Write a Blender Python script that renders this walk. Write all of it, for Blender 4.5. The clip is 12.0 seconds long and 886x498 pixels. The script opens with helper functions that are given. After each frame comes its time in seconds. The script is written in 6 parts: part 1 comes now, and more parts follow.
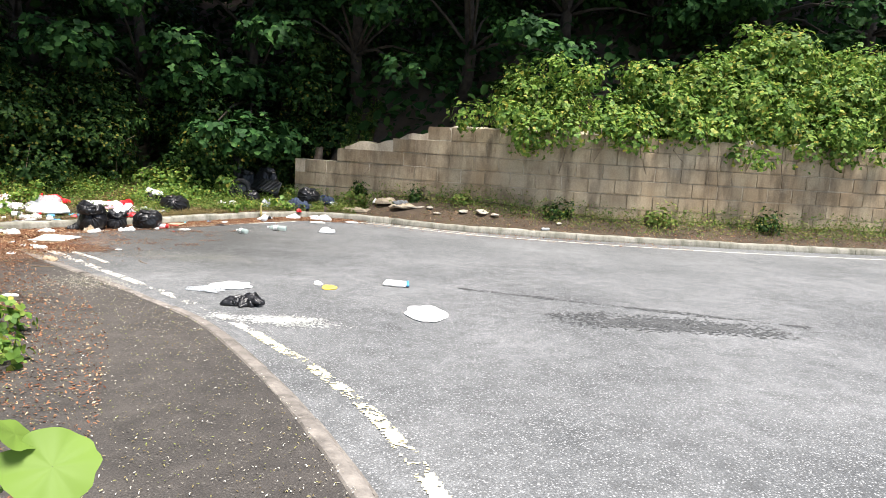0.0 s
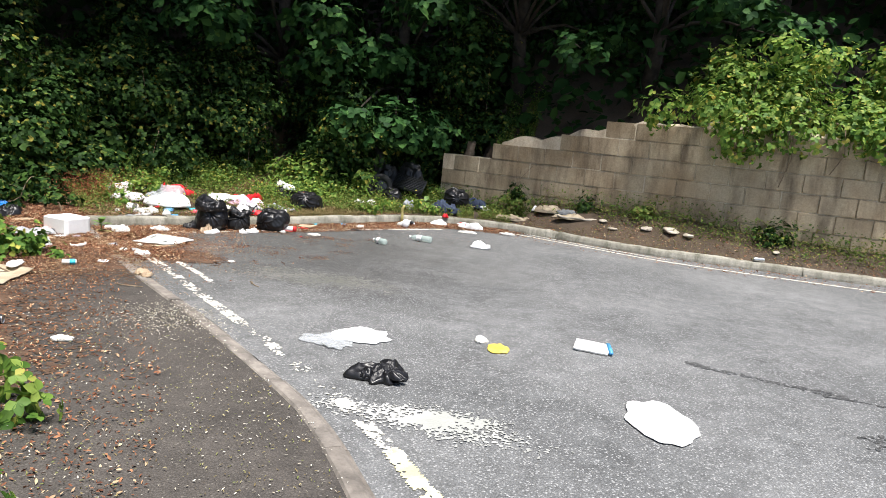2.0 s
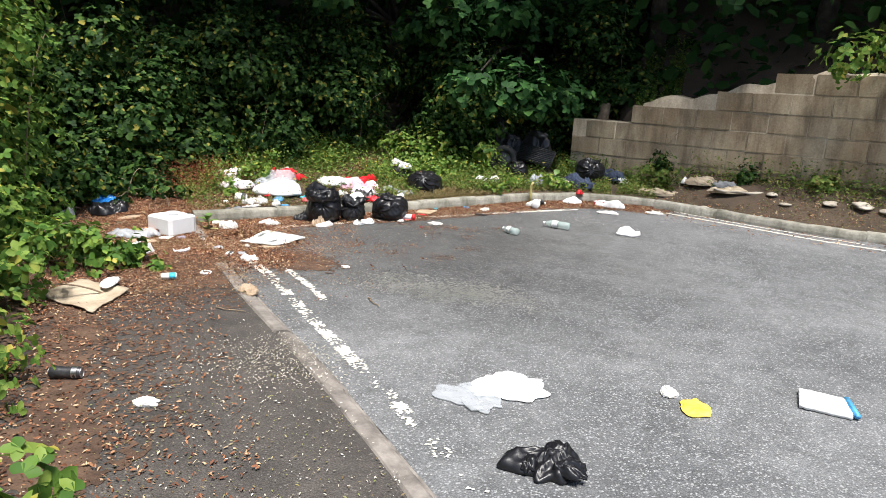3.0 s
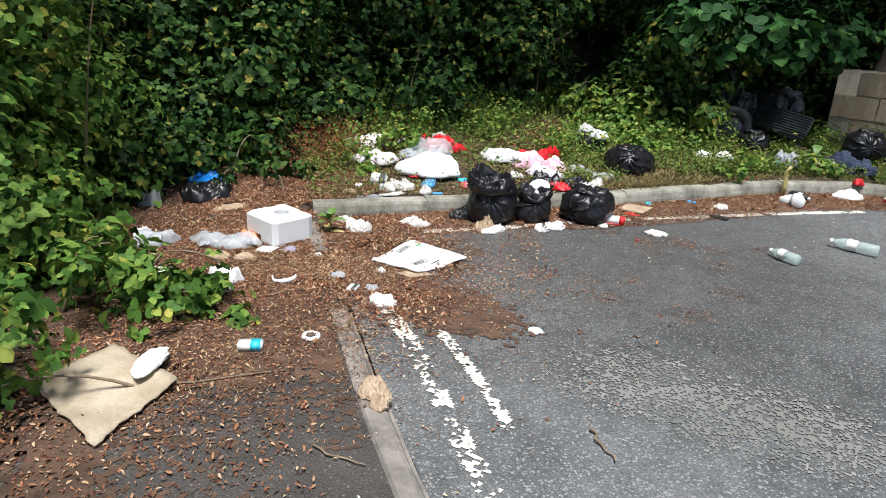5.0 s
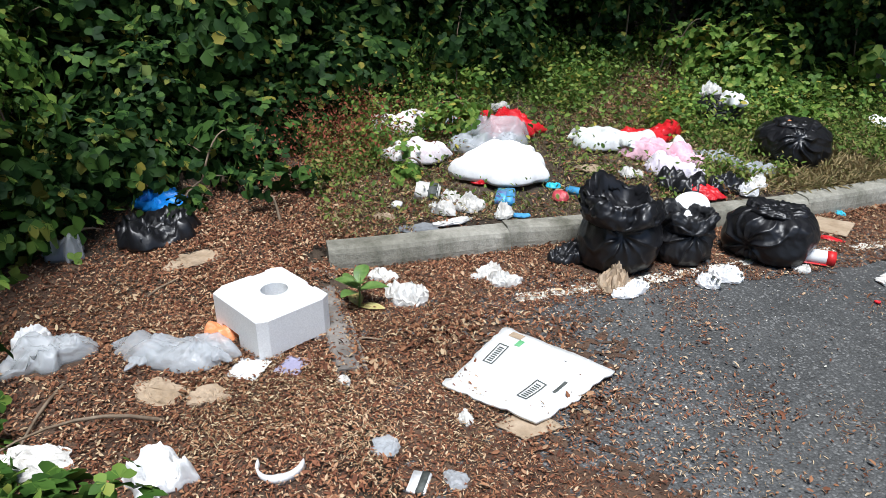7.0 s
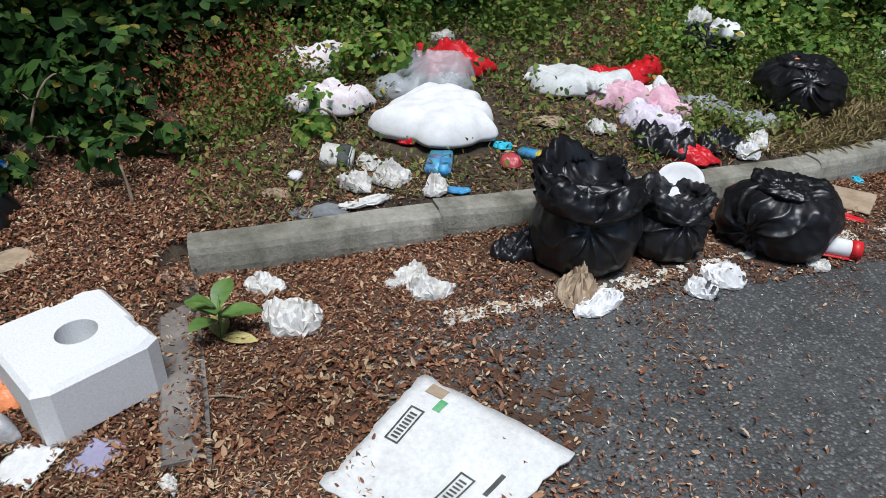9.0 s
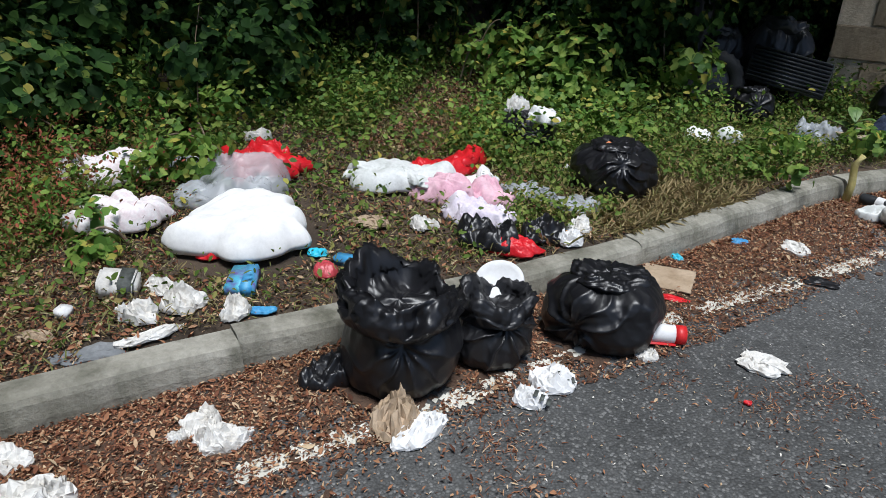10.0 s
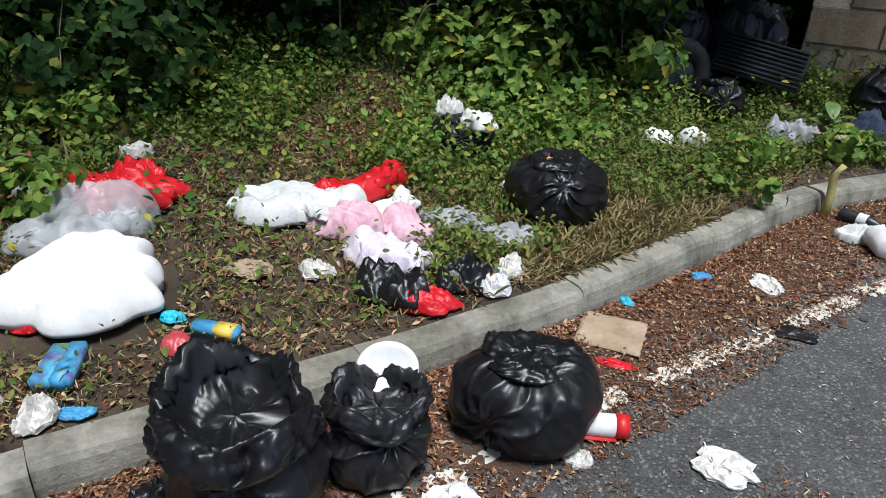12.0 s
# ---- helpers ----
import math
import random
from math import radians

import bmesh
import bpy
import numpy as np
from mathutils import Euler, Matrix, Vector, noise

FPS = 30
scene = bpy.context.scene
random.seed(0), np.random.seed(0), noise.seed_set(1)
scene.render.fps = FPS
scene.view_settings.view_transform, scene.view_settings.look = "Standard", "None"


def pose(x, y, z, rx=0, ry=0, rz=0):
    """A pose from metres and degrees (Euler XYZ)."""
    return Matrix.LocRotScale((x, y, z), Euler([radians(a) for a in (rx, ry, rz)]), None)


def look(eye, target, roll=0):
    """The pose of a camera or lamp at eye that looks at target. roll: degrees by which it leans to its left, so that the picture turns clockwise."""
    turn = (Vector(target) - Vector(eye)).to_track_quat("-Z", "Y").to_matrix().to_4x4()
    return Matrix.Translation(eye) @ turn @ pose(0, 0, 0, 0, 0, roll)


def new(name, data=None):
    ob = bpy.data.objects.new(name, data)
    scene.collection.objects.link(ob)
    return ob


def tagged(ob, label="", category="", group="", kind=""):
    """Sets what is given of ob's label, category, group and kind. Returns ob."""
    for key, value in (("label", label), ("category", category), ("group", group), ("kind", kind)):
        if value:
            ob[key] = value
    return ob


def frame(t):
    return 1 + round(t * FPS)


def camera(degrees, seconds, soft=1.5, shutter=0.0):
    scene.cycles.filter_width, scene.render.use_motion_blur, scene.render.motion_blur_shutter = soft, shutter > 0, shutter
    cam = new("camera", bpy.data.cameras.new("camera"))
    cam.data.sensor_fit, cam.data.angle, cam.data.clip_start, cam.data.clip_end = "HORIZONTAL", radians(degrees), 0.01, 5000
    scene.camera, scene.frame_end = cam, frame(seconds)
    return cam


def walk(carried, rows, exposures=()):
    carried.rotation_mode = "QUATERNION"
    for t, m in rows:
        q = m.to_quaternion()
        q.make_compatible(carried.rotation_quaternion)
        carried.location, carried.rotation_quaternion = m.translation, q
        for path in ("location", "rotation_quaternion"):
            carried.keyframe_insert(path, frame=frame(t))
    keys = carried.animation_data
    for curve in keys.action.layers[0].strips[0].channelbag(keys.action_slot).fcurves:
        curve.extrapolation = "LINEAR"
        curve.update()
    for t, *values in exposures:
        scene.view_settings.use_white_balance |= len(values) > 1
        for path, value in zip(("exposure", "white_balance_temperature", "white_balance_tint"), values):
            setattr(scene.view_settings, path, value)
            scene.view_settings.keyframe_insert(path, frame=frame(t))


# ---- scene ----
cam = camera(66.5, 12.0, 0.8)
PATH = [
    (0, (0.106, 0.163, 1.563), (0.086, 2.141, 1.268), 3.4),
    (0.5, (0.057, 0.597, 1.626), (-0.064, 2.571, 1.332), 3.9),
    (0.8, (0.027, 0.951, 1.603), (-0.175, 2.924, 1.346), 5.2),
    (1, (-0.029, 1.211, 1.585), (-0.295, 3.169, 1.277), 4.5),
    (1.5, (-0.394, 1.9, 1.567), (-0.73, 3.837, 1.201), 3.3),
    (2, (-0.664, 2.458, 1.548), (-1.059, 4.389, 1.208), 5.5),
    (2.5, (-0.962, 3.002, 1.624), (-1.63, 4.851, 1.259), 3.1),
    (3, (-1.292, 3.58, 1.706), (-1.979, 5.394, 1.217), 2.7),
    (3.5, (-1.678, 4.206, 1.734), (-2.608, 5.898, 1.214), 2.7),
    (3.7, (-1.798, 4.435, 1.734), (-2.769, 6.108, 1.227), 1.7),
    (5.3, (-3.126, 5.965, 1.579), (-4.155, 7.536, 0.89), 2.9),
    (5.5, (-3.305, 6.123, 1.547), (-4.378, 7.673, 0.879), 2.1),
    (6, (-3.731, 6.497, 1.559), (-4.873, 7.974, 0.84), 0.5),
    (6.5, (-4.189, 6.933, 1.557), (-5.164, 8.484, 0.754), 1.1),
    (7, (-4.431, 7.356, 1.519), (-5.439, 8.863, 0.676), 0.5),
    (7.2, (-4.529, 7.485, 1.505), (-5.476, 9.012, 0.627), 1.0),
    (8.8, (-4.767, 8.211, 1.38), (-5.694, 9.571, 0.244), 2.0),
    (9, (-4.756, 8.241, 1.391), (-5.619, 9.712, 0.346), 1.7),
    (9.5, (-4.731, 8.352, 1.399), (-5.338, 10.003, 0.447), 1.3),
    (10, (-4.669, 8.614, 1.389), (-5.254, 10.338, 0.561), 2.0),
    (10.5, (-4.67, 8.937, 1.404), (-5.361, 10.582, 0.498), 2.5),
    (11, (-4.701, 9.176, 1.403), (-5.372, 10.805, 0.457), 3.6),
    (11.5, (-4.661, 9.243, 1.407), (-5.352, 10.845, 0.429), 3.0),
    (12, (-4.601, 9.339, 1.427), (-5.108, 11.052, 0.528), 2.1),
]
walk(cam, [(t, look(eye, target, roll)) for t, eye, target, roll in PATH], exposures=[(0.0, 1.3, 6500, 10), (2.5, 0.9, 6400, 10), (3.5, 0.85, 6300, 9), (5.5, 0.55, 6000, 8), (7.0, 0.4, 5800, 8), (9.0, -0.12, 5750, 8), (10.0, 0.0, 5800, 8), (12.0, 0.15, 5850, 8)])

# exposure drifts down as the camera tilts to the ground
# ---- world and sun ----
world = bpy.data.worlds.new("sky")
scene.world = world
world.use_nodes = True
wn = world.node_tree.nodes
sky = wn.new("ShaderNodeTexSky")
sky.sky_type = "NISHITA"
sky.sun_disc = False
sky.sun_elevation = radians(73)
sky.sun_rotation = radians(140)
sky.air_density, sky.dust_density = 1.0, 2.0
wn["Background"].inputs["Strength"].default_value = 0.09
world.node_tree.links.new(sky.outputs[0], wn["Background"].inputs["Color"])
sun_data = bpy.data.lights.new("sun", "SUN")
sun_data.energy, sun_data.angle, sun_data.color = 4.3, radians(20), (1.0, 0.95, 0.88)
sun = new("sun", sun_data)
sun.matrix_world = look((5, -6.5, 24.5), (0, 0, 0))


# ---- materials ----
def shader(name):
    m = bpy.data.materials.new(name)
    m.use_nodes = True
    nt = m.node_tree
    return m, nt, nt.nodes["Principled BSDF"]


def node(nt, kind, **values):
    n = nt.nodes.new(kind)
    for k, v in values.items():
        n.inputs[k].default_value = v
    return n


def noise_at(nt, scale, detail=4.0, rough=0.6):
    pos = nt.nodes.new("ShaderNodeNewGeometry")
    n = node(nt, "ShaderNodeTexNoise", Scale=scale, Detail=detail, Roughness=rough)
    nt.links.new(pos.outputs["Position"], n.inputs["Vector"])
    return n.outputs["Fac"]


def ramp(nt, fac, stops):
    r = nt.nodes.new("ShaderNodeValToRGB")
    el = r.color_ramp.elements
    while len(el) < len(stops):
        el.new(0.5)
    for e, (p, c) in zip(el, stops):
        e.position, e.color = p, (*c, 1)
    nt.links.new(fac, r.inputs[0])
    return r.outputs["Color"]


def mixed(nt, fac, a, b, how="MIX"):
    n = nt.nodes.new("ShaderNodeMix")
    n.data_type, n.blend_type = "RGBA", how
    for value, slot in ((fac, n.inputs[0]), (a, n.inputs[6]), (b, n.inputs[7])):
        if isinstance(value, (int, float)):
            slot.default_value = value
        elif isinstance(value, tuple):
            slot.default_value = (*value, 1)
        else:
            nt.links.new(value, slot)
    return n.outputs[2]


def bumped(nt, p, fac, strength, distance):
    b = node(nt, "ShaderNodeBump", Strength=strength, Distance=distance)
    nt.links.new(fac, b.inputs["Height"])
    nt.links.new(b.outputs[0], p.inputs["Normal"])


def plain(name, c1, c2, scale=6.0, fine=70.0, rough=0.8, bump=0.3, depth=0.004, metal=0.0, spec=0.5, vary=0.0, coat=0.0):
    """Two colours in broad patches, with grain and relief."""
    m, nt, p = shader(name)
    big, small = noise_at(nt, scale), noise_at(nt, fine, 6.0, 0.7)
    col = ramp(nt, big, [(0.35, c1), (0.65, c2)])
    col = mixed(nt, 0.35, col, ramp(nt, small, [(0.3, (0.35, 0.35, 0.35)), (0.7, (1, 1, 1))]), "MULTIPLY")
    if vary:
        info = nt.nodes.new("ShaderNodeObjectInfo")
        col = mixed(nt, vary, col, ramp(nt, info.outputs["Random"], [(0.0, (0.45, 0.42, 0.4)), (1.0, (1, 1, 1))]), "MULTIPLY")
    nt.links.new(col, p.inputs["Base Color"])
    p.inputs["Roughness"].default_value, p.inputs["Metallic"].default_value = rough, metal
    p.inputs["Specular IOR Level"].default_value, p.inputs["Coat Weight"].default_value = spec, coat
    bumped(nt, p, small, bump, depth)
    return m


def scraps(name, stops, rough=0.8, through_light=0.0, spec=0.22):
    """Small pieces, each with its own colour out of a ramp."""
    m, nt, p = shader(name)
    g = nt.nodes.new("ShaderNodeNewGeometry")
    col = ramp(nt, g.outputs["Random Per Island"], stops)
    col = mixed(nt, 0.5, col, ramp(nt, noise_at(nt, 1.1, 3), [(0.35, (0.45, 0.5, 0.42)), (0.65, (1, 1, 1))]), "MULTIPLY")
    nt.links.new(col, p.inputs["Base Color"])
    p.inputs["Roughness"].default_value = rough
    p.inputs["Specular IOR Level"].default_value = spec
    if through_light:
        tr, mx = nt.nodes.new("ShaderNodeBsdfTranslucent"), node(nt, "ShaderNodeMixShader", Fac=through_light)
        nt.links.new(col, tr.inputs["Color"])
        nt.links.new(p.outputs[0], mx.inputs[1])
        nt.links.new(tr.outputs[0], mx.inputs[2])
        nt.links.new(mx.outputs[0], nt.nodes["Material Output"].inputs["Surface"])
    return m


def asphalt(name, dark, pale, chips, chip_share, dark_spot=None):
    m, nt, p = shader(name)
    pos = nt.nodes.new("ShaderNodeNewGeometry")
    vor = node(nt, "ShaderNodeTexVoronoi", Scale=110.0)
    nt.links.new(pos.outputs["Position"], vor.inputs["Vector"])
    broad, mid = noise_at(nt, 0.5, 5.0, 0.65), noise_at(nt, 5.0, 6.0, 0.7)
    col = ramp(nt, broad, [(0.35, dark), (0.65, pale)])
    col = mixed(nt, 0.55, col, ramp(nt, mid, [(0.32, (0.35, 0.35, 0.35)), (0.68, (1.2, 1.2, 1.2))]), "MULTIPLY")
    stone = ramp(nt, vor.outputs["Color"], [(chip_share, (0, 0, 0)), (min(chip_share + 0.12, 1.0), (1, 1, 1))])
    col = mixed(nt, stone, col, chips)
    crack = ramp(nt, vor.outputs["Distance"], [(0.25, (1, 1, 1)), (0.75, (0.5, 0.5, 0.5))])
    col = mixed(nt, 0.8, col, crack, "MULTIPLY")
    if dark_spot:
        # the surface gets darker towards one spot, with a wavering edge
        away = nt.nodes.new("ShaderNodeVectorMath")
        away.operation = "DISTANCE"
        away.inputs[1].default_value = dark_spot
        nt.links.new(pos.outputs["Position"], away.inputs[0])
        wob = nt.nodes.new("ShaderNodeMath")
        wob.operation = "MULTIPLY_ADD"
        nt.links.new(noise_at(nt, 0.9, 5.0, 0.6), wob.inputs[0])
        wob.inputs[1].default_value = 0.5
        far = nt.nodes.new("ShaderNodeMath")
        far.operation = "MULTIPLY"
        nt.links.new(away.outputs["Value"], far.inputs[0])
        far.inputs[1].default_value = 0.2
        nt.links.new(far.outputs[0], wob.inputs[2])
        col = mixed(nt, 1.0, col, ramp(nt, wob.outputs[0], [(0.45, (0.55, 0.54, 0.52)), (0.95, (1, 1, 1))]), "MULTIPLY")
    nt.links.new(col, p.inputs["Base Color"])
    p.inputs["Roughness"].default_value = 0.75
    bumped(nt, p, vor.outputs["Distance"], 0.6, -0.006)
    return m


M_ROAD = asphalt("road_asphalt", (0.115, 0.12, 0.124), (0.225, 0.23, 0.235), (0.33, 0.335, 0.34), 0.7, (-4.1, 10.3, 0.0))
M_PATH = asphalt("footway_asphalt", (0.052, 0.046, 0.042), (0.1, 0.088, 0.078), (0.19, 0.175, 0.155), 0.83)
M_SOIL = plain("woodland_soil", (0.05, 0.036, 0.024), (0.1, 0.07, 0.046), 1.5, 45, 0.95, 0.8, 0.02)
M_KERB_LOW = plain("grimy_kerb_concrete", (0.14, 0.125, 0.112), (0.3, 0.27, 0.24), 7, 50, 0.9, 0.6, 0.006, vary=0.3)


def weathered_stone(name, pale, brown, black, vary):
    """Buff blockwork with rain streaks, damp patches and pale scabs."""
    m, nt, p = shader(name)
    geo = nt.nodes.new("ShaderNodeNewGeometry")
    squeeze = nt.nodes.new("ShaderNodeVectorMath")
    squeeze.operation = "MULTIPLY"
    squeeze.inputs[1].default_value = (1.0, 1.0, 0.22)
    nt.links.new(geo.outputs["Position"], squeeze.inputs[0])
    streak = node(nt, "ShaderNodeTexNoise", Scale=4.5, Detail=6.0, Roughness=0.65)
    nt.links.new(squeeze.outputs[0], streak.inputs["Vector"])
    broad, mid, fine = noise_at(nt, 0.9, 4.0), noise_at(nt, 3.4, 6.0, 0.7), noise_at(nt, 38.0, 6.0, 0.7)
    col = ramp(nt, broad, [(0.36, brown), (0.62, pale)])
    col = mixed(nt, ramp(nt, streak.outputs["Fac"], [(0.44, (0, 0, 0)), (0.66, (0.85, 0.85, 0.85))]), col, black)
    col = mixed(nt, ramp(nt, mid, [(0.56, (0, 0, 0)), (0.72, (0.6, 0.6, 0.6))]), col, pale)
    col = mixed(nt, 0.5, col, ramp(nt, fine, [(0.3, (0.4, 0.39, 0.37)), (0.7, (1.1, 1.1, 1.1))]), "MULTIPLY")
    info = nt.nodes.new("ShaderNodeObjectInfo")
    col = mixed(nt, vary, col, ramp(nt, info.outputs["Random"], [(0.0, (0.5, 0.47, 0.45)), (1.0, (1.1, 1.1, 1.1))]), "MULTIPLY")
    nt.links.new(col, p.inputs["Base Color"])
    p.inputs["Roughness"].default_value = 0.94
    p.inputs["Specular IOR Level"].default_value = 0.2
    bumped(nt, p, fine, 0.7, 0.012)
    return m


M_KERB = weathered_stone("kerb_concrete", (0.42, 0.405, 0.35), (0.27, 0.26, 0.215), (0.12, 0.118, 0.09), 0.2)
M_BLOCK = weathered_stone("wall_block_stone", (0.56, 0.46, 0.32), (0.36, 0.265, 0.165), (0.18, 0.135, 0.09), 0.22)
M_MORTAR = weathered_stone("wall_mortar", (0.68, 0.6, 0.46), (0.52, 0.43, 0.31), (0.28, 0.22, 0.16), 0.0)
# light put into leaf colour: half-lit, shaded and sunlit copies of one leaf
M_MIDLEAF = scraps("half_lit_leaf", [(0.0, (0.035, 0.085, 0.017)), (0.5, (0.09, 0.18, 0.032)), (0.9, (0.21, 0.31, 0.06)), (1.0, (0.45, 0.4, 0.08))], 0.55, 0.22, 0.12)
M_SHADELEAF = scraps("shaded_leaf", [(0.0, (0.01, 0.03, 0.008)), (0.5, (0.024, 0.06, 0.013)), (0.9, (0.07, 0.135, 0.028)), (0.98, (0.25, 0.22, 0.04))], 0.6, 0.12, 0.12)
M_SUNLEAF = scraps("sunlit_leaf", [(0.0, (0.06, 0.14, 0.025)), (0.4, (0.15, 0.27, 0.045)), (0.88, (0.3, 0.4, 0.085)), (1.0, (0.55, 0.45, 0.09))], 0.55, 0.35)
M_TREELEAF = scraps("tree_leaf", [(0.0, (0.012, 0.04, 0.012)), (0.6, (0.03, 0.085, 0.022)), (1.0, (0.08, 0.17, 0.045))], 0.6, 0.1, 0.1)
M_WEED = scraps("weed_leaf", [(0.0, (0.07, 0.13, 0.025)), (0.5, (0.16, 0.24, 0.045)), (0.8, (0.25, 0.28, 0.07)), (1.0, (0.36, 0.28, 0.11))], 0.7, 0.3)
M_STRAW = scraps("dry_grass_blade", [(0.0, (0.32, 0.24, 0.12)), (0.6, (0.46, 0.36, 0.19)), (1.0, (0.25, 0.24, 0.09))], 0.85, 0.2)
M_REDWEED = scraps("dried_dock_seed", [(0.0, (0.2, 0.05, 0.03)), (0.6, (0.3, 0.09, 0.05)), (1.0, (0.16, 0.13, 0.04))], 0.85, 0.1)
M_LITTER = scraps("leaf_litter", [(0.0, (0.08, 0.032, 0.02)), (0.4, (0.22, 0.09, 0.05)), (0.75, (0.37, 0.18, 0.095)), (1.0, (0.6, 0.46, 0.3))], 0.85)
M_MULCH = plain("leaf_mould", (0.07, 0.04, 0.026), (0.15, 0.09, 0.057), 7, 75, 0.95, 0.9, 0.015)
# leaf colours painted near black for the deep shade of the slope
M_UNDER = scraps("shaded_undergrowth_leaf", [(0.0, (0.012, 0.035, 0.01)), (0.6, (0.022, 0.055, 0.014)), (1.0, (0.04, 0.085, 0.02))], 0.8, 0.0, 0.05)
M_DRY = scraps("dry_weed", [(0.0, (0.14, 0.1, 0.05)), (0.4, (0.28, 0.22, 0.11)), (0.75, (0.2, 0.24, 0.07)), (1.0, (0.5, 0.42, 0.24))], 0.9, 0.1)
M_STAIN = asphalt("oil_darkened_asphalt", (0.06, 0.062, 0.065), (0.085, 0.088, 0.09), (0.17, 0.172, 0.175), 0.68)
M_PAINT = plain("worn_road_paint", (0.62, 0.6, 0.52), (0.74, 0.72, 0.64), 9, 80, 0.8, 0.5, 0.003)
M_YELLOW = plain("worn_yellow_paint", (0.66, 0.58, 0.3), (0.74, 0.7, 0.5), 9, 80, 0.8, 0.5, 0.003)
M_POWDER = scraps("pale_powder", [(0.0, (0.22, 0.22, 0.22)), (1.0, (0.52, 0.52, 0.51))], 0.95)
M_SAND = scraps("pale_sand", [(0.0, (0.17, 0.168, 0.162)), (1.0, (0.3, 0.29, 0.275))], 0.95)
M_CHIPS = scraps("pale_crumbs", [(0.0, (0.3, 0.26, 0.2)), (0.5, (0.55, 0.5, 0.43)), (1.0, (0.75, 0.72, 0.66))], 0.9)
M_BARK = plain("bark", (0.035, 0.027, 0.02), (0.08, 0.062, 0.047), 8, 40, 0.95, 0.9, 0.02)
M_TWIG = plain("dry_twig", (0.16, 0.11, 0.07), (0.3, 0.23, 0.16), 12, 60, 0.9, 0.4)


# ---- builders ----
def part(name, bm, material, parent=None, label=""):
    me = bpy.data.meshes.new(name)
    bm.to_mesh(me)
    bm.free()
    return finish(name, me, material, parent, label)


def finish(name, me, material, parent=None, label="", smooth=True):
    if material:
        me.materials.append(material)
    if smooth and len(me.polygons):
        me.polygons.foreach_set("use_smooth", [True] * len(me.polygons))
    ob = new(name, me)
    if parent:
        ob.parent = parent
    if label:
        ob["label"] = label
    return ob


def raw(name, verts, faces, material, parent=None, label="", smooth=False):
    """A mesh from arrays; faces all of one corner count."""
    verts, faces = np.asarray(verts, float), np.asarray(faces, int)
    me = bpy.data.meshes.new(name)
    me.vertices.add(len(verts))
    me.vertices.foreach_set("co", verts.ravel())
    k = faces.shape[1]
    me.loops.add(faces.size)
    me.loops.foreach_set("vertex_index", faces.ravel())
    me.polygons.add(len(faces))
    me.polygons.foreach_set("loop_start", np.arange(0, faces.size, k))
    me.polygons.foreach_set("loop_total", np.full(len(faces), k))
    me.update(calc_edges=True)
    me.validate()
    return finish(name, me, material, parent, label, smooth)


def empty(name, loc=(0, 0, 0), label="", category="", group="", kind="", turn=0.0):
    ob = new(name)
    ob.empty_display_size = 0.1
    ob.matrix_basis = pose(*loc, 0, 0, turn)
    return tagged(ob, label, category, group, kind)


def add_box(bm, size, at=(0, 0, 0), bevel=0.0, turn=None):
    m = Matrix.Translation(at) @ (turn or Matrix()) @ Matrix.Diagonal((*size, 1))
    made = bmesh.ops.create_cube(bm, size=1, matrix=m)["verts"]
    if bevel:
        edges = {e for v in made for e in v.link_edges}
        bmesh.ops.bevel(bm, geom=list(edges), offset=bevel, segments=2, affect="EDGES")
    return bm


def tube_mesh(bm, points, r0, r1, sides=7):
    """A tapered round stem along the points."""
    rings = []
    pts = [Vector(p) for p in points]
    for i, p in enumerate(pts):
        way = (pts[min(i + 1, len(pts) - 1)] - pts[max(i - 1, 0)]).normalized()
        side = way.cross(Vector((0.3, 0.2, 0.93))).normalized()
        other = way.cross(side)
        r = r0 + (r1 - r0) * i / (len(pts) - 1)
        rings.append([bm.verts.new(p + r * (math.cos(a) * side + math.sin(a) * other)) for a in (6.2832 * k / sides for k in range(sides))])
    for a, b in zip(rings, rings[1:]):
        for k in range(sides):
            bm.faces.new((a[k], a[(k + 1) % sides], b[(k + 1) % sides], b[k]))
    bm.faces.new(rings[0][::-1])
    bm.faces.new(rings[-1])
    return bm


def unit(v):
    return v / np.maximum(np.linalg.norm(v, axis=1, keepdims=True), 1e-9)


# one leaflet: pointed oval, folded along its rib; tip along +x
LEAFLET = np.array([(0, 0, 0), (0.35, 0.27, 0.07), (0.75, 0.2, 0.03), (1, 0, -0.08), (0.75, -0.2, 0.03), (0.35, -0.27, 0.07), (0.5, 0, -0.02)], float)
LEAF_TRIS = np.array([(0, 1, 6), (1, 2, 6), (2, 3, 6), (3, 4, 6), (4, 5, 6), (5, 0, 6)])


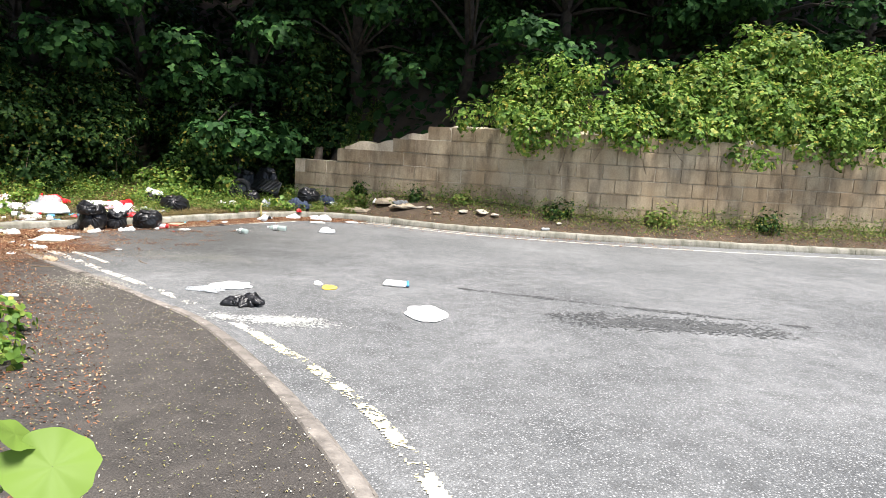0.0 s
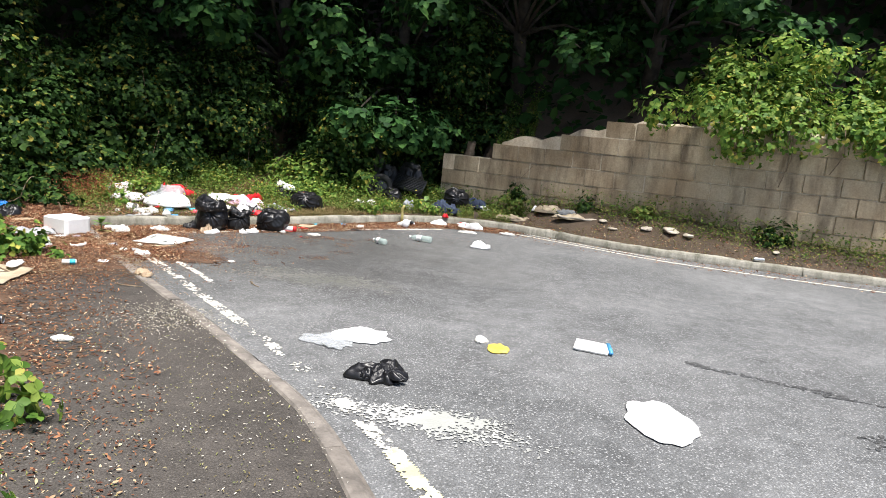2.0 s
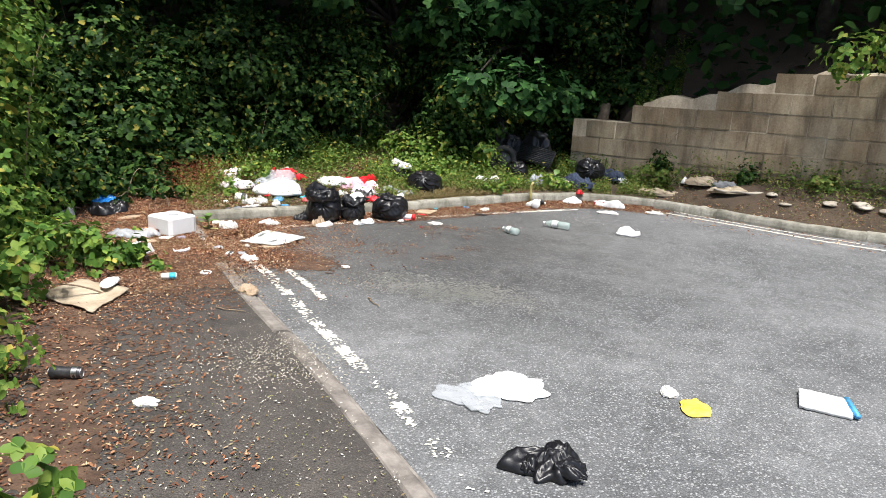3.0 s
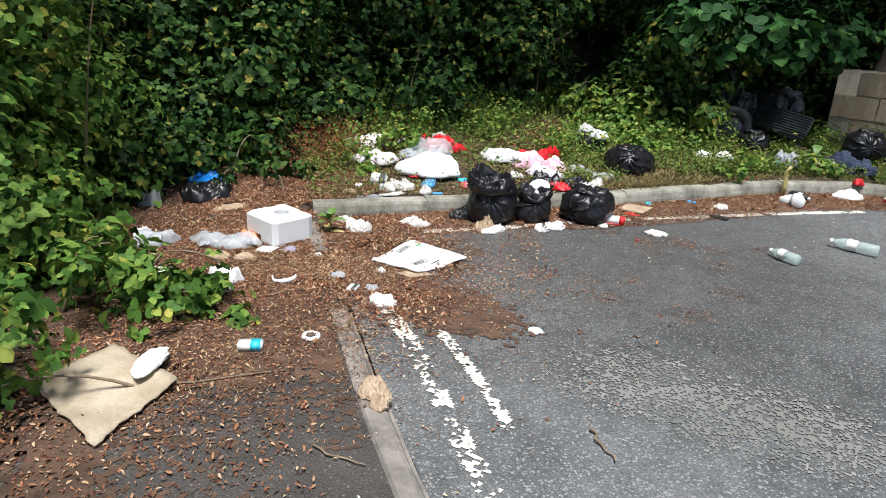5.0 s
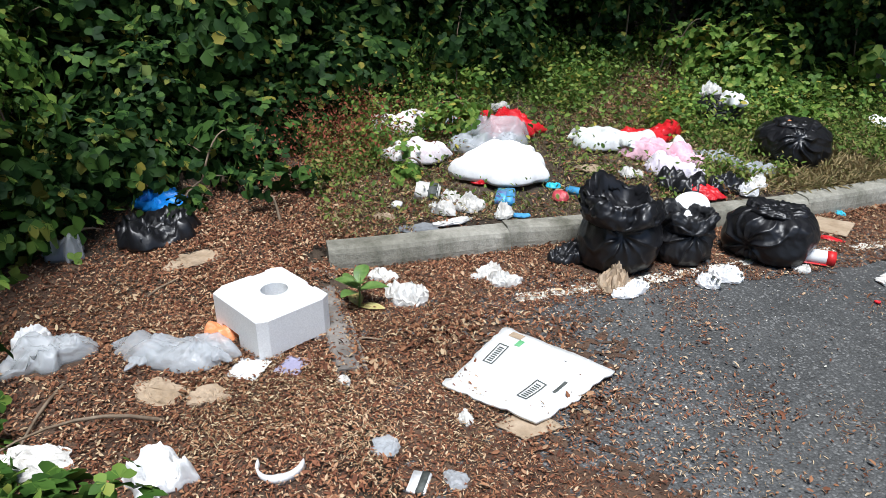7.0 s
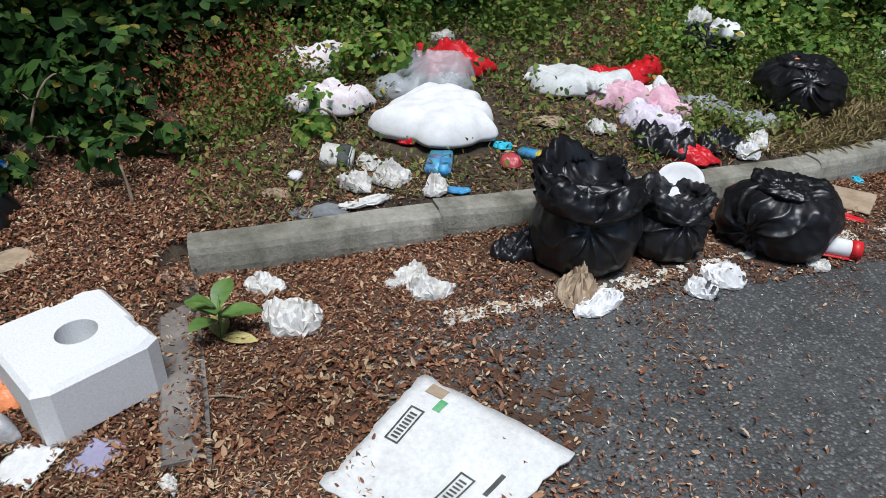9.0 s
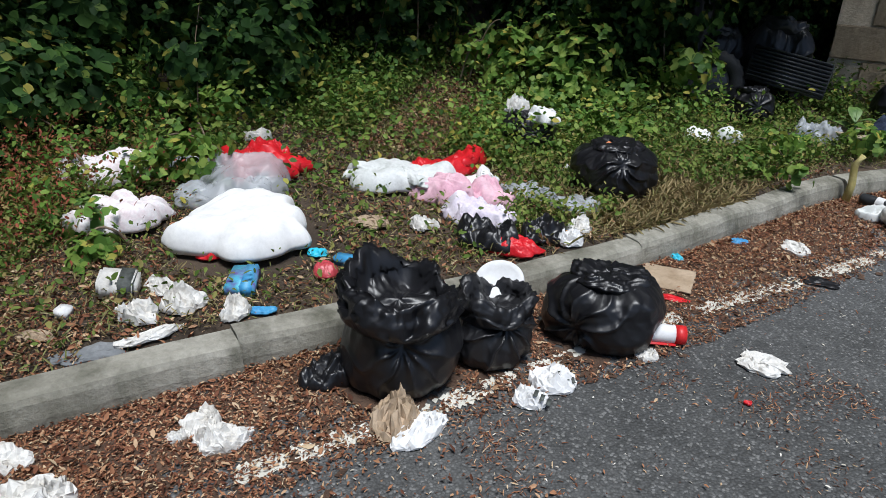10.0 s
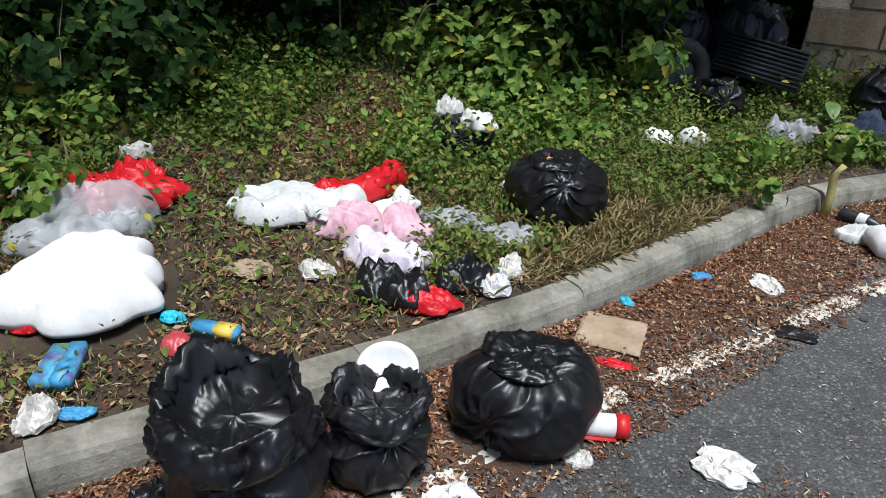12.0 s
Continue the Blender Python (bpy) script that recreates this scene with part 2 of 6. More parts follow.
def leaf_arrays(at, normal, size, fold=3, rng=None, slim=1.25):
    """Leaves of one or three leaflets at the places, facing the normals."""
    n = len(at)
    normal = unit(normal)
    ref = unit(rng.normal(size=(n, 3)))
    u = unit(np.cross(normal, ref))
    v = np.cross(normal, u)
    out = []
    for k in range(fold):
        a = 0.0 if fold == 1 else (-1.25, 0.0, 1.25)[k]
        c, s = math.cos(a), math.sin(a)
        x, y, z = LEAFLET[:, 0] * (1.0 if k == 1 or fold == 1 else 0.8), LEAFLET[:, 1] * slim, LEAFLET[:, 2]
        lx, ly = x * c - y * s, x * s + y * c
        p = at[:, None, :] + size[:, None, None] * (lx[None, :, None] * u[:, None, :] + ly[None, :, None] * v[:, None, :] + z[None, :, None] * normal[:, None, :])
        out.append(p)
    verts = np.concatenate(out, 1).reshape(-1, 3)
    per = np.concatenate([LEAF_TRIS + 7 * k for k in range(fold)])
    faces = (np.arange(n)[:, None, None] * 7 * fold + per[None]).reshape(-1, 3)
    return verts, faces


def blob_leaves(blobs, per_m2, size, rng, inner=0.3, up=0.5, flat=1.0):
    """Places, normals and sizes of leaves over lumpy blobs (x, y, z, rx, ry, rz)."""
    at, nor, siz = [], [], []
    for x, y, z, rx, ry, rz in blobs:
        area = 4 * math.pi * (((rx * ry) ** 1.6 + (rx * rz) ** 1.6 + (ry * rz) ** 1.6) / 3) ** (1 / 1.6)
        n = max(12, int(area * per_m2))
        d = unit(rng.normal(size=(n, 3)))
        lump = 1 + 0.16 * np.sin(d @ rng.normal(size=3) * 5 + x) + 0.12 * np.sin(d @ rng.normal(size=3) * 9 + y)
        depth = np.where(rng.random(n) < inner, rng.uniform(0.45, 0.8, n), 1 + rng.normal(0, 0.07, n))
        at.append(np.array((x, y, z)) + d * np.array((rx, ry, rz)) * (lump * depth)[:, None])
        nor.append(d * flat + np.array((0, 0, up)) + rng.normal(0, 0.45, (n, 3)))
        siz.append(size * rng.uniform(0.6, 1.3, n) * np.where(depth < 0.85, 1.5, 1.0))
    return np.concatenate(at), np.concatenate(nor), np.concatenate(siz)


# ---- the ground plan ----
KERB_LEFT = [(1.3, -8.0), (1.0, -3.0), (0.85, -1.0), (0.6, 0.6), (0.27, 1.9), (-0.06, 2.8), (-0.42, 3.5), (-0.86, 4.25), (-1.55, 5.25), (-1.97, 5.75), (-2.83, 6.5), (-3.48, 7.03), (-4.3, 7.66), (-5.06, 8.3), (-5.9, 9.0), (-6.55, 9.52)]
KERB_BACK = [(-6.55, 9.52), (-6.2, 9.93), (-5.72, 10.52), (-5.08, 11.22), (-4.6, 11.82), (-4.25, 12.3), (-3.7, 13.1), (-3.2, 13.6), (-2.6, 13.85), (-1.9, 13.85)]
KERB_RIGHT = [(-1.9, 13.85), (-0.6, 13.35), (0.6, 13.0), (2.5, 12.85), (4.2, 12.85), (6.2, 12.98), (9.0, 13.3), (14.0, 14.2), (30.0, 18.0)]
WALL_LINE = [(-3.5, 15.5), (-0.5, 14.6), (2.7, 13.75), (5.0, 13.8), (8.0, 14.1), (14.0, 15.1)]
HEDGE_FOOT = [(-1.2, -3.0), (-1.6, 0.0), (-2.3, 2.6), (-3.4, 4.9), (-4.5, 6.1), (-5.7, 7.3), (-6.2, 7.9), (-7.6, 8.5), (-8.4, 9.6)]


def smooth_line(points, step=0.25):
    """The points joined by a smooth curve, at even steps."""
    p = [Vector((*q, 0)) for q in points]
    p = [2 * p[0] - p[1]] + p + [2 * p[-1] - p[-2]]
    fine = []
    for a, b, c, d in zip(p, p[1:], p[2:], p[3:]):
        for k in range(12):
            t = k / 12
            fine.append(0.5 * (2 * b + (c - a) * t + (2 * a - 5 * b + 4 * c - d) * t * t + (3 * b - a - 3 * c + d) * t ** 3))
    fine.append(p[-2])
    xy = np.array([(q.x, q.y) for q in fine])
    run = np.concatenate([[0], np.cumsum(np.linalg.norm(np.diff(xy, axis=0), axis=1))])
    n = max(2, int(run[-1] / step))
    s = np.linspace(0, run[-1], n + 1)
    return np.stack([np.interp(s, run, xy[:, 0]), np.interp(s, run, xy[:, 1])], 1)


def offset_line(line, d):
    """The line moved d to its left."""
    t = unit(np.gradient(line, axis=0))
    return line + d * np.stack([-t[:, 1], t[:, 0]], 1)


def distance_to(line, x, y):
    """Distance to the line, and on which side (+: left)."""
    x, y = np.atleast_1d(x), np.atleast_1d(y)
    best, side = np.full(x.shape, 1e9), np.zeros(x.shape)
    for a, b in zip(line, line[1:]):
        e = b - a
        t = np.clip(((x - a[0]) * e[0] + (y - a[1]) * e[1]) / (e @ e), 0, 1)
        dx, dy = x - a[0] - t * e[0], y - a[1] - t * e[1]
        d = np.hypot(dx, dy)
        near = d < best
        best[near], side[near] = d[near], np.sign(e[0] * dy - e[1] * dx)[near]
    return best, side


L_LEFT, L_BACK, L_RIGHT = smooth_line(KERB_LEFT, 0.3), smooth_line(KERB_BACK, 0.3), smooth_line(KERB_RIGHT, 0.5)
L_WALL, L_HEDGE = smooth_line(WALL_LINE, 0.3), smooth_line(HEDGE_FOOT, 0.3)
ROAD_EDGE = np.concatenate([L_LEFT, L_BACK[1:], L_RIGHT[1:], [(30.0, -8.0)]])


def inside(poly, x, y):
    hit = np.zeros(np.shape(x), bool)
    for (x0, y0), (x1, y1) in zip(poly, np.roll(poly, -1, 0)):
        cross = (y0 > y) != (y1 > y)
        hit ^= cross & (x < (x1 - x0) * (y - y0) / (y1 - y0 + 1e-12) + x0)
    return hit


def wave(x, y, s, seed=0.0):
    return np.sin(x * s + seed + 1.7 * np.sin(y * s * 0.7 + seed)) * np.sin(y * s * 1.13 + 2 * seed + 1.3 * np.sin(x * s * 0.8))


def ground_height(x, y):
    """Height of the soil: low under the road, a bank behind the kerbs, a hill behind the wall."""
    x, y = np.atleast_1d(np.asarray(x, float)), np.atleast_1d(np.asarray(y, float))
    dl, _ = distance_to(L_LEFT, x, y)
    db, _ = distance_to(L_BACK, x, y)
    dr, _ = distance_to(L_RIGHT, x, y)
    dh, sh = distance_to(L_HEDGE, x, y)
    dw, sw = distance_to(L_WALL, x, y)
    rough = 0.018 * wave(x, y, 2.1, 0.4) + 0.012 * wave(x, y, 5.3, 1.9)
    out = ~inside(ROAD_EDGE, x, y) & (np.minimum(db, dr) > 0.1) & ((dl > 0.1) | (y > 8.45))
    z = np.full(x.shape, -0.05)
    left = out & (dl < np.minimum(db, dr))
    z = np.where(left, 0.012 + 0.073 * np.clip((y - 8.6) / 0.9, 0, 1) * (x < -6.4) + rough * 0.5 + np.clip(dh - 0.5, 0, 4) * 0.12 * (sh > 0), z)
    back = out & ~left & (db <= dr)
    tail = np.clip((y - 9.3) / 1.2 + np.clip((x + 6.6) / 0.4, 0, 1), 0, 1)
    foot = np.where(x < -6.5, 0.012 + 0.073 * np.clip((y - 8.6) / 0.9, 0, 1), 0.085)
    z = np.where(back, foot + 0.09 * tail * np.clip(db, 0, 2.2) + 0.28 * np.clip(db - 2.2, 0, 1.5) + 0.75 * np.clip(db - 3.7, 0, 30) + rough, z)
    right = out & ~left & ~back
    zr = 0.09 + 0.42 * np.clip(dr - 0.2, 0, 1.1) + rough
    past = (right | (back & (x > -3.4))) & (sw > 0) & (dw > 0.3) & (y > 13)
    hill = 1.3 + 0.75 * np.clip(dw - 0.4, 0, 30)
    z = np.where(right, zr, z)
    z = np.where(past, np.where(back, np.maximum(z, hill * np.clip((x + 3.4) / 0.8, 0, 1)), hill), z)
    return np.clip(z, -0.05, 11.0)


def gz(x, y):
    return float(ground_height(x, y)[0])


# ground: one sheet, fine near the walk, coarse out to the horizon
def axis(lo, hi, step, far):
    near = np.arange(lo, hi + step / 2, step)
    out = np.geomspace(1.0, far, 14)
    return np.concatenate([lo - out[::-1], near, hi + out])


gx, gy = axis(-13, 14, 0.1, 600), axis(-6, 20, 0.1, 600)
GX, GY = np.meshgrid(gx, gy)
GZ = ground_height(GX.ravel(), GY.ravel())
far_off = (np.abs(GX.ravel()) > 40) | (np.abs(GY.ravel()) > 60)
GZ[far_off] = np.where(GY.ravel()[far_off] > 30, 11.0, -0.05)
nx, ny = len(gx), len(gy)
idx = np.arange(nx * ny).reshape(ny, nx)
quads = np.stack([idx[:-1, :-1], idx[:-1, 1:], idx[1:, 1:], idx[1:, :-1]], -1).reshape(-1, 4)
ground = raw("ground", np.stack([GX.ravel(), GY.ravel(), GZ], 1), quads, M_SOIL, smooth=True)
tagged(ground, "dark brown woodland soil bank with leaf mould", "ground", kind="structure")


def sheet(name, outline, z, material, label, category):
    bm = bmesh.new()
    bm.faces.new([bm.verts.new((x, y, z)) for x, y in outline])
    bmesh.ops.triangulate(bm, faces=bm.faces[:])
    bmesh.ops.recalc_face_normals(bm, faces=bm.faces[:])
    for f in bm.faces:
        if f.normal.z < 0:
            f.normal_flip()
    return tagged(part(name, bm, material), label, category, kind="structure")


sheet("road", ROAD_EDGE, 0.0, M_ROAD, "worn grey asphalt road with pale chippings and stains", "road")
PAVE_IN = offset_line(L_LEFT, 0.13)
cut = PAVE_IN[PAVE_IN[:, 1] < 8.2]
hedge_side = offset_line(L_HEDGE[L_HEDGE[:, 1] < 6.7], 0.25)
sheet("pavement", np.concatenate([cut, hedge_side[::-1]]), 0.03, M_PATH, "brown-grey asphalt footway strewn with dry leaves and crumbs", "pavement")


def kerb(name, line, width, low, high, stone, label, material):
    """A kerb of stones of their own, laid along the line."""
    thing = empty(name, (float(line[0][0]), float(line[0][1]), 0), label, "kerb", kind="structure")
    run = np.concatenate([[0], np.cumsum(np.linalg.norm(np.diff(line, axis=0), axis=1))])
    rng = np.random.default_rng(3)
    n = int(run[-1] / stone)
    for k in range(n):
        s = np.linspace(k * run[-1] / n + 0.001, (k + 1) * run[-1] / n - 0.001, 5)
        p = np.stack([np.interp(s, run, line[:, 0]), np.interp(s, run, line[:, 1])], 1)
        t = unit(np.gradient(p, axis=0))
        left = np.stack([-t[:, 1], t[:, 0]], 1)
        dz, push = rng.normal(0, 0.004), rng.normal(0, 0.006)
        profile = [(0, low), (0.004, high * 0.3), (0.016, high - 0.03), (0.028, high - 0.01), (0.05, high), (width - 0.012, high + 0.002), (width, high - 0.012), (width, low)]
        bm = bmesh.new()
        rows = []
        for i in range(5):
            wear = 0.004 * rng.normal()
            rows.append([bm.verts.new((*(p[i] + left[i] * (o + push + (wear if o < 0.03 else 0))), z + (dz + wear if z > low else 0))) for o, z in profile])
        for a, b in zip(rows, rows[1:]):
            for j in range(len(profile) - 1):
                bm.faces.new((a[j], b[j], b[j + 1], a[j + 1]))
        bm.faces.new(rows[0])
        bm.faces.new(rows[-1][::-1])
        bmesh.ops.recalc_face_normals(bm, faces=bm.faces[:])
        bmesh.ops.translate(bm, verts=bm.verts[:], vec=-thing.location)
        me = bpy.data.meshes.new("kerb_stone")
        bm.to_mesh(me)
        bm.free()
        finish("kerb_stone", me, material, thing, smooth=False)
    return thing


kerb("kerb_left", L_LEFT[L_LEFT[:, 1] < 8.4], 0.13, -0.04, 0.035, 0.9, "low worn concrete kerb edging the footway", M_KERB_LOW)
kerb("kerb_back", L_BACK, 0.14, -0.04, 0.115, 0.9, "grey weathered concrete kerb below the weedy bank", M_KERB)
kerb("kerb_right", L_RIGHT, 0.15, -0.04, 0.11, 0.9, "grey concrete kerb below the stone wall", M_KERB)

kerb("kerb_end", L_LEFT[L_LEFT[:, 1] > 8.85], 0.13, -0.04, 0.045, 0.9, "short sunken concrete kerb at the corner", M_KERB_LOW)

# ---- block retaining wall ----
wall = empty("wall_north", (-3.5, 15.5, 0), "old buff concrete block retaining wall, stained and overgrown", "wall", kind="structure")
run = np.concatenate([[0], np.cumsum(np.linalg.norm(np.diff(L_WALL, axis=0), axis=1))])


def wall_at(s):
    p = np.array([np.interp(s, run, L_WALL[:, 0]), np.interp(s, run, L_WALL[:, 1])])
    q = np.array([np.interp(s + 0.05, run, L_WALL[:, 0]), np.interp(s + 0.05, run, L_WALL[:, 1])]) - p
    return p, math.atan2(q[1], q[0])


def wall_top(s):
    line = float(np.interp(s, (1.15, 1.2, 1.45, 2.45, 3.4, 4.75, 7.0, 12.0), (1.17, 1.47, 1.57, 1.72, 2.0, 2.11, 2.05, 2.05)))
    return line + (0.035 * math.sin(s * 5.3) + 0.025 * math.sin(s * 11.7 + 1.0) if s > 1.2 else 0.0)


core_v, core_f = [], []
for s in np.linspace(0.0, run[-1] - 0.1, 160):
    p, a = wall_at(s)
    nrm = np.array((-math.sin(a), math.cos(a)))
    top = wall_top(s) - 0.03
    for off, z in ((0.003, -0.1), (0.003, top), (0.5, top), (0.5, -0.1)):
        core_v.append((*(p + nrm * off - np.array((-3.5, 15.5))), z))
for k in range(159):
    for j in range(4):
        core_f.append((4 * k + j, 4 * k + (j + 1) % 4, 4 * k + 4 + (j + 1) % 4, 4 * k + 4 + j))
raw("mortar_core", core_v, core_f, M_MORTAR, wall, "recessed grey mortar")
block_meshes = []
for k in range(6):
    rng = np.random.default_rng(40 + k)
    bm = add_box(bmesh.new(), (0.512, 0.12, 0.276), (0, 0.06, 0), 0.008)
    for v in bm.verts:
        v.co += Vector(rng.normal(0, 0.003, 3))
    me = bpy.data.meshes.new("block")
    bm.to_mesh(me)
    bm.free()
    me.materials.append(M_BLOCK)
    block_meshes.append(me)
rng = np.random.default_rng(9)
for course in range(8):
    z = 0.286 * course + 0.14
    s = 0.26 + (0.26 if course % 2 else 0.0)
    while s < run[-1] - 0.4:
        if z + 0.1 < wall_top(s) + 0.02:
            p, a = wall_at(s)
            b = new("block", block_meshes[rng.integers(6)])
            b.parent = wall
            b.matrix_basis = pose(p[0] + 3.5, p[1] - 15.5, z, rng.normal(0, 0.3), rng.normal(0, 0.2), math.degrees(a) + rng.normal(0, 0.3)) @ Matrix.Translation((0, -0.01 + rng.normal(0, 0.004), 0))
        s += 0.522


# ---- vegetation ----
def foliage(name, blobs, material, label, category, seed, per_m2=90, size=0.07, fold=3, group="", stems=0, inner=0.3, up=0.5, stem_mat=None, stem_part="stem", base=None):
    """A bush: leaves over lumpy blobs and a few bent stems from its foot."""
    rng = np.random.default_rng(seed)
    bx, by = blobs[0][0], blobs[0][1]
    bz = gz(bx, by) if base is None else base
    thing = empty(name, (bx, by, bz), label, category, group)
    at, nor, siz = blob_leaves(blobs, per_m2, size, rng, inner, up)
    ok = at[:, 2] > ground_height(at[:, 0], at[:, 1]) + 0.01
    v, f = leaf_arrays(at[ok], nor[ok], siz[ok], fold, rng)
    raw("leaves", v - np.array((bx, by, bz)), f, material, thing)
    for k in range(stems):
        b = blobs[rng.integers(len(blobs))]
        foot = np.array((b[0] + rng.normal(0, 0.3), b[1] + rng.normal(0, 0.3), 0))
        foot[2] = gz(foot[0], foot[1]) - 0.03
        d = unit(rng.normal(size=(1, 3)))[0]
        tip = np.array(b[:3]) + d * np.array(b[3:]) * 1.05
        mid = (foot + tip) / 2 + np.array((0, 0, 0.35 * abs(tip[2] - foot[2]) + 0.1))
        pts = [(1 - t) ** 2 * foot + 2 * t * (1 - t) * mid + t * t * tip - np.array((bx, by, bz)) for t in np.linspace(0, 1, 8)]
        part(stem_part, tube_mesh(bmesh.new(), pts, 0.009, 0.003, 5), stem_mat or M_TWIG, thing)
    return thing


def tree(x, y, height, seed, clumps, reach=(2.2, 2.0), low=1.5, leaf=0.13, per_m2=26, lean=(0, -1.0), hang=(0.0, 0.0)):
    """A woodland tree: tapered trunk, limbs out to the leaf clumps, a broken crown, an added light-blocking leaf layer.
    """
    rng = np.random.default_rng(seed)
    z0 = gz(x, y)
    thing = empty("tree", (x, y, z0 - 0.1), "dark green broadleaved woodland tree on the bank", "tree", "woodland trees")
    trunk = [(rng.normal(0, 0.06) + lean[0] * 0.1 * k, rng.normal(0, 0.06) + lean[1] * 0.06 * k, height * k / 6) for k in range(7)]
    part("trunk", tube_mesh(bmesh.new(), trunk, 0.16, 0.03, 9), M_BARK, thing)
    blobs = []
    for k in range(clumps):
        h = rng.uniform(low, height)
        a = rng.uniform(0, 6.2832)
        r = rng.uniform(0.5, 1.0) * reach[0] * (1.15 - 0.5 * h / height)
        c = np.array((math.cos(a) * r + lean[0] * 0.6, math.sin(a) * r * reach[1] / reach[0] + lean[1] * 0.6, h))
        s = rng.uniform(0.45, 0.85)
        blobs.append((*c, s, s, s * 0.5))
        t0 = np.array(trunk[min(6, max(1, int(6 * (h - 0.4) / height)))])
        mid = (t0 + c) / 2 + np.array((0, 0, 0.25))
        part("limb", tube_mesh(bmesh.new(), [t0, (t0 + mid) / 2 + (0, 0, 0.06), mid, (mid + c) / 2, c], 0.045, 0.01, 6), M_BARK, thing)
    # out-of-view leaf layer, added to block sun and sky light below
    shade_roof = [(rng.normal(0, 1.5) + hang[0] * rng.uniform(0.2, 1.2), rng.normal(0, 1.5) + hang[1] * rng.uniform(0.2, 1.2), height + rng.uniform(-0.9, 0.9), 1.6, 1.6, 0.6) for k in range(15)]
    at, nor, siz = blob_leaves(blobs, per_m2, leaf, rng, 0.25, 0.8)
    at2, nor2, siz2 = blob_leaves(shade_roof, 13, leaf * 2.4, rng, 0.3, 0.8)
    v, f = leaf_arrays(at, nor, siz, 3, rng)
    v2, f2 = leaf_arrays(at2, nor2, siz2, 1, rng, 1.6)
    raw("crown", np.concatenate([v, v2]), np.concatenate([f, f2 + len(v)]), M_TREELEAF, thing)
    return thing


# woodland behind the bank and above the wall
for k, (x, y, h) in enumerate([(-11.5, 13.5, 8.0), (-9.6, 15.2, 8.5), (-7.2, 16.0, 8.5), (-5.0, 17.2, 9.0), (-2.4, 17.0, 8.5), (0.2, 16.6, 8.0), (2.6, 17.6, 7.5), (5.0, 18.0, 7.5), (7.6, 18.2, 7.5), (10.5, 18.4, 7.5),
                               (-12.5, 18, 9), (-8.6, 19, 9), (-3.6, 20, 9), (1.5, 19.5, 8.5), (6.5, 19.5, 8.5), (-13.5, 10.0, 8), (-11.5, 7.0, 7), (-9.8, 4.6, 6), (11.5, 20, 8.5)]):
    # unseen top leaves: forward to shade the thicket, back to keep the wall lit
    over = (-1.5, 0.0) if y < 8 else (2.4, -0.8) if x < -11 else (0.4, -2.6) if x < -6 and y < 18 else (0.0, 1.0)
    tree(x, y, h, 100 + k, 34, (2.7, 2.5), 0.6, 0.14, 24, hang=over)
rng = np.random.default_rng(77)
ux, uy = rng.uniform(-22, 22, 42000), rng.uniform(8, 30, 42000)
uz = ground_height(ux, uy)
keep = (uz > 1.15) & ~((np.abs(ux + 6.2) < 0.4) & (uy < 14.6))
up_at = np.column_stack([ux, uy, uz + rng.random(42000) ** 2 * 1.6 + 0.03])[keep]
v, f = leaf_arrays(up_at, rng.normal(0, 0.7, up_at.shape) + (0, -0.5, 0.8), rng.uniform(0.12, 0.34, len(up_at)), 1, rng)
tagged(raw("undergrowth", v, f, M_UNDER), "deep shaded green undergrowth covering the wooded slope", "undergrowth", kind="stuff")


def row(points, n, seed, r, spread=(0.4, 0.4, 0.3)):
    g = np.random.default_rng(seed)
    out = []
    for k in range(n):
        p = points[g.integers(len(points))]
        x, y = p[0] + g.normal(0, spread[0]), p[1] + g.normal(0, spread[1])
        s = r * g.uniform(0.65, 1.2)
        out.append((x, y, max(gz(x, y) + s * 0.3, p[2] + g.normal(0, spread[2])), s, s, s * 0.8))
    return out


# tall bramble hedge beside the footway, and lower runners at its foot
hedge_spots = [(-2.6, 0.2, 0.9), (-3.3, 1.8, 0.9), (-4.3, 3.5, 1.0), (-5.75, 4.9, 1.1), (-6.5, 6.0, 1.2), (-7.2, 7.1, 1.2), (-8.2, 7.9, 1.2), (-9.3, 8.9, 1.2), (-9.6, 10.4, 1.1)]
for k, (x, y, z) in enumerate(hedge_spots):
    pts = [(x, y, 0.5), (x, y, 1.2), (x - 0.4, y + 0.2, 1.8), (x - 0.8, y + 0.3, 2.3)]
    # sunlit, half-lit, then shaded leaf colour along the hedge
    foliage("bramble_bush", [(x, y, 0.8, 0.8, 0.8, 0.8)] + row(pts, 9, 60 + k, 0.6), M_SUNLEAF if k < 5 else M_MIDLEAF if k < 8 else M_SHADELEAF, "dense tangled green bramble bush beside the footway", "bush", 70 + k, 95, 0.06, 3, "bramble hedge", 5)
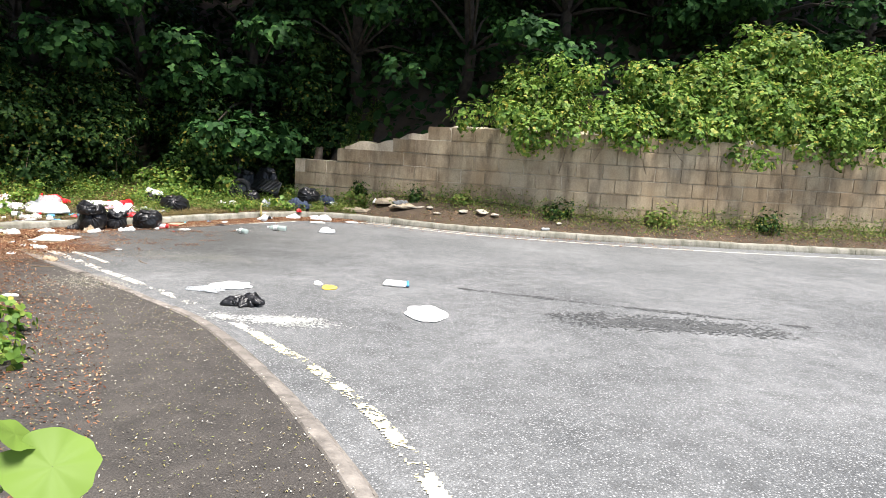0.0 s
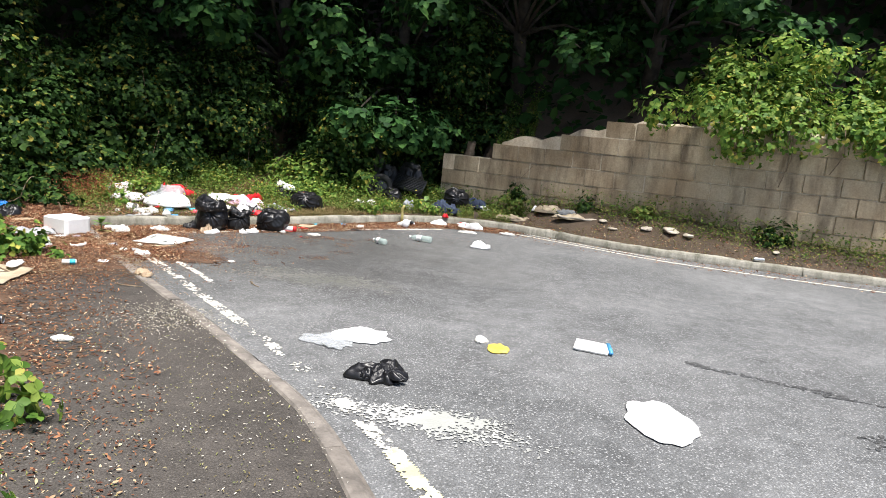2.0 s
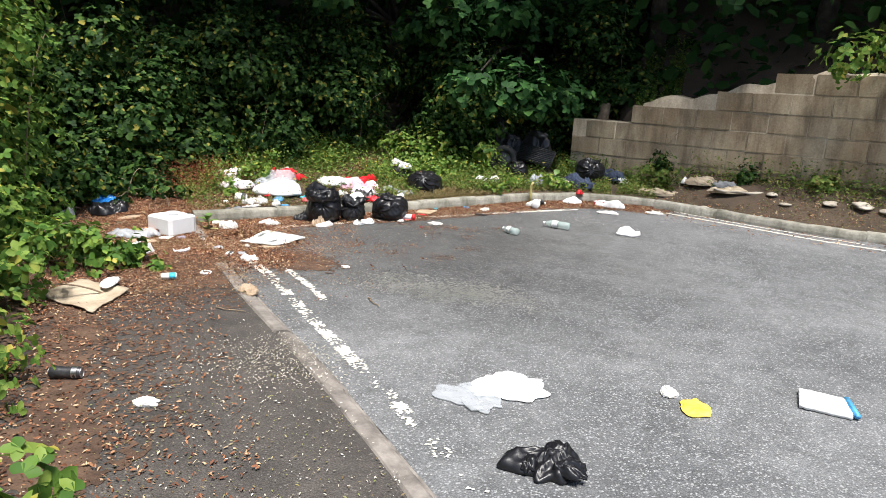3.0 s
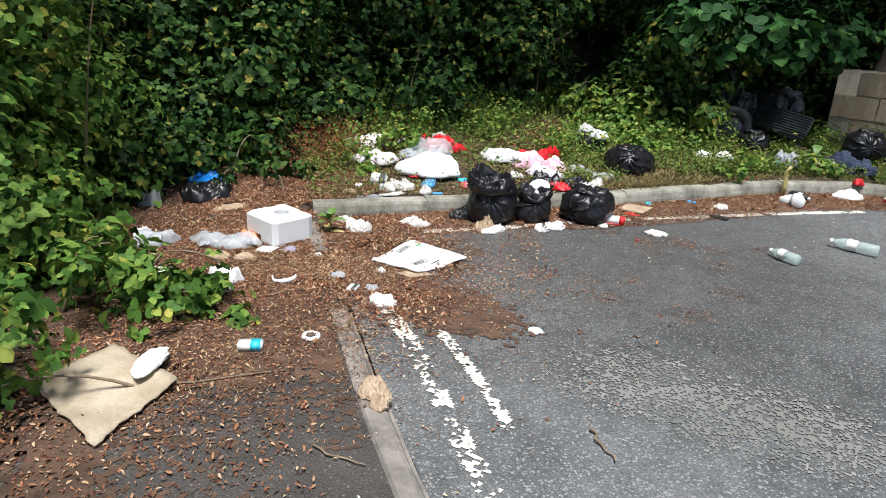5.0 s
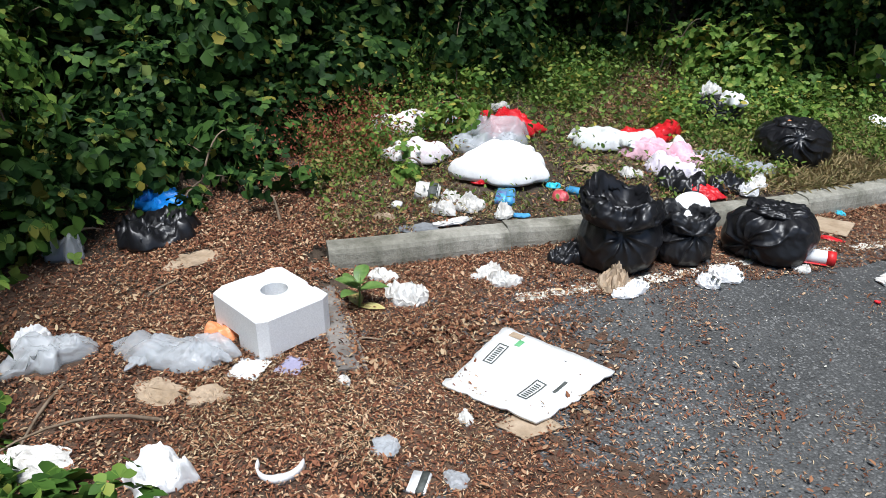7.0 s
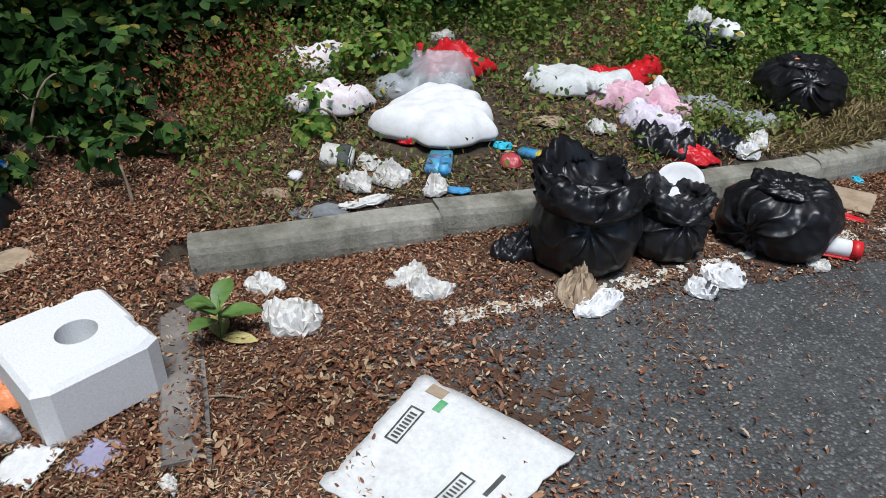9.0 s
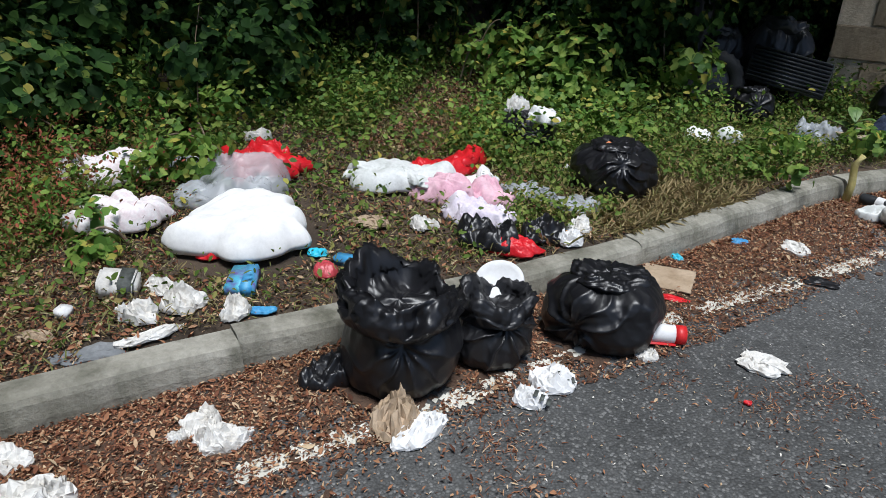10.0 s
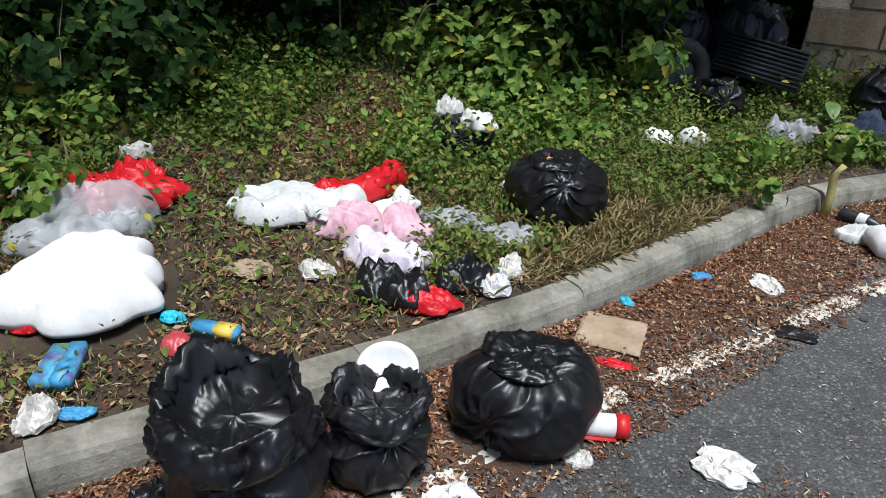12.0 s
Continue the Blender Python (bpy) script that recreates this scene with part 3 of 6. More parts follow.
for k, (x, y, s) in enumerate([(-3.3, 3.9, 1.0), (-4.0, 4.7, 1.0), (-4.85, 5.7, 1.0), (-5.75, 6.6, 0.9), (-5.86, 7.7, 0.74), (-6.6, 7.45, 0.8), (-7.2, 7.75, 0.85), (-7.9, 8.6, 0.85), (-2.75, 4.25, 0.45), (-3.2, 4.95, 0.5), (-2.4, 2.6, 0.7), (-4.55, 5.35, 0.9), (-5.74, 7.9, 0.3), (-6.12, 7.9, 0.24), (-5.5, 7.86, 0.22), (-6.13, 7.64, 0.42), (-6.5, 7.85, 0.34)]):
    foliage("bramble_runner", [(x, y, 0.2 * s, 0.45 * s, 0.45 * s, 0.28 * s)] + row([(x, y, 0.2 * s), (x - 0.2, y - 0.1, 0.4 * s)], 4, 160 + k, 0.3 * s, (0.22 * s, 0.22 * s, 0.08)), M_MIDLEAF if k in (3, 4, 5, 6, 7) or k > 11 else M_SUNLEAF, "low green bramble growth at the hedge foot", "bramble", 170 + k, 75, 0.06, 3, "hedge foot growth", 2)
# dark thicket behind the bank
for k, (x, y) in enumerate([(-8.7, 9.9), (-8.9, 11.0), (-8.6, 12.1), (-7.8, 13.0), (-7.0, 13.7), (-5.5, 14.5), (-5.15, 15.2), (-4.3, 16.1), (-3.6, 16.2), (-10.0, 11.6), (-9.4, 13.2), (-8.0, 14.6), (-6.2, 15.6), (-2.9, 16.5)]):
    g = gz(x, y)
    tall = 1.0 if k < 9 else 1.6
    pts = [(x, y, g + 0.35), (x, y + 0.2, g + 0.9 * tall), (x - 0.2, y + 0.5, g + 1.5 * tall)]
    foliage("bramble_bush", [(x, y, g + 0.4, 0.75, 0.65, 0.5)] + row(pts, 9, 260 + k, 0.5, (0.35, 0.3, 0.25)), M_SHADELEAF, "dark green shaded bramble thicket on the bank", "bush", 270 + k, 85, 0.07, 3, "bank thicket", 3)
for k, (x, y, s) in enumerate([(-8.1, 8.8, 0.9), (-8.25, 9.7, 1.0), (-8.2, 10.6, 1.0), (-7.9, 11.6, 0.9), (-7.35, 12.5, 0.9), (-5.75, 13.7, 0.8), (-5.15, 13.9, 0.8), (-8.0, 10.05, 0.75), (-7.75, 9.95, 0.45), (-7.5, 9.85, 0.34), (-8.3, 9.3, 0.8), (-7.35, 9.95, 0.3), (-7.95, 11.0, 0.7)]):
    z = gz(x, y)
    foliage("bramble_runner", [(x, y, z + 0.2 * s, 0.45 * s, 0.45 * s, 0.3 * s)] + row([(x, y, z + 0.25 * s), (x - 0.2, y + 0.1, z + 0.5 * s)], 5, 560 + k, 0.32 * s, (0.25, 0.25, 0.12)), M_SUNLEAF if k in (5, 6) else M_SHADELEAF, "low shaded bramble growth at the thicket foot", "bramble", 570 + k, 100, 0.065, 3, "thicket foot growth", 2)
for k, (x, y, s) in enumerate([(-6.98, 11.36, 0.5), (-5.0, 13.05, 0.4), (-4.2, 13.0, 0.35), (-4.0, 13.55, 0.4), (-3.3, 13.95, 0.4), (-6.9, 10.55, 0.3), (-7.5, 11.9, 0.5)]):
    z = gz(x, y)
    foliage("weed_clump", [(x, y, z + 0.14 * s, 0.4 * s, 0.4 * s, 0.35 * s)] + row([(x, y, z + 0.3 * s)], 3, 660 + k, 0.3 * s, (0.12, 0.12, 0.05)), M_SUNLEAF, "leafy green weed clump growing on the bank", "weed", 670 + k, 150, 0.05, 3, "bank weeds", 1)
# bright growth hanging over the wall
for k in range(10):
    p, a = wall_at(5.1 + 0.95 * k)
    z = wall_top(5) + 0.12
    if k >= 3:
        tall = min(1.0, (k - 2) / 3)
        pts = [(p[0], p[1] + 0.6, z + 0.7 * tall), (p[0], p[1] + 0.9, z + 1.25 * tall), (p[0], p[1] + 1.1, z + 1.65 * tall)]
        foliage("bramble_bush", [(p[0], p[1] + 0.9, z + 0.8 * tall, 0.6, 0.5, 0.5)] + row(pts, 10, 460 + k, 0.45, (0.4, 0.15, 0.2)), M_SUNLEAF, "tall bright green bramble growth above the wall", "bush", 470 + k, 70, 0.08, 3, "wall growth", 2, base=1.3)
    pts = [(p[0], p[1] + 0.1, z), (p[0], p[1] + 0.5, z + 0.5), (p[0], p[1] - 0.1, z - 0.1), (p[0], p[1] + 1.0, z + 1.1), (p[0], p[1] + 0.7, z + 0.8)]
    foliage("bramble_bush", [(p[0], p[1] + 0.5, z + 0.1, 0.7, 0.6, 0.5)] + row(pts, 11, 360 + k, 0.42, (0.4, 0.2, 0.2)), M_SUNLEAF, "bright green leafy growth hanging over the wall", "bush", 370 + k, 70, 0.075, 3, "wall growth", 2, base=1.3)


FOOT = []


def scatter(name, n, spot, size, material, seed, label, category, flat=0.35, lift=0.012, slim=0.7, heap=0.0, verge=False):
    """Many small flat scraps lying about on the ground."""
    rng = np.random.default_rng(seed)
    xy = spot(rng, n)
    if verge:
        xy = xy[~inside(ROAD_EDGE, xy[:, 0], xy[:, 1]) & (distance_to(L_BACK, xy[:, 0], xy[:, 1])[0] > 0.13)]
    clear = np.ones(len(xy), bool)
    for fx, fy, fr in FOOT:
        clear &= np.hypot(xy[:, 0] - fx, xy[:, 1] - fy) > fr
    xy = xy[clear]
    road = inside(ROAD_EDGE, xy[:, 0], xy[:, 1])
    z = np.where(road, 0.0, ground_height(xy[:, 0], xy[:, 1]))
    dl, _ = distance_to(L_LEFT, xy[:, 0], xy[:, 1])
    pave = ~road & (dl < 3) & inside(np.concatenate([cut, hedge_side[::-1]]), xy[:, 0], xy[:, 1])
    z = np.where(pave, 0.031, z)
    z = np.where(~road & (dl < 2.6) & (xy[:, 1] < 9.6), np.maximum(z, 0.034), z)
    at = np.column_stack([xy, z + lift * rng.uniform(0.1, 1, len(xy)) + heap * rng.random(len(xy)) ** 2])
    nor = np.column_stack([rng.normal(0, flat, (len(xy), 2)), np.ones(len(xy))])
    v, f = leaf_arrays(at, nor, size * rng.uniform(0.4, 1.5, len(xy)), 1, rng, slim)
    ob = raw(name, v, f, material)
    return tagged(ob, label, category, kind="stuff")


def along(line, lo, hi, start=0.0, end=1.0, fade=True):
    """Places beside a line, from lo to hi metres to its left."""
    def spot(rng, n):
        i = rng.uniform(start, end, n) * (len(line) - 1)
        k = np.clip(i.astype(int), 0, len(line) - 2)
        p = line[k] + (line[k + 1] - line[k]) * (i - k)[:, None]
        t = unit(line[k + 1] - line[k])
        w = rng.random(n) ** (1.6 if fade else 1.0)
        return p + np.stack([-t[:, 1], t[:, 0]], 1) * (lo + (hi - lo) * w)[:, None]
    return spot


def cells(name, x0, x1, y0, y1, step, keep, z, material, label, category, seed=0, kind="stuff"):
    """A thin ragged patch lying on the ground: small cells, kept where keep() says."""
    rng = np.random.default_rng(seed)
    xs, ys = np.arange(x0, x1, step), np.arange(y0, y1, step)
    X, Y = np.meshgrid(xs, ys)
    X, Y = X + rng.uniform(-0.35, 0.35, X.shape) * step, Y + rng.uniform(-0.35, 0.35, X.shape) * step
    n, m = len(xs), len(ys)
    ids = np.arange(n * m).reshape(m, n)
    q = np.stack([ids[:-1, :-1], ids[:-1, 1:], ids[1:, 1:], ids[1:, :-1]], -1).reshape(-1, 4)
    cx, cy = X.ravel()[q].mean(1), Y.ravel()[q].mean(1)
    q = q[keep(cx, cy, rng)]
    used, inv = np.unique(q, return_inverse=True)
    v = np.column_stack([X.ravel()[used], Y.ravel()[used], np.full(len(used), z) + rng.uniform(0, 0.0015, len(used))])
    return tagged(raw(name, v, inv.reshape(-1, 4), material), label, category, kind=kind)


def blotch(x, y, s, seed):
    return 0.6 * wave(x, y, s, seed) + 0.4 * wave(x, y, 2.7 * s, seed + 3.1)


def near_back(x, y, rng):
    d, _ = distance_to(L_BACK, x, y)
    e, _ = distance_to(L_LEFT[-9:], x, y)
    road = inside(ROAD_EDGE, x, y)
    fade = 0.42 + 0.16 * blotch(x, y, 2.2, 0.3) + 0.4 * (rng.random(len(x)) - 0.35)
    corner = np.hypot(x + 5.75, y - 9.0) - 0.75
    tongue = np.hypot((x + 4.75) / 0.5, (y - 8.72) / 0.32) - 1.0
    return (road & ((d < fade * 0.85) | (corner < 0.18 * blotch(x, y, 3.0, 1.1) + 0.5 * (rng.random(len(x)) - 0.6)) | (tongue < 0.25 * blotch(x, y, 5.0, 0.2) + 0.5 * (rng.random(len(x)) - 0.6)))) & (rng.random(len(x)) < 0.97)


cells("leaf_mould", -7, -1, 8, 14.2, 0.03, near_back, 0.004, M_MULCH, "brown leaf mould washed against the kerb", "leaf mould", 1)
cells("leaf_mould", -8.2, -3.4, 5.2, 9.6, 0.03, lambda x, y, r: ~inside(ROAD_EDGE, x, y) & (distance_to(L_LEFT, x, y)[0] > 0.14) & ((distance_to(L_HEDGE, x, y)[0] < 0.12 + 0.15 * blotch(x, y, 2, 1) + 0.6 * r.random(len(x)) ** 2) | (np.hypot((x + 6.2) / 1.7, (y - 8.6) / 1.25) < 1.08 + 0.15 * blotch(x, y, 3, 2) + 0.4 * r.random(len(x)) ** 3)), 0.033, M_MULCH, "brown leaf mould over the end of the footway", "leaf mould", 2)


def line_paint(name, line, width, material, wear, seed, label, start=0.0, end=1.0):
    pts = smooth_line(line, 0.1)
    lo, hi = pts.min(0) - width, pts.max(0) + width

    def keep(x, y, rng):
        d, _ = distance_to(pts, x, y)
        return (d < width / 2) & (0.5 + 0.4 * blotch(x, y, 7.0, seed) + 0.25 * blotch(x, y, 23.0, seed) + 0.35 * rng.random(len(x)) > wear)
    return cells(name, lo[0], hi[0], lo[1], hi[1], 0.016, keep, 0.004, material, label, "road marking", int(seed * 10), "structure")


line_paint("road_marking_1", [(0.32, 2.4), (0.12, 3.05), (-0.1, 3.56), (-0.37, 4.07), (-0.8, 4.68), (-1.14, 5.08), (-1.42, 5.42)], 0.095, M_YELLOW, 0.6, 0.5, "worn cream and yellow line along the kerb")
line_paint("road_marking_2", [(-1.39, 5.4), (-2.0, 6.02), (-2.58, 6.53), (-3.16, 7.02), (-3.94, 7.66), (-4.54, 8.17), (-5.09, 8.58)], 0.09, M_PAINT, 0.64, 1.2, "worn white line along the kerb")
line_paint("road_marking_3", [(-3.9, 7.92), (-4.21, 8.18), (-4.6, 8.46)], 0.06, M_PAINT, 0.78, 2.2, "short worn second white line")
line_paint("road_marking_4", [(-5.64, 9.84), (-5.44, 10.1), (-5.24, 10.33), (-4.77, 10.93), (-4.53, 11.25), (-4.17, 11.64), (-3.54, 12.34), (-2.9, 13.0)], 0.08, M_PAINT, 0.55, 3.3, "worn pale line along the back kerb")
line_paint("road_marking_5", [(-1.9, 13.6), (-0.66, 13.08), (0.5, 12.62), (2.43, 12.38), (4.33, 12.32), (6.25, 12.41), (9.0, 12.7)], 0.06, M_PAINT, 0.25, 4.1, "thin white line along the kerb")
line_paint("road_marking_6", [(-1.6, 13.7), (-0.5, 13.2), (0.6, 12.8)], 0.04, M_PAINT, 0.3, 5.1, "thin white second line along the kerb")
cells("spilled_powder", -2.1, -0.5, 5.4, 6.4, 0.014, lambda x, y, r: (np.hypot((x + 1.33) / 0.62, (y - 5.84) / 0.22) + 0.45 * blotch(x, y, 5, 0.7) + 0.95 * r.random(len(x)) < 1.0), 0.004, M_POWDER, "white powder spilled and smeared on the road", "spill", 5)
cells("spilled_sand", -4.3, -1.8, 8.0, 9.6, 0.013, lambda x, y, r: (np.hypot((x + 3.05) / 1.0, (y - 8.65) / 0.38) + 0.35 * blotch(x, y, 3, 0.9) + 1.2 * r.random(len(x)) < 1.05), 0.003, M_SAND, "pale sand scattered thinly on the road", "spill", 6)



# ---- old stone wall behind the hedge ----
west = empty("wall_west", (-5.0, 5.2, 0.0), "old dark stone block wall hidden behind the hedge", "wall", kind="structure", turn=136)
part("wall_core", add_box(bmesh.new(), (1.7, 0.25, 1.7), (0, 0.17, 0.84)), M_MORTAR, west)
rng = np.random.default_rng(5)
for course in range(6):
    x = -1.0 + (0.2 if course % 2 else 0)
    while x < 0.6:
        ln = rng.uniform(0.32, 0.48)
        bm = add_box(bmesh.new(), (ln - 0.02, 0.16, 0.275), (x + ln / 2, 0.0 + rng.normal(0, 0.012), 0.15 + 0.295 * course), 0.025)
        for v in bm.verts:
            v.co += Vector(rng.normal(0, 0.006, 3))
        part("stone_block", bm, M_BLOCK, west)
        x += ln


def cane(points, label, r=0.006):
    at = Vector(points[0])
    ob = part("bramble_cane", tube_mesh(bmesh.new(), [Vector(q) - at for q in points], r, r * 0.4, 6), M_TWIG)
    ob.location = at
    return tagged(ob, label, "cane")


cane([(-7.3, 11.8, gz(-7.3, 11.8)), (-7.42, 12.0, 0.5), (-7.55, 12.2, 0.8), (-7.6, 12.4, 1.15)], "bare pale bramble cane arching out of weeds")
cane([(-6.9, 13.3, gz(-6.9, 13.3)), (-6.75, 13.3, 1.0), (-6.5, 13.4, 1.25), (-6.2, 13.5, 1.45)], "bare pale branch leaning in the thicket")
cane([(-4.55, 5.7, 0.03), (-4.6, 5.72, 0.4), (-4.62, 5.72, 0.75), (-4.7, 5.62, 1.0)], "bare grey stem standing before the hedge")
for k in range(6):
    cane([(-4.75 - 0.12 * k, 5.1 + 0.1 * k, 1.1), (-4.6 - 0.1 * k, 5.25 + 0.12 * k, 1.5 + 0.05 * k), (-4.45 - 0.1 * k, 5.4 + 0.1 * k, 1.55), (-4.35 - 0.12 * k, 5.6 + 0.1 * k, 1.35 - 0.06 * k)], "tangled dry bramble cane on the hedge face", 0.005)
foliage("bramble_bush", [(-5.0, 5.2, 2.0, 0.5, 0.5, 0.35)] + row([(-4.8, 5.0, 1.95), (-5.2, 5.5, 2.1), (-5.4, 5.7, 2.3)], 5, 901, 0.4, (0.2, 0.2, 0.12)), M_SUNLEAF, "leafy bramble growth spilling over the old wall", "bush", 902, 100, 0.06, 3, "bramble hedge", 3, base=1.6)
cells("oil_stain", 0.2, 3.8, 5.6, 7.9, 0.025, lambda x, y, r: (np.hypot((x - 2.3) / 1.3, (y - 6.55) / 0.32) + 0.35 * blotch(x, y, 2.5, 0.4) + 0.9 * r.random(len(x)) < 1.2) | ((np.abs(y - 7.66 + 0.25 * (x - 0.3) ** 1.0 * (x > 0.3)) < 0.05 + 0.05 * blotch(x, y, 3, 1)) & (r.random(len(x)) < 0.6)), 0.003, M_STAIN, "dark oily tyre stain on the road", "stain", 8)


# ---- rubbish: materials ----
def film(name, colour, rough=0.3, alpha=1.0, bump=0.5, scale=30.0, coat=0.0):
    """Thin plastic with fine crinkles."""
    m, nt, p = shader(name)
    small = noise_at(nt, scale, 5.0, 0.65)
    big = noise_at(nt, 5.0, 3.0)
    dark = tuple(0.8 * c for c in colour)
    nt.links.new(ramp(nt, big, [(0.35, dark), (0.65, colour)]), p.inputs["Base Color"])
    p.inputs["Roughness"].default_value, p.inputs["Coat Weight"].default_value = rough, coat
    p.inputs["Alpha"].default_value = alpha
    bumped(nt, p, small, bump, 0.012)
    return m


P_BLACK = film("black_polythene", (0.009, 0.009, 0.011), 0.38, 1.0, 0.12, 26)
P_BLACK2 = film("dusty_black_polythene", (0.013, 0.013, 0.015), 0.4, 1.0, 0.25, 22)
P_WHITE = film("white_polythene", (0.82, 0.82, 0.82), 0.4, 1.0, 0.35, 14)
P_CLEAR = film("clear_grey_polythene", (0.6, 0.63, 0.66), 0.2, 0.48, 0.6, 24)
P_RED = film("red_polythene", (0.62, 0.012, 0.02), 0.38, 1.0, 0.6, 24)
P_BLUE = film("blue_polythene", (0.02, 0.2, 0.62), 0.35, 1.0, 0.5, 24)
P_CYAN = film("cyan_plastic", (0.05, 0.5, 0.68), 0.35)
P_ORANGE = film("orange_plastic", (0.85, 0.3, 0.12), 0.4)
C_PINK = plain("pink_cloth", (0.68, 0.38, 0.47), (0.82, 0.55, 0.62), 14, 60, 0.95, 0.5)
C_LILAC = plain("pale_lilac_cloth", (0.68, 0.6, 0.72), (0.82, 0.76, 0.83), 14, 60, 0.95, 0.5)
C_WHITE = plain("white_cloth", (0.8, 0.795, 0.79), (0.86, 0.86, 0.86), 5, 14, 0.95, 0.3)
C_SPOT = plain("white_and_pink_print", (0.78, 0.66, 0.68), (0.84, 0.82, 0.82), 26, 60, 0.9, 0.4)
C_GREYWHITE = plain("grubby_white_sheeting", (0.62, 0.64, 0.62), (0.76, 0.77, 0.76), 7, 50, 0.75, 0.5)
C_PAPER = plain("crumpled_white_paper", (0.66, 0.63, 0.58), (0.8, 0.79, 0.76), 16, 70, 0.9, 0.4)
C_BROWN = plain("brown_paper", (0.34, 0.25, 0.16), (0.48, 0.37, 0.26), 10, 50, 0.9, 0.5)
C_CARD = plain("weathered_cardboard", (0.36, 0.29, 0.2), (0.5, 0.42, 0.31), 5, 60, 0.9, 0.4)
C_PALECARD = plain("pale_printed_card", (0.72, 0.72, 0.7), (0.82, 0.82, 0.81), 9, 60, 0.7, 0.3)
C_POLY = plain("expanded_polystyrene", (0.8, 0.8, 0.8), (0.84, 0.84, 0.84), 4, 160, 0.8, 0.25, 0.002)
C_INK = plain("dark_print", (0.05, 0.055, 0.05), (0.11, 0.12, 0.11), 30, 90, 0.7)
C_GREENINK = plain("green_print", (0.12, 0.4, 0.16), (0.2, 0.5, 0.24), 20, 90, 0.7)
C_RUBBER = plain("tyre_rubber", (0.02, 0.02, 0.02), (0.05, 0.05, 0.05), 9, 60, 0.75, 0.4)
C_BLKPLAST = plain("black_plastic", (0.02, 0.022, 0.025), (0.045, 0.048, 0.054), 6, 50, 0.38, 0.2)
C_METAL = plain("can_metal", (0.55, 0.55, 0.56), (0.68, 0.68, 0.68), 10, 60, 0.35, 0.2, metal=1.0)
C_DARKCAN = plain("dark_printed_can", (0.05, 0.05, 0.055), (0.12, 0.12, 0.13), 18, 60, 0.35, 0.1, metal=0.6)
C_REDPL = plain("red_card_tube", (0.6, 0.015, 0.02), (0.7, 0.03, 0.03), 10, 60, 0.45, 0.1)
C_YELLOW = plain("yellow_card", (0.72, 0.5, 0.06), (0.8, 0.62, 0.12), 9, 60, 0.6, 0.2)
C_BLUECARD = plain("blue_print", (0.05, 0.25, 0.55), (0.1, 0.4, 0.68), 16, 60, 0.5, 0.1)
C_PURPLE = plain("purple_print", (0.16, 0.1, 0.4), (0.1, 0.5, 0.66), 24, 60, 0.4, 0.1)
C_STONE = plain("pale_stone", (0.38, 0.33, 0.26), (0.56, 0.5, 0.42), 8, 50, 0.95, 0.8, 0.012)
C_SLATE = plain("grey_sodden_felt", (0.14, 0.15, 0.16), (0.24, 0.25, 0.26), 8, 60, 0.85, 0.6)
C_ORANGEFOOD = plain("orange_brown_bun", (0.5, 0.22, 0.07), (0.62, 0.33, 0.12), 14, 60, 0.7, 0.3)
C_DENIM = plain("dark_blue_cloth", (0.015, 0.022, 0.05), (0.05, 0.07, 0.12), 9, 80, 0.95, 0.5)
C_DOCK = plain("broad_weed_leaf", (0.08, 0.16, 0.035), (0.16, 0.26, 0.06), 14, 60, 0.5, 0.4)
C_YELLEAF = plain("yellowing_leaf", (0.45, 0.38, 0.12), (0.55, 0.48, 0.2), 14, 60, 0.6, 0.4)
P_BOTTLE = film("greenish_clear_plastic", (0.6, 0.72, 0.68), 0.12, 0.5, 0.15, 40)


# ---- rubbish: builders ----
def lies_at(x, y):
    """Height of what one would lay a thing on."""
    if bool(inside(ROAD_EDGE, np.array([x]), np.array([y]))[0]):
        return 0.004
    d = distance_to(L_BACK, x, y)[0][0]
    if d < 0.14:
        return 0.117
    g = gz(x, y)
    return max(g, 0.034) if y < 9.6 else g + 0.01


def surface(name, grid, material, parent, label="", wrap=True):
    """A smooth mesh over a grid of points (rows x columns), closed round the columns."""
    g = np.asarray(grid, float)
    m, n = g.shape[:2]
    ids = np.arange(m * n).reshape(m, n)
    nxt = np.roll(ids, -1, 1) if wrap else ids[:, 1:]
    cur = ids if wrap else ids[:, :-1]
    q = np.stack([cur[:-1], nxt[:-1], nxt[1:], cur[1:]], -1).reshape(-1, 4)
    return raw(name, g.reshape(-1, 3), q, material, parent, label, True)


def ridge(p):
    """Sharp-edged crinkle noise, 0 to 1."""
    a = noise.noise(p)
    b = noise.noise(p * 2.13 + Vector((3.1, 1.7, 0.4)))
    return 1 - min(1.0, abs(a) * 1.6) * 0.65 - min(1.0, abs(b) * 1.6) * 0.35


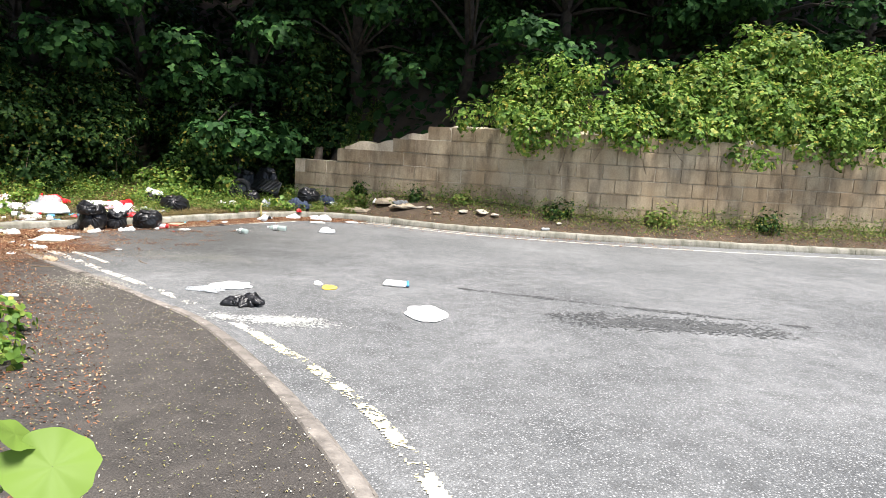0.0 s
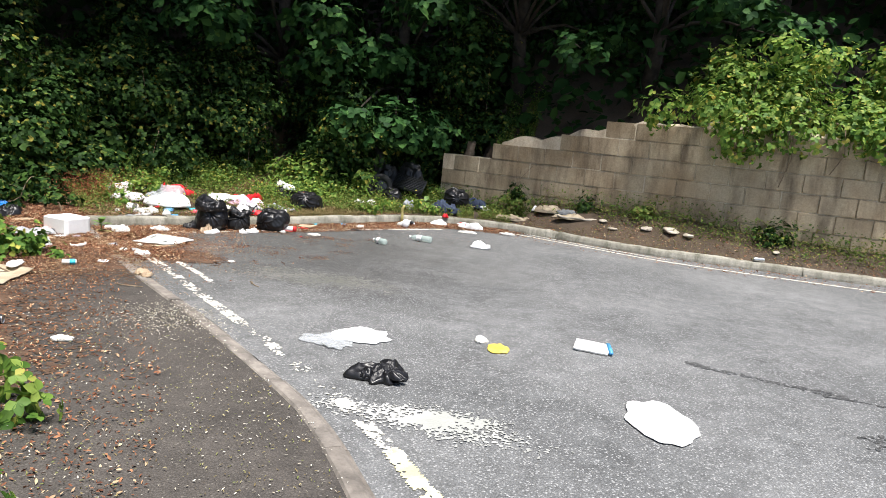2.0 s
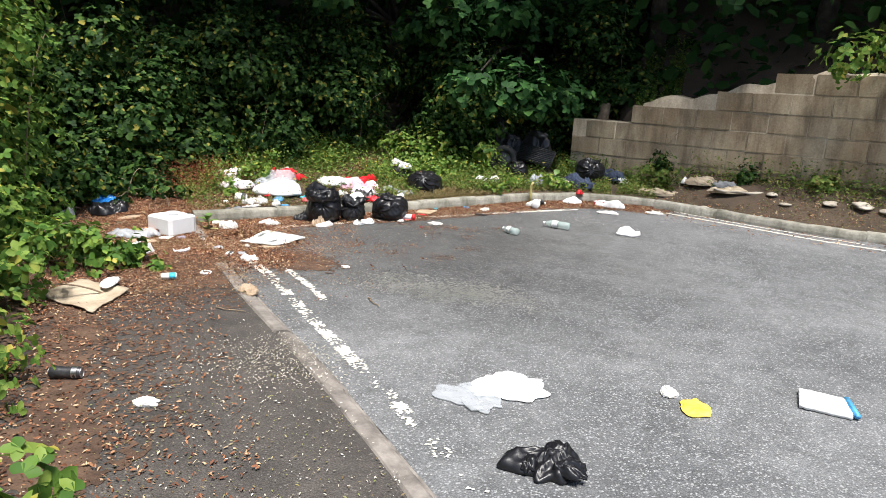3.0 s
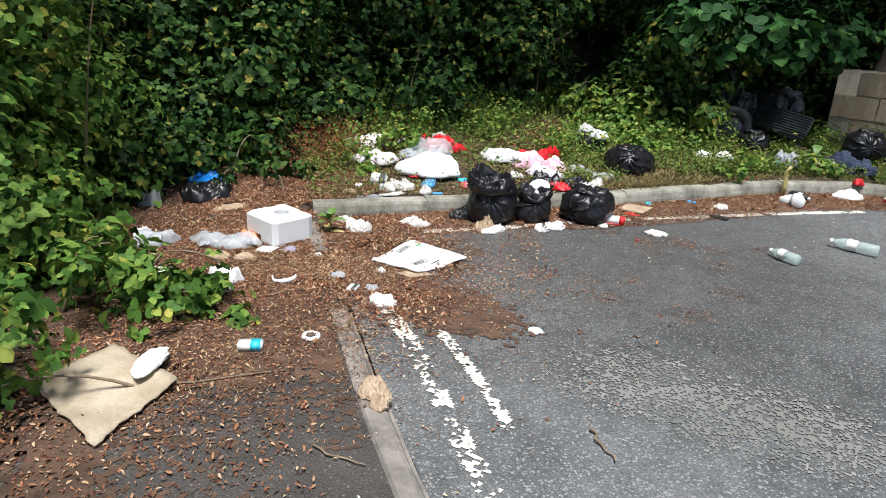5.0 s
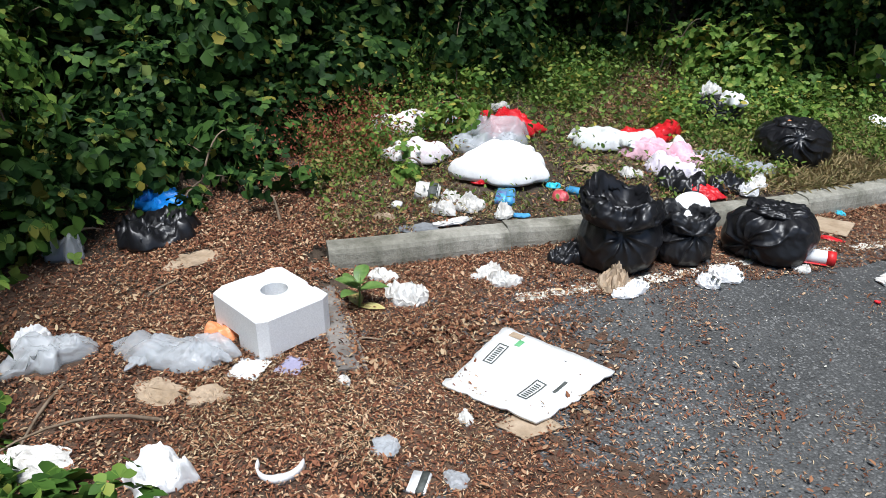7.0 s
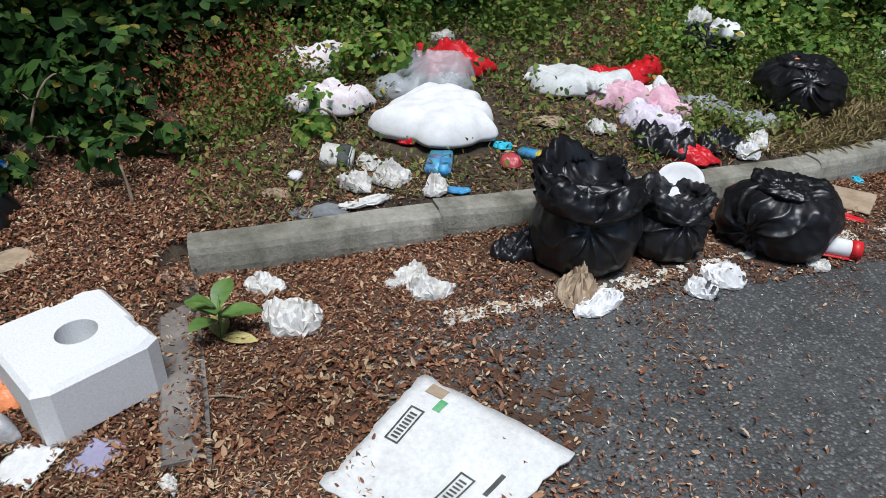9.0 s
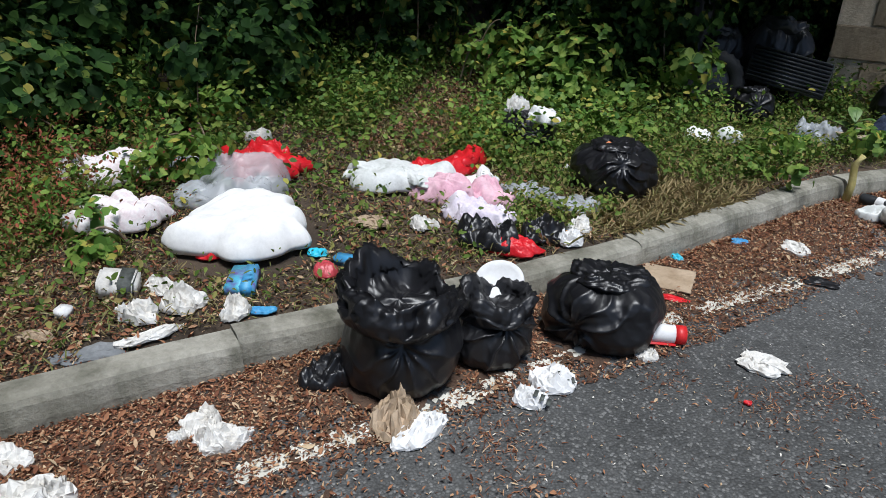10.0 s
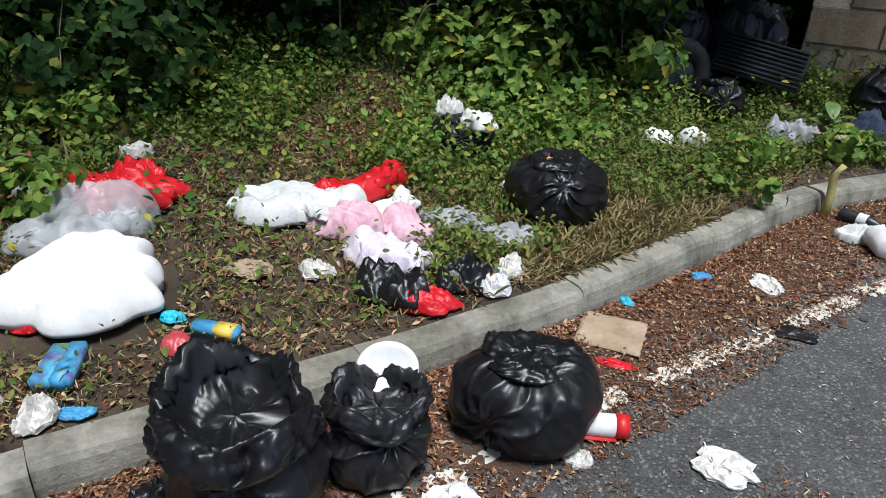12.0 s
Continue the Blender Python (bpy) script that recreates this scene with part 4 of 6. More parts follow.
def crumple_grid(w, d, h, seed, folds=1.0, ragged=0.22, rings=18, seg=64, peak=3.0):
    """A crumpled low heap: uneven outline, several humps, creased top, closed below."""
    out = []
    k = 1.0 / max(w, d)
    for i in range(rings + 1):
        rho = math.sin(0.5 * math.pi * i / rings)
        line = []
        for j in range(seg):
            a = 6.2832 * j / seg
            c, s = math.cos(a), math.sin(a)
            lobe = 1 + ragged * (1.7 * noise.noise(Vector((c * 1.2 + seed, s * 1.2, seed * 0.37))) + 0.9 * noise.noise(Vector((c * 3.1, s * 3.1 + seed, 4.2))))
            x, y = 0.5 * w * rho * lobe * c, 0.5 * d * rho * lobe * s
            x += 0.22 * w * (1 - rho) * math.sin(seed * 3.1)
            y += 0.22 * d * (1 - rho) * math.cos(seed * 1.7)
            p = Vector((x * k, y * k, 0.0))
            hump = 0.45 + 1.25 * noise.noise(p * 2.3 + Vector((seed, 0, seed)))
            if folds < 0.4:
                hump = 0.75 + 0.45 * (hump - 0.45)
            warp = p + 0.12 * Vector((noise.noise(p * 5 + Vector((seed, 2, 0))), noise.noise(p * 5 + Vector((0, seed, 7))), 0))
            ca, sa = math.cos(seed * 2.1), math.sin(seed * 2.1)
            along_, over = warp.x * ca + warp.y * sa, warp.y * ca - warp.x * sa
            r1 = ridge(Vector((along_ * 1.6 + seed, over * 5.5, 1.9)))
            r2 = ridge(warp * 10.0 + Vector((1.3, seed, 0.9)))
            edge = max(0.0, 1 - rho ** (peak + 2)) ** 0.6
            z = 0.8 * h * (edge * (0.22 + 0.62 * max(hump, 0.0)) + folds * (0.62 * (r1 - 0.5) + 0.24 * (r2 - 0.5)) * (0.1 + 0.9 * edge) + 0.1)
            line.append((x, y, max(z, 0.004 + 0.006 * r2)))
        out.append(line)
    out.append([(x * 0.97, y * 0.97, 0.0) for x, y, z in out[-1]])
    out.append([(0, 0, 0.0)] * seg)
    return np.array(out)


def heap(name, x, y, w, d, h, seed, material, label, category, turn=0.0, folds=1.0, ragged=0.22, z=None, group="", part_name="", rings=18, seg=64, peak=3.0, tilt=0.0, back=0.0):
    FOOT.append((x, y, 0.52 * min(w, d)))
    FOOT.append((x + 0.2 * (w - min(w, d)) * math.cos(radians(turn)), y + 0.2 * (w - min(w, d)) * math.sin(radians(turn)), 0.52 * min(w, d)))
    z = lies_at(x, y) if z is None else z
    h = min(h, 0.7 * min(w, d))
    if material in (C_PAPER, C_BROWN, C_CARD, C_PALECARD) or (material is C_WHITE and max(w, d) < 0.3):
        g = crumple_grid(w, d, h * 0.85, seed, folds * 1.4, ragged * 0.8, 9, 30, peak)
        jag = np.random.default_rng(int(seed * 13)).normal(0, 1, g.shape) * (0.011 * max(w, d), 0.011 * max(w, d), 0.09 * h)
        jag[0], jag[-1], jag[-2] = 0, 0, 0
        g = g + jag
        g[..., 2] = np.maximum(g[..., 2], 0.0)
        ob = surface(name, g, material, None)
        ob.data.polygons.foreach_set("use_smooth", [False] * len(ob.data.polygons))
        ob.matrix_basis = pose(x, y, z, tilt, 0, turn)
        return tagged(ob, label, category, group)
    g = crumple_grid(w, d, h, seed, folds, ragged, rings, seg, peak)
    g[:-2, :, 2] += back * np.clip(g[:-2, :, 1] / d + 0.5, 0, 1) ** 1.2
    if max(w, d) < 0.33:
        ob = surface(name, g, material, None)
        ob.matrix_basis = pose(x, y, z, tilt, 0, turn)
        return tagged(ob, label, category, group)
    thing = empty(name, (x, y, z), label, category, group)
    thing.matrix_basis = pose(x, y, z, tilt, 0, turn)
    surface("main_fold", g, material, thing)
    for k in range(2 if folds > 0.4 else 0):
        a = seed + 2.4 * k
        fold = surface("loose_fold", crumple_grid(w * 0.42, d * 0.34, h * 0.5, seed + 7.7 + k, folds * 1.2, 0.3, 12, 40, 3.0), material, thing)
        fold.matrix_basis = pose(0.3 * w * math.cos(a), 0.3 * d * math.sin(a), h * (0.22 + 0.1 * k), 0, 0, 70 * k + 40 * seed)
    return thing


SACK_F = np.linspace(0, 1, 65)


def sack_profile(points):
    """Radius or height up a sack, smoothed."""
    v = np.interp(SACK_F, [p[0] for p in points], [p[1] for p in points])
    pad = np.concatenate([[v[0]] * 3, v, [v[-1]] * 3])
    out = np.convolve(pad, np.ones(7) / 7, "valid")
    out[0], out[-1] = v[0], v[-1]
    return out


def rubbish_bag(x, y, w, d, h, seed, label, turn=0.0, z=None, open_top=False, material=None, pleats=9, slump=0.0, pinch=(-75, 0.5), crease=1.0):
    """A filled plastic sack: heavy belly, taut folds from a pinched spot, crumpled collar or knot."""
    material = material or P_BLACK
    FOOT.append((x, y, 0.5 * w))
    z = lies_at(x, y) if z is None else z
    thing = empty("rubbish_bag", (x, y, z), label, "rubbish bag", "black rubbish bags", turn=turn)
    shoulder = 0.8 if open_top else 0.62
    radii = sack_profile([(0, 0), (0.06, 0.66), (0.14, 0.86), (0.3, 1.0), (0.5, 1.0), (0.68, 0.92), (0.82, 0.5 + 0.4 * shoulder), (0.92, 0.62 * shoulder), (1, 0.05)])
    full = 0.66 if open_top else 0.95
    heights = full / 0.97 * sack_profile([(0, 0), (0.06, 0.0), (0.14, 0.06), (0.3, 0.26), (0.5, 0.5), (0.68, 0.71), (0.82, 0.86), (0.92, 0.95), (1, 0.97)])
    pa = radians(pinch[0] - turn)
    seg = 190
    grid = []
    for r0, zz in zip(radii, heights):
        line = []
        for j in range(seg):
            a = 6.2832 * j / seg
            c, s = math.cos(a), math.sin(a)
            q = Vector((c * 0.9 + seed, s * 0.9, zz * 1.1))
            bulge = 0.2 * noise.noise(q) + 0.1 * noise.noise(q * 2.1)
            near = (a - pa + math.pi) % (2 * math.pi) - math.pi
            u, v = near * 0.5 * w, (zz - pinch[1]) * h
            rho, phi = math.hypot(u, v), math.atan2(v, u)
            stray = noise.noise(Vector((u * 9 + seed, v * 9, 0.3)))
            taut = (1 - abs(math.sin(phi * 5.0 + 2.0 * stray + seed))) ** 2 * min(rho / 0.06, 1.0) * math.exp(-rho / 0.2)
            dent = math.exp(-(rho / 0.05) ** 2)
            up = max(0.0, zz - 0.4) / 0.6
            wob = a * pleats + 3.2 * noise.noise(Vector((c * 1.7 + seed, s * 1.7, zz * 1.5)))
            gather = (1 - abs(math.sin(0.5 * wob))) ** 2 * up ** 1.6
            slack = ridge(Vector((c * 2.2 + seed, s * 2.2, zz * 2.6 + 0.8 * c)))
            fine = ridge(Vector((c * 6.5 + seed, s * 6.5, zz * 8.0 + 1.5 * s)))
            push = bulge + crease * (0.17 * taut + (0.0 if open_top else 0.05) * gather + 0.045 * (slack - 0.6) + 0.035 * (fine - 0.6) * (0.1 + up)) - 0.1 * dent
            r = r0 * (1 + push)
            lean = slump * zz * zz
            line.append((0.5 * w * r * c + lean * w, 0.5 * d * r * s, max(0.0, h * zz * (1 + 0.4 * bulge) + 0.25 * h * push * up)))
        grid.append(line)
    surface("sack", np.array(grid), material, thing)
    if open_top:
        path = [(0.84, 0.56), (0.95, 0.6), (1.02, 0.67), (1.0, 0.76), (0.92, 0.84), (0.82, 0.87), (0.73, 0.84), (0.66, 0.77), (0.58, 0.7), (0.45, 0.675), (0.2, 0.67), (0.0, 0.67)]
    else:
        path = [(0.5, 0.8), (0.62, 0.86), (0.62, 0.92), (0.54, 0.97), (0.45, 1.0), (0.36, 0.99), (0.26, 0.97), (0.16, 0.98), (0.08, 0.98), (0.0, 0.98)]
    t = np.linspace(0, len(path) - 1, 34)
    pr, pz = np.interp(t, range(len(path)), [p[0] for p in path]), np.interp(t, range(len(path)), [p[1] for p in path])
    collar = []
    for k, (r0, zz) in enumerate(zip(pr, pz)):
        line = []
        loose = min(1.0, k / 5)
        for j in range(120):
            a = 6.2832 * j / 120
            c, s = math.cos(a), math.sin(a)
            p = Vector((r0 * c, r0 * s * d / w, zz * 2 * h / w))
            big = noise.noise(p * 1.4 + Vector((seed * 1.9, 0, 0)))
            warp = p + 0.25 * Vector((noise.noise(p * 2.2 + Vector((seed, 0, 3))), noise.noise(p * 2.2 + Vector((5, seed, 0))), noise.noise(p * 2.2 + Vector((0, 7, seed)))))
            f1 = ridge(Vector((warp.x * 1.6 + seed, warp.y * 1.6, warp.z * 4.5))) - 0.62
            f2 = ridge(Vector((warp.x * 4.0, warp.y * 4.0 + seed, warp.z * 9.0))) - 0.62
            lobe = noise.noise(Vector((c * 1.1 + seed * 2.3, s * 1.1, 0.4)))
            r = r0 * (1 + loose * (0.14 * big + 0.2 * f1 + 0.12 * f2))
            lift = loose * ((0.17 if open_top else 0.12) * lobe * min(1.0, r0 * 1.4) + 0.07 * f1 + 0.05 * f2)
            line.append((0.5 * w * r * c + slump * w, 0.5 * d * r * s, h * (zz + lift)))
        collar.append(line)
    surface("open_collar" if open_top else "gathered_neck", np.array(collar), material, thing)
    return thing


def lathe(profile, seg=28, dent=0.0, seed=0.0):
    """A turned body: (radius, along) pairs about the local x axis, lying down."""
    g = []
    for r, u in profile:
        g.append([(u, r * math.cos(6.2832 * j / seg) * (1 + dent * noise.noise(Vector((u * 20 + seed, math.cos(6.2832 * j / seg), math.sin(6.2832 * j / seg))))), r * math.sin(6.2832 * j / seg)) for j in range(seg)])
    return np.array(g)


def flat_card(name, corners, thick, material, label, category, seed, bend=0.02, n=14, rag=0.01, lift=0.0, group=""):
    """A stiff sheet through four ground corners, slightly bowed and worn at the edges."""
    c = [np.array(q, float) for q in corners]
    mid = sum(c) / 4
    z0 = lies_at(mid[0], mid[1]) + lift
    FOOT.append((mid[0], mid[1], 0.45 * float(np.linalg.norm(c[1] - c[0]))))
    bm = bmesh.new()
    top, low = [], []
    for i in range(n + 1):
        for j in range(n + 1):
            u, v = i / n, j / n
            edge = min(u, 1 - u, v, 1 - v) < 1e-6
            p = (1 - u) * (1 - v) * c[0] + u * (1 - v) * c[1] + u * v * c[2] + (1 - u) * v * c[3] - mid
            if edge:
                p = p + rag * np.array((noise.noise(Vector((u * 9, v * 9, seed))), noise.noise(Vector((u * 9, v * 9, seed + 5)))))
            h = bend * (0.5 + 0.9 * noise.noise(Vector((p[0] * 3.5 + seed, p[1] * 3.5, seed))))
            h = max(h, 0.001)
            top.append(bm.verts.new((p[0], p[1], h + thick)))
            low.append(bm.verts.new((p[0], p[1], h)))
    k = n + 1
    for i in range(n):
        for j in range(n):
            q = (i * k + j, (i + 1) * k + j, (i + 1) * k + j + 1, i * k + j + 1)
            bm.faces.new([top[a] for a in q])
            bm.faces.new([low[a] for a in q[::-1]])
    rim = [i * k for i in range(k)] + [n * k + j for j in range(1, k)] + [i * k + n for i in range(n - 1, -1, -1)] + [j for j in range(n - 1, 0, -1)]
    for a, b in zip(rim, rim[1:] + rim[:1]):
        bm.faces.new((top[a], low[a], low[b], top[b]))
    bmesh.ops.recalc_face_normals(bm, faces=bm.faces[:])
    thing = empty(name, (mid[0], mid[1], z0), label, category, group)
    part("board", bm, material, thing)
    thing["bow"] = bend
    return thing


def at_card(c, u, v):
    c = [np.array(q, float) for q in c]
    return (1 - u) * (1 - v) * c[0] + u * (1 - v) * c[1] + u * v * c[2] + (1 - u) * v * c[3] - sum(c) / 4


def print_patch(thing, corners, u0, u1, v0, v1, seed, bend, thick, material, name="print_block"):
    """A printed patch that follows the card's bow."""
    n = 8
    g = []
    for i in range(n + 1):
        line = []
        for j in range(n + 1):
            p = at_card(corners, u0 + (u1 - u0) * i / n, v0 + (v1 - v0) * j / n)
            h = max(bend * (0.5 + 0.9 * noise.noise(Vector((p[0] * 3.5 + seed, p[1] * 3.5, seed)))), 0.001)
            line.append((p[0], p[1], h + thick + 0.0025))
        g.append(line)
    surface(name, np.array(g), material, thing, "", False)


def stick(x, y, length, r, turn, label, material=None, z=None, name="stick"):
    rng = np.random.default_rng(int(abs(x * 100)))
    pts = [(length * (k / 6 - 0.5), 0.03 * length * rng.normal(), r + 0.004 * abs(rng.normal())) for k in range(7)]
    ob = part(name, tube_mesh(bmesh.new(), pts, r, r * 0.6, 7), material or M_TWIG)
    ob.matrix_basis = pose(x, y, lies_at(x, y) if z is None else z, 0, 0, turn)
    return tagged(ob, label, "stick")


def stone(x, y, size, seed, label="rough pale stone lying on the ground", material=None, z=None, squash=0.6, group="loose stones"):
    size, squash = size * 0.85, squash * 0.62
    bm = bmesh.new()
    bmesh.ops.create_icosphere(bm, subdivisions=3, radius=0.5)
    for v in bm.verts:
        n = 1 + 0.6 * noise.noise(v.co * 1.8 + Vector((seed, 0, 0))) + 0.3 * noise.noise(v.co * 4 + Vector((0, seed, 0)))
        v.co = Vector((v.co.x * n * size, v.co.y * n * size * 0.75, max(-0.3, v.co.z * n) * size * squash + 0.3 * size * squash))
    ob = part("stone", bm, material or C_STONE)
    ob.matrix_basis = pose(x, y, (lies_at(x, y) if z is None else z) - 0.003, 0, 0, seed * 40)
    return tagged(ob, label, "stone", group)


def bottle(x, y, length, r, turn, material, label, cap=None, z=None, name="plastic_bottle", seed=1.0):
    z = lies_at(x, y) if z is None else z
    thing = empty(name, (x, y, z + r), label, "bottle", turn=turn)
    h = length / 2
    prof = [(0.0, -h), (r * 0.8, -h), (r, -h + 0.012), (r, -h * 0.3), (r * 0.94, -h * 0.2), (r, -h * 0.05), (r, h * 0.35), (r * 0.75, h * 0.6), (r * 0.34, h * 0.82), (r * 0.32, h * 0.9), (0.0, h * 0.9)]
    body = surface("bottle_body", lathe(prof, 26, 0.08, seed), material, thing)
    surface("cap", lathe([(0.0, h * 0.88), (r * 0.42, h * 0.88), (r * 0.42, h), (0.0, h)], 20), cap or C_WHITE, thing)
    surface("label_band", lathe([(r * 1.012, -h * 0.15), (r * 1.02, 0.0), (r * 1.015, h * 0.28)], 26, 0.08, seed), C_PALECARD, body)
    return thing


def drink_can(x, y, length, r, turn, body, label, z=None, seed=2.0, bent=0.06):
    z = lies_at(x, y) if z is None else z
    thing = empty("drink_can", (x, y, z + r), label, "can", turn=turn)
    h = length / 2
    can = surface("can_body", lathe([(r * 0.8, -h), (r, -h + 0.008), (r, -h * 0.3), (r * 0.9, 0), (r, h * 0.4), (r, h - 0.012), (r * 0.85, h)], 28, bent, seed), body, thing)
    surface("can_end", lathe([(0.0, -h + 0.004), (r * 0.78, -h + 0.003), (r * 0.84, -h - 0.002), (r * 0.8, -h - 0.003)], 28), C_METAL, thing, "bright metal end")
    surface("can_end", lathe([(0.0, h - 0.004), (r * 0.8, h - 0.003), (r * 0.88, h + 0.002), (r * 0.85, h + 0.003)], 28), C_METAL, thing, "bright metal end")
    surface("label_band", lathe([(r * 1.01, h * 0.45), (r * 1.012, h * 0.65), (r * 1.01, h * 0.8)], 28, bent, seed), C_METAL, can)
    return thing


def carton(name, x, y, size, turn, material, label, category="carton", z=None, tilt=(0, 0), band=None):
    z = lies_at(x, y) if z is None else z
    thing = empty(name, (x, y, z), label, category)
    thing.matrix_basis = pose(x, y, z, tilt[0], tilt[1], turn)
    bm = add_box(bmesh.new(), size, (0, 0, size[2] / 2), min(size) * 0.12)
    for v in bm.verts:
        v.co += 0.06 * min(size[0], size[1]) * Vector((noise.noise(v.co * 30), noise.noise(v.co * 30 + Vector((5, 0, 0))), 0))
    shell = part("carton_body", bm, material, thing)
    if band:
        part("printed_band", add_box(bmesh.new(), (size[0] * 0.45, size[1] * 1.03, size[2] * 1.02), (size[0] * 0.22, 0, size[2] / 2 + 0.001), min(size) * 0.08), band, shell)
    return thing


# ---- the black sacks ----
bag_a = rubbish_bag(-5.43, 10.42, 0.4, 0.39, 0.44, 1.3, "full black rubbish bag with crumpled open neck by the kerb", 10, open_top=True, pleats=6, material=P_BLACK, pinch=(-62, 0.52), crease=0.8)
tail_ob = surface("torn_tail", crumple_grid(0.2, 0.14, 0.12, 6.2, 1.6, 0.4), P_BLACK, bag_a)
tail_ob.matrix_basis = pose(-0.2, -0.04, 0, 0, 0, 20)
bag_b = rubbish_bag(-5.165, 10.68, 0.29, 0.26, 0.31, 4.1, "smaller crinkled black rubbish bag with white card inside", 40, open_top=True, material=P_BLACK2, pleats=11, pinch=(-50, 0.6), crease=1.9)
plate = surface("paper_plate", np.array([[(r * math.cos(6.2832 * j / 36), r * 0.85 * math.sin(6.2832 * j / 36), z) for j in range(36)] for r, z in ((0.0, 0.0), (0.085, 0.002), (0.092, 0.01), (0.088, 0.014), (0.07, 0.007), (0.0, 0.006))]), C_WHITE, None)
plate.matrix_basis = pose(-5.185, 10.8, 0.25, 50, -6, 15)
tagged(plate, "white card plate sticking out of a black bag", "plate")
rubbish_bag(-4.83, 11.0, 0.46, 0.42, 0.28, 7.7, "full black rubbish bag, knotted, lying beside the kerb", -15, pleats=9, pinch=(-112, 0.33), slump=0.05, crease=1.1)
bag_c = rubbish_bag(-4.94, 12.38, 0.5, 0.44, 0.28, 9.4, "shiny black rubbish bag with torn orange holes on the bank", 60, pleats=7, slump=-0.05, pinch=(-70, 0.75), crease=1.3)
tear = surface("torn_hole", crumple_grid(0.06, 0.04, 0.02, 2.2, 1.0, 0.3), P_ORANGE, next(c for c in bag_c.children if c.name.startswith("sack")), "orange wrapper showing through")
tear.matrix_basis = pose(-0.05, 0.02, 0.262, 0, 0, 0)
rubbish_bag(-5.56, 12.86, 0.34, 0.3, 0.2, 12.1, "half-empty dark rubbish bag sunk among weeds", 0, material=P_BLACK2)
heap("black_plastic", -1.75, 6.34, 0.42, 0.28, 0.1, 15.3, P_BLACK, "scrunched black plastic bag on the road", "plastic bag", 25, 1.3, 0.3)
heap("black_plastic", -7.5, 9.22, 0.4, 0.34, 0.16, 17.3, P_BLACK, "torn black plastic bag under the hedge", "plastic bag", 15, 1.3, 0.3)
heap("black_plastic", -5.4, 11.38, 0.27, 0.2, 0.12, 18.8, P_BLACK, "small scrunched black plastic bag on the bank", "plastic bag", 5, 1.4, 0.3)
heap("black_plastic", -5.17, 11.6, 0.18, 0.26, 0.14, 19.9, P_BLACK, "small torn black plastic bag with trays", "plastic bag", 0, 1.3, 0.3)

# ---- cloths and sheets on the bank ----
heap("white_sheet", -6.38, 10.93, 0.62, 0.5, 0.16, 21.1, C_WHITE, "bulky bright white cloth sheet dumped on the bank", "sheet", 35, 0.35, 0.2, peak=3.0, rings=20, seg=72, back=0.07)
FOOT.append((-6.38, 10.93, 0.33))
heap("plastic_sack", -6.68, 11.26, 0.5, 0.36, 0.15, 22.4, P_CLEAR, "grey clear plastic sack lying on the weeds", "plastic bag", 35, 1.0, 0.25, rings=20, seg=72, back=0.03)
heap("plastic_sack", -6.74, 11.56, 0.54, 0.42, 0.19, 23.7, P_RED, "bright red crumpled plastic sack on the bank", "plastic bag", 30, 1.2, 0.25, rings=20, seg=72)
heap("printed_cloth", -6.95, 10.82, 0.46, 0.34, 0.13, 24.2, C_SPOT, "white and pink printed cloth bundle on the bank", "cloth", 40, 0.7, 0.2, back=0.02)
heap("printed_cloth", -7.3, 11.12, 0.42, 0.28, 0.13, 25.5, C_SPOT, "pink-speckled crumpled cloth among dried weeds", "cloth", 40, 0.9, 0.3, back=0.03)
heap("plastic_sack", -7.15, 11.5, 0.4, 0.25, 0.08, 26.5, P_CLEAR, "pale thin plastic sheet half under the weeds", "plastic bag", 20, 0.8, 0.3)
heap("white_card", -7.02, 12.0, 0.17, 0.13, 0.09, 27.5, C_PAPER, "torn white card among the weeds", "card", 10, 0.8, 0.2)
heap("plastic_sack", -6.03, 11.78, 0.56, 0.36, 0.14, 28.2, C_GREYWHITE, "grubby white plastic sack spread on the weeds", "plastic bag", 15, 0.5, 0.25, rings=20, seg=72, back=0.04)
heap("quilted_cloth", -5.84, 12.08, 0.24, 0.56, 0.22, 29.6, P_RED, "red quilted cloth with white lining on the bank", "cloth", -28, 0.7, 0.15)
heap("quilted_cloth", -5.69, 11.95, 0.17, 0.5, 0.26, 30.6, C_WHITE, "white lining folded out of a red quilt", "cloth", -28, 0.5, 0.15)
heap("pink_cloth", -5.72, 11.74, 0.34, 0.24, 0.12, 31.4, C_PINK, "pale pink crumpled cloth on the bank", "cloth", 10, 0.9, 0.25, back=0.02)
heap("pink_cloth", -5.52, 11.82, 0.28, 0.22, 0.13, 32.9, C_PINK, "pale pink crumpled cloth on the bank", "cloth", -20, 0.9, 0.25, back=0.03)
heap("lilac_cloth", -5.5, 11.58, 0.34, 0.22, 0.12, 33.2, C_LILAC, "pale lilac crumpled cloth on the bank", "cloth", 0, 1.2, 0.25, back=0.02)
heap("red_packet", -5.25, 11.37, 0.24, 0.15, 0.07, 34.4, P_RED, "shiny red snack packet beside the kerb", "packet", 15, 1.1, 0.2)
heap("white_tray", -5.05, 11.56, 0.14, 0.12, 0.08, 35.4, C_WHITE, "white takeaway tray crushed on the bank", "tray", 20, 0.8, 0.15)
heap("white_tray", -5.03, 11.72, 0.16, 0.1, 0.07, 36.4, C_PAPER, "crumpled white takeaway wrapper on the bank", "wrapper", 60, 1.0, 0.2)
heap("bread_bun", -5.07, 11.64, 0.05, 0.08, 0.1, 37.4, C_ORANGEFOOD, "orange-brown bread bun among wrappers", "food", 0, 0.3, 0.1)
